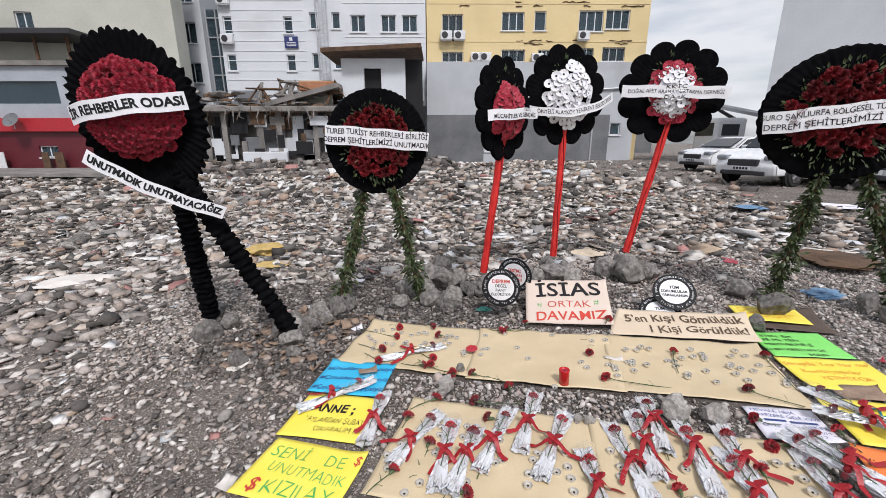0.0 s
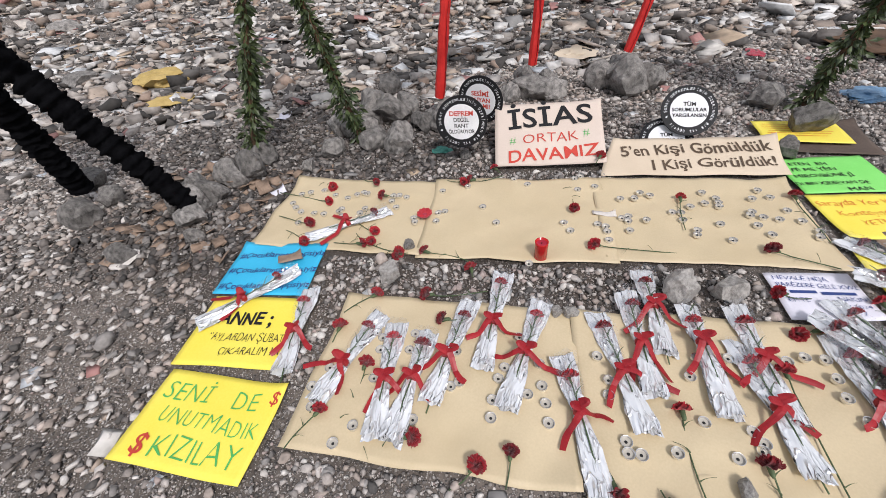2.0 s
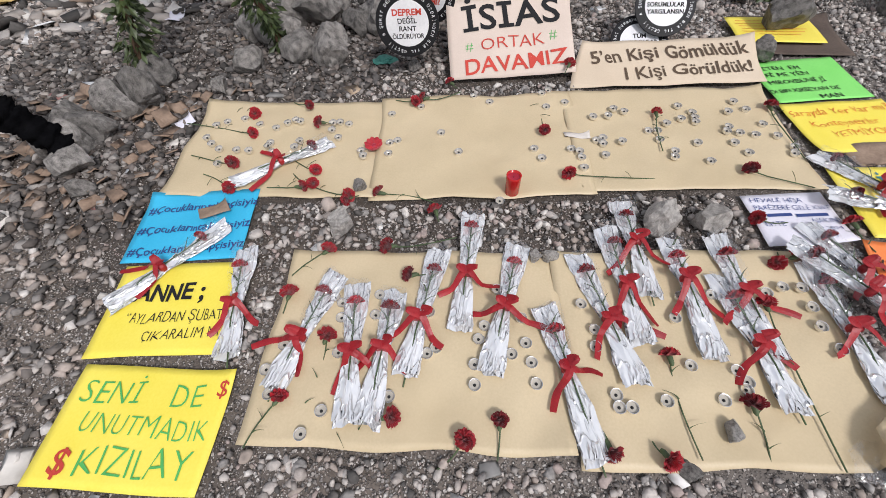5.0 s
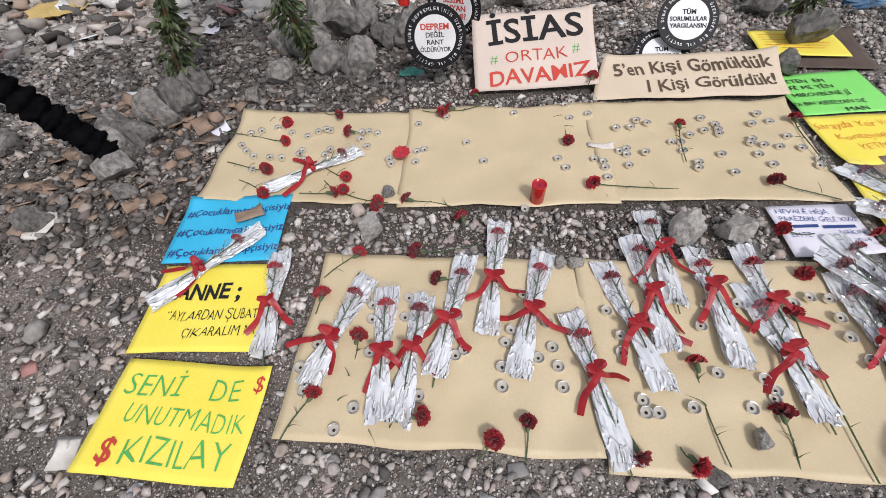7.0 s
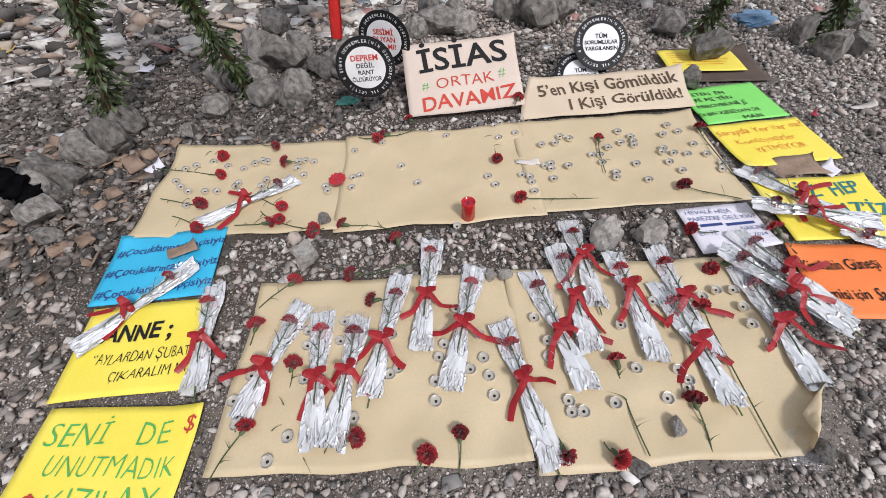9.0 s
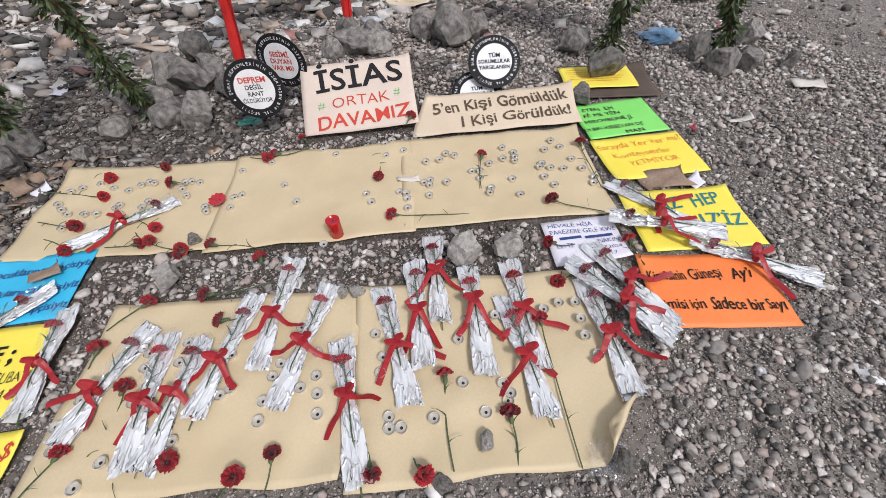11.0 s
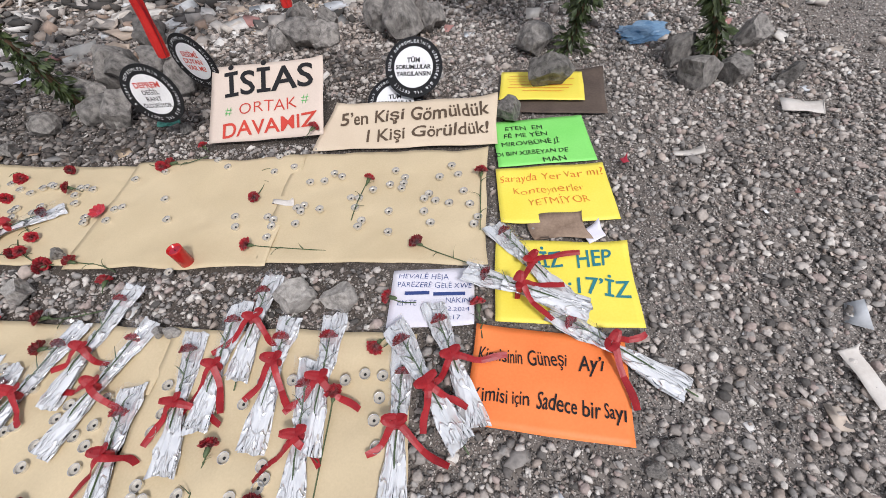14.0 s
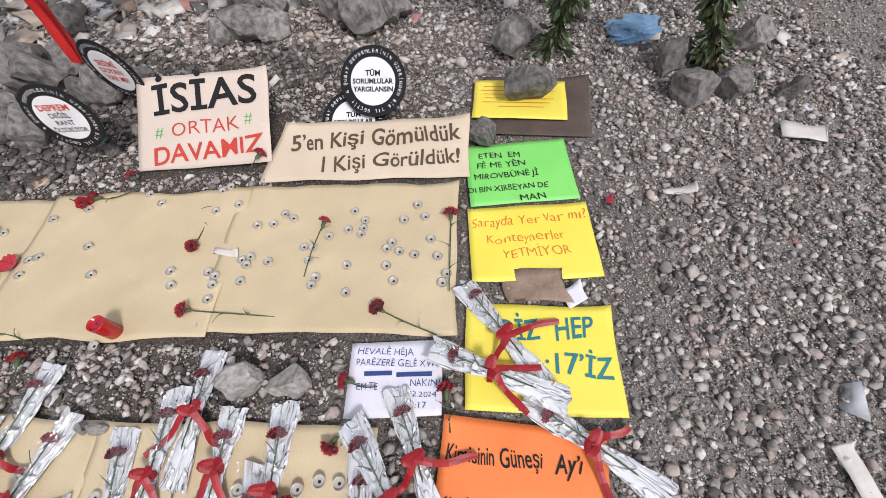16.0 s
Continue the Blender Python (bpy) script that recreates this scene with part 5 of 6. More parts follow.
writing("writing", [("ANNE ;", -0.028, 0.052, 0.09, 1, 0.25, -0.0025), ("“AYLARDAN ŞUBATI", 0.025, -0.042, 0.06, 1, 0.35, 0.0008), ("ÇIKARALIM MI", 0.066, -0.108, 0.055, 2, 0.262, 0.0008)], ink_black, c, hh, 0.11)
c, hh = card("blue", card_blue, "sky blue card placard with dark handwriting", 23, ((-1, 1, 0.015, 0.12),))
writing("writing", [("#Çocuklarıntakipçisiyiz", 0.008, y, 0.052, 3, 0.45, -0.0006) for y in (0.092, -0.02, -0.124)], ink_blue, c, hh, 0.11)
c, hh = card("brown", card_brown, "torn dark brown cardboard under a yellow card", 24, ((1, 1, 0.03, 0.2),), name="cardboard")
c, hh = card("far", card_yellow, "yellow card placard weighed down by a rock", 25)
bars("scribble", [(-0.18, 0.16, 0.09, 0.004), (-0.19, 0.18, 0.06, 0.004), (-0.18, 0.1, 0.03, 0.004), (-0.17, 0.17, 0.0, 0.004), (-0.18, 0.15, -0.03, 0.004), (-0.1, 0.12, -0.06, 0.004)], ink_orange, c, hh)
c, hh = card("green", card_green, "bright green card placard with black handwriting", 26)
writing("writing", [("ETEN  EM", -0.075, 0.1, 0.046, -3, 0.185, 0), ("FÊ ME YÊN", -0.074, 0.042, 0.046, -1, 0.216, 0), ("MIROVBÛNÊ Jİ", -0.057, -0.02, 0.046, 0, 0.28, 0), ("DI BIN XIRBEYAN DE", -0.06, -0.093, 0.046, 0, 0.343, 0), ("MAN", 0.04, -0.152, 0.046, 2, 0.109, 0)], ink_black, c, hh, 0.09)
c, hh = card("palace", card_yellow, "yellow card placard with orange handwriting", 27, ((-1, -1, 0.02, 0.15),))
writing("writing", [("Sarayda Yer Var mı?", 0.0, 0.1, 0.066, 2, 0.46, 0.0008), ("Konteynerler", -0.02, 0.016, 0.06, 2, 0.31, 0.0008), ("YETMİYOR", 0.013, -0.055, 0.056, 2, 0.262, 0.0008)], ink_orange, c, hh, 0.11)
c, hh = card("hour", card_yellow, "yellow card placard with dark teal handwriting under bouquets", 28, ((1, 1, 0.012, 0.1),))
writing("writing", [("BİZ", -0.062, 0.085, 0.1, 4, 0.13, -0.001), ("HEP", 0.12, 0.095, 0.11, 3, 0.125, -0.001), (":17’İZ", 0.124, -0.032, 0.1, -2, 0.22, -0.001)], ink_teal, c, hh, 0.07)
c, hh = card("orange", card_orange, "orange card placard with black handwriting", 29, ((-1, 1, 0.012, 0.12),))
writing("writing", [("Kimisinin Güneşi", -0.086, 0.062, 0.066, 1, 0.286, -0.0004), ("Ay’ı", 0.135, 0.065, 0.07, 0, 0.075, -0.001), ("Kimisi için", -0.143, -0.073, 0.066, 3, 0.176, -0.0004), ("Sadece bir Sayı", 0.098, -0.075, 0.07, -1, 0.263, -0.0006)], ink_black, c, hh, 0.09)
c, hh = card("white", card_white, "white paper note with blue handwriting", 30, ((1, -1, 0.015, 0.1),), name="paper_note")
writing("writing", [("HEVALÊ HÊJA", -0.034, 0.089, 0.032, -3, 0.196, 0.0003), ("PARÊZERÊ GELÊ XWE", 0.008, 0.048, 0.032, -3, 0.286, 0.0003), ("EM TE", -0.091, -0.027, 0.032, -1, 0.07, 0.0003), ("NAKIN!", 0.1, -0.02, 0.032, -2, 0.1, 0.0003), (".02.2024", 0.09, -0.056, 0.024, -2, 0.1, 0.0003), ("4:17", 0.08, -0.09, 0.026, 0, 0.05, 0.0003)], ink_blue, c, hh, 0.09)
bars("scribble", [(-0.105, -0.01, 0.016, 0.015), (0.005, 0.125, 0.01, 0.015)], ink_blue, c, hh)

# leaning placards behind the papers
c, hh = card("hotel", kraft_pale, "pale cardboard placard with black and red lettering leaning on stones", 31, ((1, 1, 0.015, 0.12),), lot(0.138, 3.03, 0.022, 29, -1.5, 6), size=(0.66, 0.455))
for ob in c.children:
    ob.location.y = 0.2275
base_h = hh
flat_h = lambda x, y: base_h(x, y - 0.2275)
writing("writing", [("İSİAS", 0.01, 0.34, 0.2, 2, 0.52, -0.003)], ink_black, c, flat_h, 0.03)
writing("writing", [("ORTAK", 0.01, 0.19, 0.095, 2, 0.33, 0.001), ("DAVAMIZ", 0.02, 0.075, 0.12, 3, 0.54, -0.0015)], ink_red, c, flat_h, 0.05)
writing("writing", [("#", -0.22, 0.18, 0.075, 0, 0, 0.001), ("#", 0.225, 0.215, 0.075, 0, 0, 0.001)], ink_green, c, flat_h, 0.03)
c, hh2 = card("buried", kraft_box, "torn box cardboard placard with brown hand lettering", 32, ((-1, 1, 0.02, 0.15), (1, 1, 0.03, 0.2)), lot(0.955, 2.985, 0.012, 13, -1, 2.5), size=(0.88, 0.31), skew=-0.09)
for ob in c.children:
    ob.location.y = 0.155
flat_h2 = lambda x, y: hh2(x, y - 0.155)
writing("writing", [("5’en Kişi Gömüldük", 0.0, 0.21, 0.12, 3, 0.8, -0.002), ("1 Kişi Görüldük!", 0.08, 0.09, 0.105, 3, 0.64, -0.0015)], plain("brown_ink", (0.1, 0.065, 0.04), 0.7), c, flat_h2, 0.09)


def round_placard(m, words, ink, label):
    t = thing("round_placard", m, label, "placard", "round placards")
    part("board", lathe(bmesh.new(), [(0.147, 0.0), (0.157, 0.001), (0.157, 0.006), (0.155, 0.007)], 48), board_black, t, "black rim")
    part("inner_disc", lathe(bmesh.new(), [(0.102, 0.0072), (0.106, 0.0075), (0.106, 0.009), (0.104, 0.0095)], 48), board_white, t)
    writing("slogan", [(w, 0, y, s, 0, 0, -0.0011) for w, y, s in words], ink, t, lambda x, y: 0.0075)
    text = "6 ŞUBAT DEPREMLERİNİN ÜZERİNDEN BİR YIL GEÇTİ!  "
    lines = []
    for i, ch in enumerate(text):
        if ch != " ":
            a = 200 - 360 * i / len(text)
            lines.append((ch, 0.131 * math.cos(radians(a)), 0.131 * math.sin(radians(a)), 0.022, a - 90, {"İ": 0.0035, "I": 0.0035, "!": 0.0035, "M": 0.0135}.get(ch, 0.0108), 0.0))
    writing("rim_letter", lines, banner_white, t, lambda x, y: 0.0055)
    return t


S3 = [("TÜM", 0.035, 0.034), ("SORUMLULAR", 0.0, 0.03), ("YARGILANSIN", -0.035, 0.03)]
round_placard(lot(-0.405, 3.078, 0.275, 81, 0, 4), [("DEPREM", 0.05, 0.04)], ink_red, "round black and white slogan placard leaning on rocks")
round_placard(lot(-0.336, 3.4, 0.28, 90, 0, -14), [("SESİMİ", 0.04, 0.04), ("DUYAN", 0.0, 0.04), ("VAR MI?", -0.04, 0.04)], ink_red, "round black and white placard with red slogan")
round_placard(lot(0.927, 3.413, 0.203, 44, 0, 0), S3, ink_black, "round black and white slogan placard standing among stones")
round_placard(lot(0.82, 3.3, 0.06, 32, 0, 4), S3, ink_black, "round black and white placard half hidden behind cardboard")
first = [o for o in scene.objects if o.name.startswith("round_placard")][0]
writing("slogan", [("DEĞİL", 0, 0.012, 0.033, 0, 0, -0.0006), ("RANT", 0, -0.023, 0.033, 0, 0, -0.0006), ("ÖLDÜRÜYOR", 0, -0.058, 0.032, 0, 0.16, -0.0006)], ink_black, first, lambda x, y: 0.0075)


# ---- tea lights, flowers ----
def daisy(seed, petals=13, r=0.045, cup=0.25):
    """An artificial daisy facing -y."""
    rng, bm = random.Random(seed), bmesh.new()
    for k in range(petals):
        a = 2 * math.pi * k / petals + rng.uniform(-0.08, 0.08)
        ca, sa = math.cos(a), math.sin(a)
        rows = []
        for q, w in ((0.12, 0.12), (0.5, 0.3), (0.85, 0.3), (1.0, 0.1)):
            rr_, ww, y = r * q, r * w, -r * cup * q * q - rng.uniform(0, 0.003)
            rows.append([bm.verts.new((rr_ * ca - s * ww * sa, y + (0 if s else -0.002), rr_ * sa + s * ww * ca)) for s in (-1, 0, 1)])
        for p, q in zip(rows, rows[1:]):
            for i in range(2):
                bm.faces.new((p[i], p[i + 1], q[i + 1], q[i]))
    return bm


def tealight():
    t = thing("tealight", lot(*TEALIGHTS_NEAR[0], 0.014), "burnt-out tea light in a silver aluminium cup on the paper", "tea light", "tea lights")
    part("cup", lathe(bmesh.new(), [(0.0165, 0.0), (0.0172, 0.002), (0.018, 0.013), (0.0188, 0.0135), (0.0186, 0.0146), (0.0172, 0.0142), (0.0164, 0.004), (0.004, 0.0035)], 20), tin, t)
    part("wax_disc", lathe(bmesh.new(), [(0.0163, 0.0036), (0.0165, 0.0062), (0.004, 0.0064)], 18), wax_white, t)
    part("wick", lathe(bmesh.new(), [(0.005, 0.0066), (0.005, 0.0075), (0.002, 0.008), (0.0015, 0.012)], 8), wick_dark, t)
    return t


rt = random.Random(8)
tl = tealight()
for i, (x, y) in enumerate(TEALIGHTS_NEAR[1:] + TEALIGHTS_LEFT + TEALIGHTS_RIGHT + TEALIGHTS_EDGE + TEALIGHTS_FAR):
    o = copy_thing(tl, lot(x, y, 0.013 + rt.uniform(0, 0.002), rt.uniform(-4, 4), rt.uniform(-4, 4), rt.uniform(0, 360)))


def frill(seed, r=0.028, layers=8, seg=42):
    """A ruffled carnation head, opening towards +y."""
    rng, bm = random.Random(seed), bmesh.new()
    core = [bm.verts.new((r * 0.1 * math.cos(2 * math.pi * j / seg), r * 0.25, r * 0.1 * math.sin(2 * math.pi * j / seg))) for j in range(seg)]
    for k in range(layers):
        f = k / (layers - 1)
        tilt, rr_ = radians(82 - 66 * f), r * (1.05 - 0.12 * f)
        rings = [core]
        for q in (0.55, 1.0):
            row = []
            for j in range(seg):
                a = 2 * math.pi * (j + rng.uniform(-0.25, 0.25)) / seg
                zig = (rng.uniform(-0.14, 0.14) if q == 1.0 else rng.uniform(-0.08, 0.08))
                rad = rr_ * q * math.sin(tilt) * (1 + zig)
                up = rr_ * (0.25 + q * math.cos(tilt) * (1 + zig) + 0.12 * math.sin(a * 7 + k) * q)
                row.append(bm.verts.new((rad * math.cos(a), up, rad * math.sin(a))))
            rings.append(row)
        for a_, b_ in zip(rings, rings[1:]):
            for j in range(seg):
                bm.faces.new((a_[j], a_[(j + 1) % seg], b_[(j + 1) % seg], b_[j]))
    return mesh_of("head", bm, petal_red)


HEADS = [frill(40 + i) for i in range(5)]


def stem_mesh(length, seed):
    rng = random.Random(seed)
    bend = rng.uniform(-0.02, 0.02) * length / 0.25
    pts = [(bend * math.sin(math.pi * t), -length * (1 - t), 0.004 * math.sin(3 * t + seed)) for t in (i / 7 for i in range(8))]
    bm = tube(bmesh.new(), pts, 0.0024, 6)
    return bm, pts


def leaf(at, turn, size, width=0.006):
    """A narrow grey-green leaf curving away from the stem."""
    bm = bmesh.new()
    rows = []
    for i in range(6):
        t = i / 5
        w = width * (1 - t) * 0.5 + 0.0006
        p = Vector((math.sin(turn) * size * t * (0.4 + 0.6 * t), -0.2 * size * t + math.cos(turn) * size * t * 0.8, 0.012 * math.sin(t * 2.2)))
        rows.append((bm.verts.new(Vector(at) + p + Vector((-w, 0, 0))), bm.verts.new(Vector(at) + p + Vector((0, 0, -0.0015))), bm.verts.new(Vector(at) + p + Vector((w, 0, 0))), bm.verts.new(Vector(at) + p + Vector((0, 0, 0.0015)))))
    for a, b in zip(rows, rows[1:]):
        for j in range(4):
            bm.faces.new((a[j], a[(j + 1) % 4], b[(j + 1) % 4], b[j]))
    return bm


def calyx_mesh():
    return mesh_of("calyx", lathe(bmesh.new(), [(0.003, -0.026), (0.0075, -0.018), (0.0085, 0.0), (0.0105, 0.012)], 10, (0, 0, 0), Matrix.Rotation(radians(-90), 4, "X")), stem_green, True)


CALYX = calyx_mesh()


def carnation(x0, y0, x1, y1, seed, surface_z=0.014):
    """A cut carnation lying with its head at (x0, y0) and its stem towards (x1, y1)."""
    rng = random.Random(seed)
    length = max(0.05, math.hypot(x1 - x0, y1 - y0))
    t = thing("carnation", lot(x0, y0, surface_z + 0.016, rng.uniform(-3, 3), rng.uniform(-20, 20), math.degrees(math.atan2(y0 - y1, x0 - x1)) - 90),
              "cut red carnation with a green stem lying loose" if length > 0.12 else "red carnation head with a short stem", "carnation", "loose carnations")
    h = part("head", HEADS[seed % 5], petal_red, t)
    s = rng.uniform(0.85, 1.12)
    h.scale = (s, s * 0.95, s)
    h.rotation_euler = (radians(rng.uniform(20, 65)), 0, radians(rng.uniform(-25, 25)))
    part("calyx", CALYX, stem_green, t)
    bm, pts = stem_mesh(length, seed)
    for v in bm.verts:
        v.co.z -= 0.012 * min(1, -v.co.y / 0.06)
    part("stem", bm, stem_green, t)
    if length > 0.12:
        for i in range(2 + seed % 2):
            q = pts[2 + (i * 2) % 5]
            part("leaf", leaf((q[0], q[1], -0.01), (-1) ** i * rng.uniform(0.5, 1.0), rng.uniform(0.035, 0.07)), stem_green, t)


for i, row in enumerate(CARNATIONS_NEAR + CARNATIONS_TOP):
    carnation(*row, 100 + i)
for i, row in enumerate(CARNATIONS_RIGHT):
    carnation(*row, 200 + i)
carnation(-0.19, 2.95, -0.16, 2.93, 211, 0.02)
carnation(0.42, 3.06, 0.4, 3.0, 212, 0.06)


def strip(bm, pts, width, thick=0.0012, twist=0.0):
    """A cloth ribbon along points, lying across z."""
    pts = [Vector(p) for p in pts]
    rows = []
    for i, p in enumerate(pts):
        d = (pts[min(i + 1, len(pts) - 1)] - pts[max(i - 1, 0)]).normalized()
        side = d.cross(Vector((0, 0, 1)))
        side = side.normalized() if side.length > 1e-4 else Vector((1, 0, 0))
        side = Matrix.Rotation(twist * i / len(pts), 3, d) @ side
        nrm = side.cross(d)
        w = width * (0.92 + 0.08 * math.sin(i * 1.3))
        rows.append([bm.verts.new(p + side * a * w / 2 + nrm * b * thick) for a, b in ((-1, 0), (0, 0.8), (1, 0), (0, -0.8))])
    for a, b in zip(rows, rows[1:]):
        for j in range(4):
            bm.faces.new((a[j], a[(j + 1) % 4], b[(j + 1) % 4], b[j]))
    bm.faces.new(rows[0])
    bm.faces.new(rows[-1][::-1])
    return bm


def crumple(length, bow, seed, t0, t1, lift, dome, nx=12, ny=26, flip=1):
    """Crinkled wrapping from share t0 to t1 of its length, narrow at the bow."""
    bm, off, rows = bmesh.new(), seed * 3.7, []
    for j in range(ny + 1):
        t = t0 + (t1 - t0) * j / ny
        a = abs(t - bow) / (bow if t < bow else 1 - bow)
        w = 0.016 + (0.026 if t < bow else 0.029) * min(1, a * 1.25) ** 0.7
        row = []
        for i in range(nx + 1):
            s = i / nx * 2 - 1
            ridge = max(0.0, 1 - 4 * abs(noise.noise(Vector((s * 1.7 + off - t * 3, t * 3.2, off + 4)))))
            cross = max(0.0, 1 - 4 * abs(noise.noise(Vector((s * 1.3 + off + t * 5, t * 6.5, off + 14)))))
            cr = noise.noise(Vector((s * 1.4 + off + t * 2.0, t * 2.6, off))) * 0.010 + ridge * 0.009 + cross * 0.006
            edge = 0.006 * noise.noise(Vector((s * 2, t * 9, off + 8)))
            y = length * t + (0.012 * noise.noise(Vector((s * 1.5, off, 2))) + 0.01 * s * math.sin(off) if j in (0, ny) else 0)
            row.append(bm.verts.new((w * s + edge, y, lift + dome * (1 - s * s) * (0.5 + 0.5 * a) + cr * (0.4 + 0.6 * a) * flip)))
        rows.append(row)
    for p, q in zip(rows, rows[1:]):
        for i in range(nx):
            bm.faces.new((p[i], p[i + 1], q[i + 1], q[i]))
    return bm


def bouquet(x0, y0, x1, y1, bow, seed, base=0.016, short=False):
    """A carnation wrapped in foil and film, tied with a red bow; flower end (x0, y0), foot (x1, y1)."""
    rng = random.Random(seed)
    length = math.hypot(x1 - x0, y1 - y0)
    b = 1 - bow
    t = thing("wrapped_carnation", lot(x1, y1, base, 0, 0, math.degrees(math.atan2(y0 - y1, x0 - x1)) - 90),
              "red carnation in silver foil wrap tied with a red ribbon bow", "wrapped flower", "wrapped carnations")
    part("foil_back", crumple(length, b, seed, 0.0, 1.0, 0.004, 0.004, 12, 18), foil, t, smooth=True)
    part("foil_front", crumple(length, b, seed + 1, 0.02, b + 0.14, 0.014, 0.014, 12, 12), foil, t, smooth=True)
    part("film_front", crumple(length, b, seed + 2, b + 0.09, 0.985, 0.034, 0.02, 9, 9, 0.8), film, t)
    h = part("head", HEADS[seed % 5], petal_red, t)
    s = rng.uniform(0.95, 1.2)
    h.location, h.scale = (rng.uniform(-0.006, 0.006), length * rng.uniform(0.76, 0.83), 0.028), (s * 0.95, s * 0.95, s * 0.72)
    h.rotation_euler = (radians(rng.uniform(15, 45)), 0, 0)
    part("stem", tube(bmesh.new(), [(0.004, -0.03 if seed % 3 == 0 else 0.03, 0.004), (0.0, length * 0.3, 0.03), (0.002, length * b, 0.028), (0, length * 0.84, 0.026)], 0.0026, 6), stem_green, t)
    for i in range(3):
        part("leaf", leaf((0, length * (b + 0.1 + 0.1 * i), 0.03), (-1) ** i * 0.5, 0.07, 0.008), stem_green, t)
    yb = length * b
    bow_ob = part("bow", lathe(bmesh.new(), [(0.017, -0.012), (0.022, -0.006), (0.023, 0.006), (0.018, 0.012)], 14, (0, yb, 0.026), Matrix.Rotation(radians(90), 4, "X")), ribbon_red, t)
    for s in (-1, 1):
        big = rng.uniform(0.022, 0.036)
        rise_ = rng.uniform(0.3, 0.8)
        loop = [(s * big * math.sin(a) * 1.1, yb + s * 0.004 + big * 0.5 * (1 - math.cos(a)) * rise_, 0.05 + 0.016 * math.sin(a) * (1 if a < math.pi else -0.2)) for a in (i * math.pi / 7 for i in range(8))]
        part("ribbon_loop", strip(bmesh.new(), loop, 0.02), ribbon_red, bow_ob)
        la = rng.uniform(0.1, 0.2)
        ang = radians(rng.uniform(200, 250) if s < 0 else rng.uniform(290, 345))
        tail = [(math.cos(ang) * la * q, yb + math.sin(ang) * la * q + 0.01 * math.sin(q * 5 + seed), max(0.012, 0.052 - 0.07 * q + 0.008 * math.sin(q * 9))) for q in (i / 8 for i in range(9))]
        part("ribbon_tail", strip(bmesh.new(), tail, 0.023, twist=rng.uniform(-0.8, 0.8)), ribbon_red, bow_ob)


for i, row in enumerate(BOUQUETS_NEAR + BOUQUETS_SIDE + BOUQUETS_FAR):
    bouquet(*row, 300 + i, 0.016 if i not in (18, 20) else 0.05)

candle = thing("grave_candle", lot(0.114, 2.212, 0.014), "red glass grave candle standing on the kraft paper", "candle")
part("glass", lathe(bmesh.new(), [(0.026, 0), (0.029, 0.003), (0.03, 0.09), (0.0305, 0.098), (0.027, 0.098), (0.026, 0.08), (0.005, 0.078)], 28), candle_red, candle, smooth=True)
part("wax", lathe(bmesh.new(), [(0.0255, 0.079), (0.0255, 0.086), (0.004, 0.085)], 24), petal_bright, candle)
part("wick", lathe(bmesh.new(), [(0.0015, 0.0852), (0.0015, 0.094)], 6), wick_dark, candle)
gerbera = thing("gerbera", lot(-0.511, 2.468, 0.022, 8, 0, 0), "red gerbera flower head lying on the kraft paper", "gerbera")
part("petals", daisy(77, 10, 0.042, 0.35), petal_red, gerbera).rotation_euler = (radians(-90), 0, 0)
part("flower_centre", lathe(bmesh.new(), [(0.012, 0.0), (0.012, 0.005), (0.006, 0.009)], 12), petal_bright, gerbera)

# ---- rocks ----
LUMPS = [mesh_of("rock", lump(60 + i, 3), rock_mat) for i in range(12)]
PALE = [mesh_of("rock", lump(80 + i, 3), pale_rock) for i in range(3)]
rk = random.Random(5)
POLE_ROCKS = [(-0.65, 3.52, 0.3), (-0.8, 3.5, 0.2), (-0.52, 3.6, 0.2), (-0.04, 4.05, 0.33), (0.14, 4.08, 0.24), (-0.2, 4.06, 0.24), (0.67, 4.3, 0.36), (0.86, 4.26, 0.28), (0.5, 4.28, 0.26)]
for i, (x, y, s) in enumerate(ROCKS_LEFT + ROCKS_NEAR + [(a, b, c * 1.02) for a, b, c in ROCKS_FAR] + POLE_ROCKS):
    pale = (x, y) in {(0.69, 2.04), (0.85, 2.04), (-0.56, 1.97), (0.24, 1.87), (0.19, 1.87), (0.70, 1.31)}
    ob = new("rock", PALE[i % 3] if pale else LUMPS[i % 12])
    ob.matrix_world = lot(x, y + s * 0.22, -0.015 if not on_paper(x, y, 0) else 0.012, rk.uniform(-8, 8), rk.uniform(-8, 8), rk.uniform(0, 360)) @ Matrix.Diagonal((s * rk.uniform(0.95, 1.1), s * rk.uniform(0.75, 0.95), s * rk.uniform(1.1, 1.45), 1))
    tagged(ob, "rough grey rock wedged round the wreath stands" if s > 0.15 else "small rough grey stone lying among the offerings", "rock", "rocks")


for i in range(46):
    u, d, s = rk.uniform(-10.5, -3.2), rk.uniform(5.2, 12.5), rk.uniform(0.14, 0.46)
    p = START + SIDE * u + AHEAD * d
    ob = new("boulder", LUMPS[i % 12])
    ob.matrix_world = pose(p.x, p.y, rise(p.x, p.y) - 0.04, rk.uniform(-15, 15), rk.uniform(-15, 15), rk.uniform(0, 360)) @ Matrix.Diagonal((s * 1.3, s, s * rk.uniform(0.7, 1.1), 1))
    tagged(ob, "broken grey boulder lying among the rubble", "boulder", "boulders")


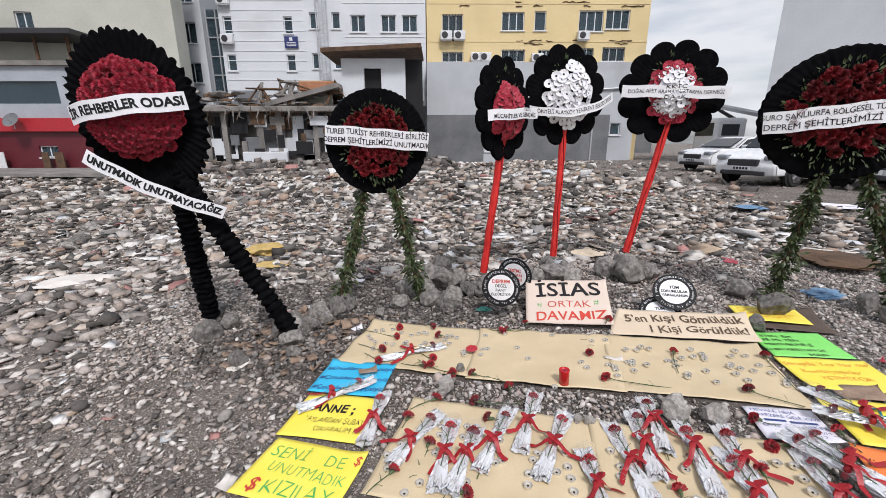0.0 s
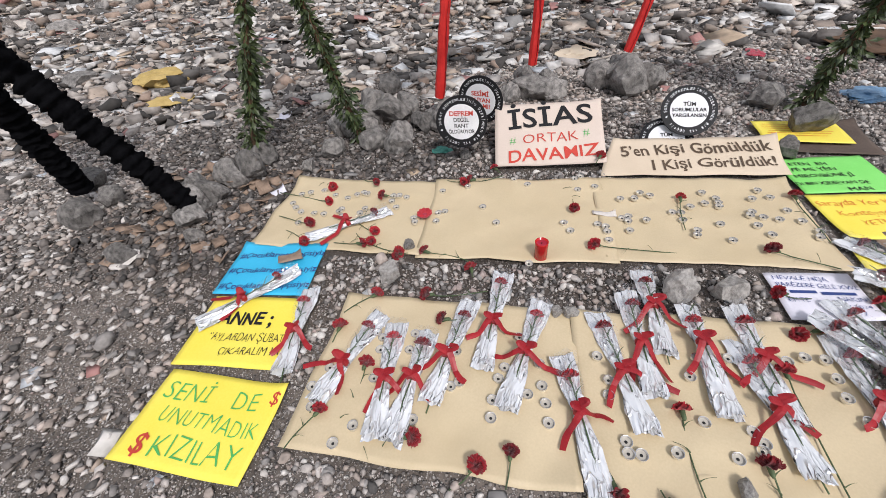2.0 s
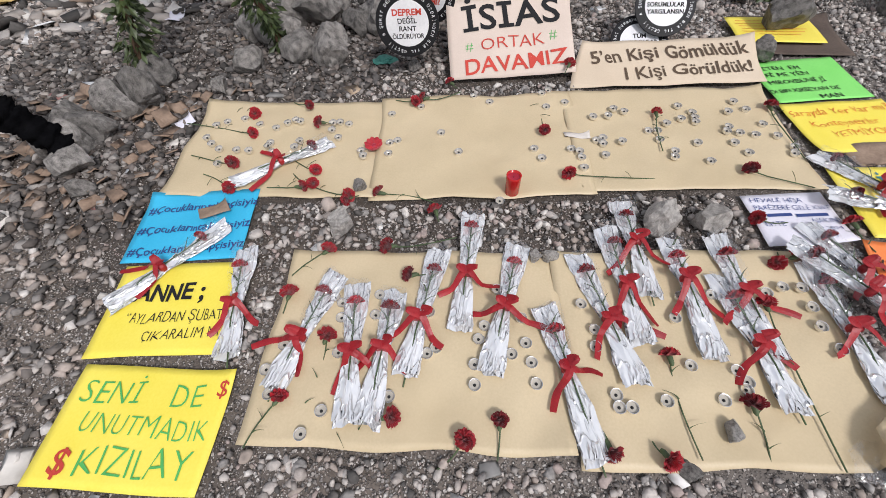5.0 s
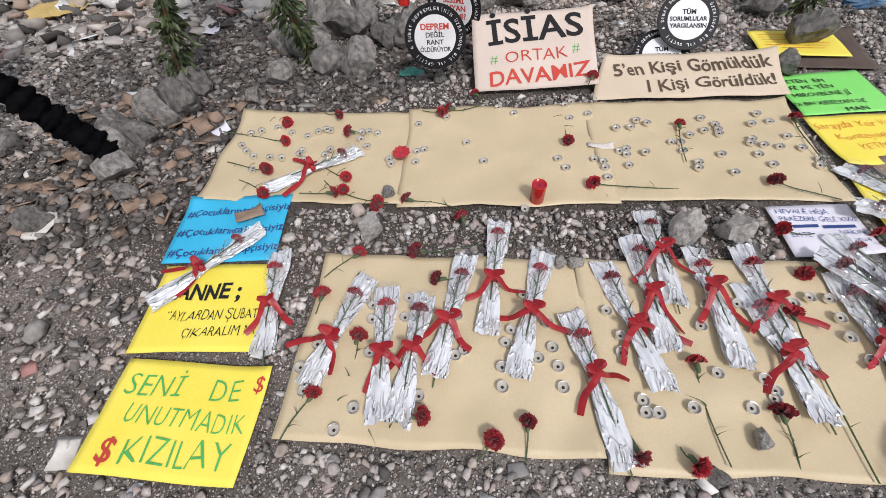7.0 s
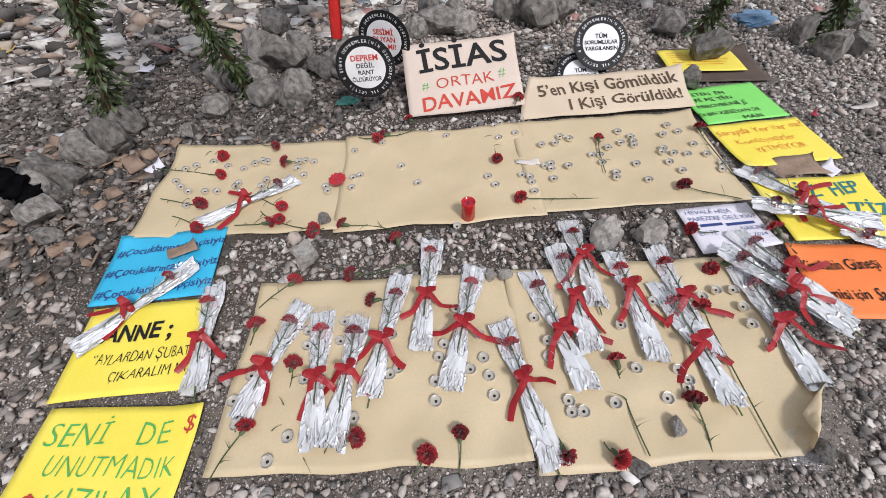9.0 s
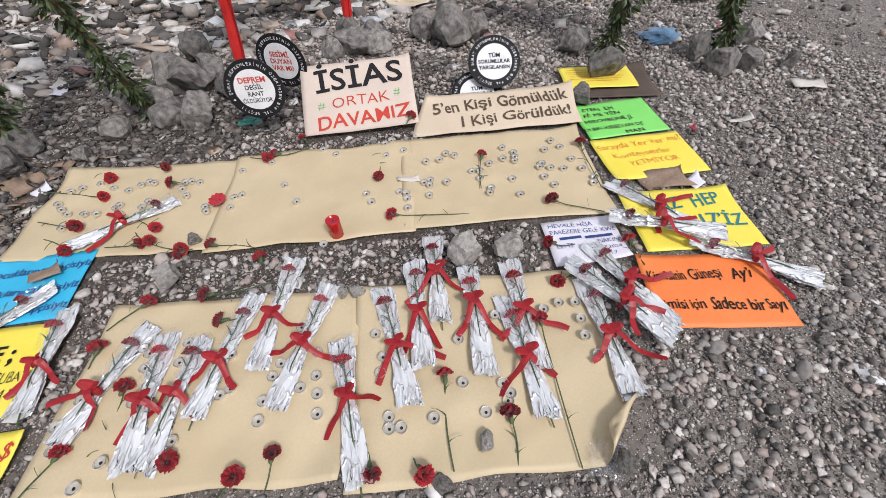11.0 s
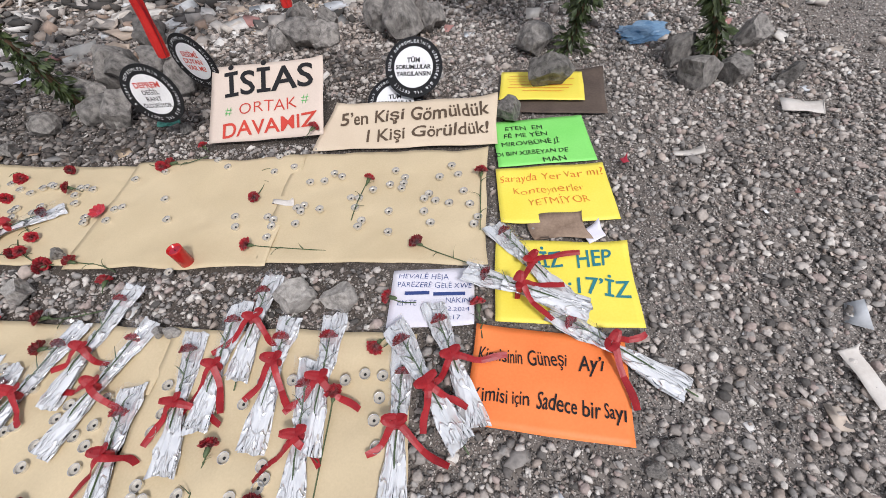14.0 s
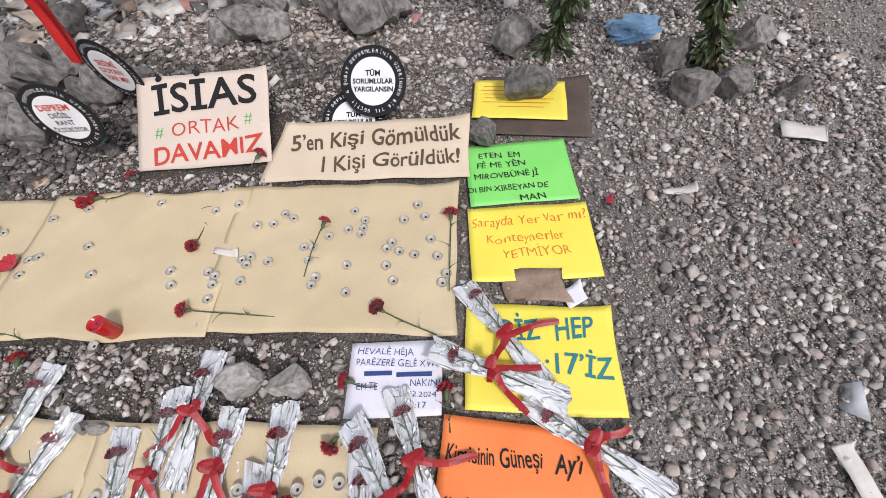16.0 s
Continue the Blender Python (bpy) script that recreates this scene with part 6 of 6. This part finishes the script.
# ---- wreaths ----
def disc_board(rx, rz, lobes=0, deep=0.05, seed=1, edge=0.0):
    """A black board standing across y: an oval, scalloped or ruffled outline with a pleated face."""
    rng, bm, seg = random.Random(seed), bmesh.new(), 240
    rings = []
    for q, y in ((0.05, -deep * 0.35), (0.5, -deep * 0.4), (0.85, -deep * 0.5), (0.97, -deep * 0.45), (1.0, 0.0), (0.97, deep * 0.45), (0.05, deep * 0.45)):
        row = []
        for j in range(seg):
            a = 2 * math.pi * j / seg
            k = 1.0
            if lobes:
                k *= 0.86 + 0.14 * abs(math.sin(a * lobes / 2)) ** 0.6
            if edge and q > 0.8:
                k *= 1 + edge * math.sin(a * 48 + 2 * math.sin(a * 5)) + rng.uniform(-edge, edge) * 0.5
            pleat = deep * (0.03 if lobes or not edge > 0.02 else 0.06) * math.sin(a * 60) * (q if 0.1 < q < 1 else 0)
            row.append(bm.verts.new((rx * q * k * math.cos(a), y + pleat, rz * q * k * math.sin(a))))
        rings.append(row)
    for p, q in zip(rings, rings[1:]):
        for j in range(seg):
            bm.faces.new((p[j], p[(j + 1) % seg], q[(j + 1) % seg], q[j]))
    bm.faces.new(rings[0])
    bm.faces.new(rings[-1][::-1])
    return bm


WHITE_D = [mesh_of("flower", daisy(i), petal_white) for i in range(3)]
RED_D = [mesh_of("flower", daisy(10 + i, 11, 0.05, 0.3), petal_bright) for i in range(3)]
ROSE = [frill(70 + i, 0.043, 6, 26) for i in range(3)]
for m_ in ROSE:
    m_.materials.clear()
    m_.materials.append(petal_deep)
DOME = [frill(90 + i, 0.042, 5, 18) for i in range(3)]
for m_ in DOME:
    m_.materials.clear()
    m_.materials.append(petal_bright)
CENTRE = mesh_of("flower_centre", lathe(bmesh.new(), [(0.009, 0.002), (0.01, -0.006), (0.004, -0.011)], 10, (0, 0, 0), Matrix.Rotation(radians(-90), 4, "X")), wick_dark)


def blossom_field(parent, meshes, rx, rz, z0, dome, count, y0, centres, seed, hole=None):
    """Flowers packed over an oval dome."""
    rng, done, tries = random.Random(seed), [], 0
    gap = 1.62 * math.sqrt(rx * rz / count)
    while len(done) < count and tries < 6000:
        tries += 1
        a, q = rng.uniform(0, 2 * math.pi), math.sqrt(rng.random())
        x, z = rx * q * math.cos(a), rz * q * math.sin(a)
        if any((x - p) ** 2 + (z - w) ** 2 < (gap * 0.72) ** 2 for p, w in done):
            continue
        done.append((x, z))
        f = part("flower", meshes[len(done) % len(meshes)], None, parent)
        f.rotation_mode = "YXZ"
        f.location = (x, y0 - dome * math.sqrt(max(0, 1 - q * q)), z0 + z)
        f.rotation_euler = (radians(-38 * z / rz * (dome / 0.1) ** 0.5 + rng.uniform(-12, 12)), rng.uniform(0, 6), radians(38 * x / rx * (dome / 0.1) ** 0.5 + rng.uniform(-12, 12)))
        if meshes is DOME:
            f.rotation_euler = (radians(180 - 45 * z / rz), rng.uniform(0, 6), radians(45 * x / rx))
        if meshes is ROSE:
            f.rotation_euler = (radians(180 + rng.uniform(-25, 25)), rng.uniform(0, 6), radians(rng.uniform(-25, 25)))
        if centres:
            part("flower_centre", CENTRE, None, f)
    bm = lathe(bmesh.new(), [(0.05, 0), (0.6, -0.35), (0.97, -0.02), (1.0, 0.1)][::-1], 32, (0, 0, 0), Matrix.Rotation(radians(-90), 4, "X"))
    for v in bm.verts:
        v.co = Vector((v.co.x * rx * 0.94, y0 + min(0.0, -abs(v.co.y)) * 0 - dome * 0.86 * math.sqrt(max(0, 1 - min(1, (v.co.x ** 2 + v.co.z ** 2)))), z0 + v.co.z * rz * 0.94))
    return bm


def greens(parent, rx, rz, z0, y0, count, seed, inner=0.55):
    """Sprigs of leaves round the flowers."""
    rng, bm = random.Random(seed), bmesh.new()
    for _ in range(count):
        a, q = rng.uniform(0, 2 * math.pi), rng.uniform(inner, 1.0)
        p = Vector((rx * q * math.cos(a), y0 - rng.uniform(0, 0.05), z0 + rz * q * math.sin(a)))
        d = Vector((math.cos(a) + rng.uniform(-0.7, 0.7), rng.uniform(-0.6, 0.1), math.sin(a) + rng.uniform(-0.7, 0.7))).normalized()
        one_leaf(bm, p, d, rng.uniform(0.02, 0.05), rng)
    tagged(part("greenery", bm, leaf_green, parent, "green fern sprigs"), kind="stuff")


def one_leaf(bm, p, d, size, rng):
    s = d.cross(Vector((rng.uniform(-1, 1), rng.uniform(-1, 1), rng.uniform(-1, 1)))).normalized() * size * 0.22
    n = s.cross(d).normalized() * size * 0.06
    v = [bm.verts.new(q) for q in (p, p + d * size * 0.5 + s, p + d * size, p + d * size * 0.5 - s, p + d * size * 0.5 + n)]
    for a, b in ((0, 1), (1, 2), (2, 3), (3, 0)):
        bm.faces.new((v[a], v[b], v[4]))


def leafy_leg(parent, p, q, seed, count=850, spread=0.085):
    rng, p, q = random.Random(seed), Vector(p), Vector(q)
    leg = part("leg", tube(bmesh.new(), [p, (p + q) / 2, q], 0.02, 7), rust_brown, parent)
    bm = bmesh.new()
    for _ in range(count):
        t = rng.random()
        c = p.lerp(q, t)
        d = Vector((rng.gauss(0, 1), rng.gauss(0, 1), rng.gauss(-0.5, 0.7))).normalized()
        wide = spread * (0.6 + 0.6 * t) * (0.7 + 0.5 * math.sin(t * 17 + seed))
        one_leaf(bm, c + d * rng.uniform(0, wide) * Vector((1, 1, 0.5)), (d + Vector((0, 0, -0.4))).normalized(), rng.uniform(0.035, 0.075), rng)
    tagged(part("leaves", bm, leaf_green, leg, "thin green leaves tied round the leg"), kind="stuff")


def ruffled_leg(parent, p, q, seed):
    """A leg wound in gathered black cloth, with a frayed, wavy outline."""
    rng, p, q = random.Random(seed), Vector(p), Vector(q)
    n = 170
    pts = [p.lerp(q, i / n) for i in range(n + 1)]
    bm = tube(bmesh.new(), pts, [0.052 + 0.018 * abs(math.sin(i * 0.47 + seed)) + rng.uniform(-0.006, 0.006) for i in range(n + 1)], 22)
    axis = (q - p).normalized()
    for v in bm.verts:
        out = v.co - p - axis * (v.co - p).dot(axis)
        if out.length > 1e-5:
            v.co += out.normalized() * (0.016 * noise.noise(v.co * 22 + Vector((seed, 0, 0))) + rng.uniform(-0.007, 0.007))
    part("leg", bm, black_cloth, parent, "ruffled black cloth leg", smooth=True)


def banner(parent, lines, x, y, z, w, h, turn, bow=0.06, sag=0.0):
    """A white sash across a wreath, bulging towards the viewer, with its lettering."""
    bm, n, rows = bmesh.new(), 28, []
    c, s = math.cos(radians(turn)), math.sin(radians(turn))

    def at(a, b, out=0.0):
        yy = y - bow * (1 - (2 * a / w) ** 2) - out
        b2 = b - sag * (1 - (2 * a / w) ** 2) + 0.004 * math.sin(a * 22)
        return (x + a * c - b2 * s, yy, z + a * s + b2 * c)
    for i in range(n + 1):
        a = w * (i / n - 0.5)
        rows.append([bm.verts.new(at(a, b, o)) for b, o in ((-h / 2, 0), (h / 2, 0), (h / 2, -0.002), (-h / 2, -0.002))])
    for p, q in zip(rows, rows[1:]):
        for j in range(4):
            bm.faces.new((p[j], p[(j + 1) % 4], q[(j + 1) % 4], q[j]))
    bm.faces.new(rows[0])
    bm.faces.new(rows[-1][::-1])
    ob = part("sash", bm, banner_white, parent, "white sash with dark lettering")
    verts, faces = [], []
    for text, dx, dz, size, width, thin in lines:
        vs, fs = glyphs(text, size, "CENTER", thin, width)
        n0 = len(verts)
        verts += [at(a + dx, b + dz, 0.0025) for a, b in vs]
        faces += [tuple(k + n0 for k in f) for f in fs]
    me = bpy.data.meshes.new("lettering")
    me.from_pydata(verts, [], faces)
    me.materials.append(ink_black)
    part("lettering", me, None, ob)


def wreath(x, y, z, turn, label):
    return thing("funeral_wreath", lot(x, y, 0, 0, 0, FACING + turn), label, "wreath", "funeral wreaths")


def dome_under(parent, bm, material):
    part("flower_bed", bm, material, parent)


def local(w, p):
    return w.matrix_basis.inverted() @ (SLOPE @ Vector(p))


w = wreath(-2.675, 2.115, 0, 12, "large ruffled black wreath with a red flower dome and two sashes")
board = part("board", disc_board(0.385, 0.53, 0, 0.09, 1, 0.034), black_cloth, w)
board.location.z, board.rotation_euler = 1.72, (0, radians(-13), 0)
dome_under(w, blossom_field(w, DOME, 0.262, 0.29, 1.745, 0.16, 150, -0.05, False, 2), petal_bright)
banner(w, [("İR REHBERLER ODASI", 0.0, 0.0, 0.076, 0.9, -0.003)], 0.0, -0.14, 1.745, 0.68, 0.115, 6, 0.16)
banner(w, [("UNUTMADIK UNUTMAYACAĞIZ", 0.0, 0.0, 0.062, 0.9, -0.003)], 0.085, -0.2, 1.25, 0.86, 0.09, -30, 0.02, 0.03)
ruffled_leg(w, local(w, (-2.6, 2.2, 1.32)), local(w, (-2.77, 2.4, 0.12)), 1)
ruffled_leg(w, local(w, (-2.55, 2.2, 1.32)), local(w, (-1.92, 2.36, 0.06)), 2)

w = wreath(-1.46, 3.17, 0, 6, "round black wreath with red roses, ferns and a lettered sash")
part("board", disc_board(0.425, 0.43, 0, 0.07, 3, 0.006), black_cloth, w).location.z = 1.47
blossom_field(w, ROSE, 0.25, 0.27, 1.46, 0.03, 52, -0.07, False, 4).free()
greens(w, 0.29, 0.33, 1.46, -0.06, 330, 5)
banner(w, [("TUREB TURİST REHBERLERİ BİRLİĞİ", 0.0, 0.032, 0.058, 0.86, -0.0008), ("DEPREM ŞEHİTLERİMİZİ UNUTMADIK", 0.0, -0.035, 0.058, 0.86, -0.0008)], 0.01, -0.09, 1.5, 0.84, 0.15, -7, 0.06)
leafy_leg(w, local(w, (-1.6, 3.15, 1.1)), local(w, (-1.9, 2.98, 0.02)), 1)
leafy_leg(w, local(w, (-1.35, 3.2, 1.1)), local(w, (-1.2, 3.3, 0.02)), 2)


def pole_wreath(cx, cy, cz, turn, rx, rz, foot, label, flowers, lines, sash):
    w = wreath(cx, cy, 0, turn, label)
    part("board", disc_board(rx, rz, 12, 0.05, 7), black_cloth, w).location.z = cz
    for meshes, ax, az, dome, count, centres, z in flowers:
        b = blossom_field(w, meshes, ax, az, cz + z, dome, count, -0.04, centres, int(cx * 100) + count)
        dome_under(w, b, petal_bright if meshes is RED_D else black_cloth)
    greens(w, rx * 0.45, rz * 0.62, cz + 0.06, -0.03, 60, 9, 0.8)
    banner(w, lines, *sash)
    p, q = local(w, foot), Vector((0, 0.0, cz - rz * 0.55))
    bm = tube(bmesh.new(), [p + (q - p) * i / 12 for i in range(13)], [0.034 + 0.003 * math.sin(i * 2.1) for i in range(13)], 8)
    part("pole", bm, red_cloth, w, "pole wrapped in bright red cloth")
    bm = strip(bmesh.new(), [p + (q - p) * i / 12 + Vector((0.012 * math.sin(i), -0.037, 0)) for i in range(13)], 0.016)
    part("pole_ribbon", bm, ribbon_red, w)


pole_wreath(-0.46, 3.56, 1.69, 36, 0.31, 0.43, (-0.652, 3.55, 0.24), "scalloped black wreath with red gerberas on a red pole",
            [(RED_D, 0.16, 0.2, 0.1, 34, True, -0.02)], [("MÜCAHİTLER VE GENÇ MÜC", 0, -0.014, 0.046, 0.8, -0.0008), ("KKTC", 0.12, 0.026, 0.03, 1.2, 0)], (0.0, -0.13, 1.64, 0.58, 0.085, 2, 0.05))
pole_wreath(0.03, 4.12, 1.81, 10, 0.40, 0.45, (-0.04, 4.1, 0.27), "scalloped black wreath with white daisies on a red pole",
            [(WHITE_D, 0.21, 0.27, 0.09, 62, True, 0.0)], [("GÖNYELİ ALAYKÖY YENİKENT BELEDİYESİ", 0, 0, 0.052, 0.75, 0)], (0.04, -0.06, 1.74, 0.82, 0.075, 6, 0.1, 0.08))
pole_wreath(0.97, 4.45, 1.79, -14, 0.47, 0.46, (0.67, 4.35, 0.27), "scalloped black wreath with white daisies on a leaning red pole",
            [(RED_D, 0.2, 0.26, 0.05, 40, True, 0.0), (WHITE_D, 0.16, 0.21, 0.1, 38, True, 0.0)],
            [("DOĞAL AFET ARAMA KURTARMA DERNEĞİ", 0, 0.0, 0.047, 0.86, 0), ("KKTC", 0, 0.042, 0.045, 1.5, 0), ("DAAK", 0, -0.045, 0.045, 1.5, 0)], (0.0, -0.12, 1.79, 0.9, 0.105, -5, 0.03))

w = wreath(1.97, 3.78, 0, -20, "large round black wreath with dark red roses and a lettered sash")
part("board", disc_board(0.52, 0.47, 0, 0.08, 9, 0.008), black_cloth, w).location.z = 1.5
blossom_field(w, ROSE, 0.36, 0.3, 1.52, 0.03, 66, -0.08, False, 14).free()
greens(w, 0.42, 0.37, 1.5, -0.07, 420, 15, 0.5)
banner(w, [("ŞURO ŞANLIURFA BÖLGESEL TURİST REHBERLERİ", 0.0, 0.034, 0.055, 0.85, 0), ("DEPREM ŞEHİTLERİMİZİ UNUTMADIK", 0.0, -0.036, 0.06, 0.98, 0)], 0.0, -0.1, 1.5, 1.02, 0.155, 4, 0.06)
leafy_leg(w, local(w, (1.9, 3.76, 1.1)), local(w, (1.79, 3.93, 0.02)), 3, 1000, 0.1)
leafy_leg(w, local(w, (2.2, 3.82, 1.1)), local(w, (2.57, 3.76, 0.02)), 4, 1000, 0.1)


# ---- debris ----
def crushed(name, m, size, material, label, category, seed, flat=0.3, detail=3):
    """A crumpled soft scrap."""
    bm, off = bmesh.new(), Vector((seed * 3.1, seed * 1.7, 0))
    bmesh.ops.create_icosphere(bm, subdivisions=detail, radius=0.5)
    for v in bm.verts:
        v.co *= 1 + 0.55 * noise.fractal(v.co * 2.6 + off, 1, 2, 3)
        v.co.z = max(-0.02, v.co.z * flat + flat * 0.4)
        v.co = Vector((v.co.x * size, v.co.y * size * 0.75, v.co.z * size))
    return solo(name, bm, material, m, label, category)


def torn(x, y, w, h, material, label, seed, turn=0, name="paper_scrap"):
    me, _ = sheet("scrap", w, h, material, seed, 0.012, 0.012, ((1, 1, 0.03, w * 0.5),), w * 0.13, 0.002, max(0.012, w / 12))
    return solo(name, me, material, lot(x, y, 0.006, 0, 0, turn), label, "scrap")


crushed("plastic_bag", lot(*(2.232, 4.111), -0.01), 0.2, plastic_blue, "crumpled blue plastic bag in the gravel", "plastic bag", 1)
crushed("plastic_bag", lot(*(2.267, 4.144), -0.01, 0, 0, 40), 0.32, plastic_blue, "thin blue plastic sheet scrap on the gravel", "plastic bag", 2, 0.12)
torn(*(2.867, 3.29), 0.17, 0.085, scrap_white, "torn pale paper scrap on the gravel", 51, -8)
torn(*(2.545, 1.955), 0.055, 0.18, scrap_white, "torn pale paper strip on the gravel", 52, 14)
torn(*(-2.089, 3.717), 0.13, 0.12, card_white, "small white paper card lying on the rubble", 53, -10)
torn(*(1.684, 2.484), 0.22, 0.13, dry_leaf, "torn brown cardboard scrap between the placards", 54, 10, "cardboard_scrap")
torn(*(1.808, 2.46), 0.08, 0.07, card_white, "white paper scrap beside a yellow placard", 55, 30)
torn(*(-2.159, 3.817), 0.1, 0.08, scrap_white, "pale paper scrap on the rubble", 56, 60)
crushed("wrapper", lot(*(1.058, 1.274), 0.0, 0, 0, 30), 0.13, film, "crumpled clear wrapper by the curled paper", "wrapper", 57, 0.25)
torn(-1.1, 2.05, 0.12, 0.065, dry_leaf, "torn brown leaf-like card scrap on the blue placard", 58, 20, "cardboard_scrap").location.z += 0.02
torn(*(0.418, 2.574), 0.11, 0.03, scrap_white, "crumpled strip of pale paper on the kraft sheet", 60, 5)
e1 = far(*(-2.46, 5.55))
foam = crushed("foam_block", e1 @ pose(0, 0, ground_at(*(-2.46, 5.55))), 0.5, foam_yellow, "broken yellow insulation foam lying on the rubble", "foam", 4, 0.35)
for px_u, px_d, s_, mt, lb, sd in ((*(1.86, 4.8), 0.45, kraft_box, "flattened brown cardboard on the rubble", 71), (*(3.24, 4.24), 0.2, petal_bright, "crumpled red cloth scrap on the rubble", 72),
                                   (*(5.56, 7.02), 0.5, plastic_blue, "blue plastic scrap on the far rubble", 73), (*(6.84, 6.71), 0.6, card_white, "white plastic sheet on the far rubble", 74),
                                   (*(4.26, 4.05), 0.8, rust_brown, "flat brown board on the rubble", 75), (*(-4.39, 4.62), 0.7, scrap_white, "broken pale plaster slab on the rubble", 76),
                                   (*(-2.15, 4.97), 0.4, foam_yellow, "flat yellow foam sheet on the rubble", 77), (*(-6.29, 7.74), 0.6, concrete, "flat broken concrete slab on the rubble", 78)):
    crushed("debris_piece", far(px_u, px_d, ground_at(px_u, px_d) + 0.02, sd * 31), s_, mt, lb, "debris", sd, 0.1)
net_green = surface("green_net", (0.03, 0.16, 0.13), (0.08, 0.3, 0.24), 0.7, 40, 160, 0.5)
crushed("net_scrap", lot(-0.58, 3.2, 0.0, 0, 0, 10), 0.12, net_green, "crumpled teal green net scrap among the stones", "net scrap", 81, 0.32)
slab = new("plaster_slab", mesh_of("plaster_slab", lump(91, 3, 0.3, 0.3), scrap_white))
slab.matrix_world = lot(-2.07, 1.93, -0.01, 4, -6, 60) @ Matrix.Diagonal((0.2, 0.13, 0.12, 1))
tagged(slab, "flat pale plaster slab lying on the soil", "plaster slab")
torn(-1.5, 2.62, 0.09, 0.06, card_white, "small white paper scrap beside the rocks", 83, 40)
torn(1.98, 2.9, 0.03, 0.035, petal_bright, "small red wrapper scrap on the gravel", 84, 15)
torn(2.27, 2.95, 0.13, 0.025, scrap_white, "thin pale splinter lying on the gravel", 85, 4, "splinter")
leaves = [tuple(lot(x, y).translation) for x, y in ((-1.82 + 0.34 * math.sin(i * 2.4) * (1 + (i % 7) / 7), 2.42 + 0.3 * math.cos(i * 1.7) * (1 + (i % 5) / 5)) for i in range(150)) if not on_paper(x, y, 0.03)]
scatter("dry_leaves", [(x, y, z + 0.008) for x, y, z in leaves], sizes(len(leaves), 0.03, 0.075, 1.5, 86), dry_leaf, "dry brown leaves blown among the rocks", "leaves", SHARD, (0.04, 0.1), 0.0, 87, 0.9, 0.5)
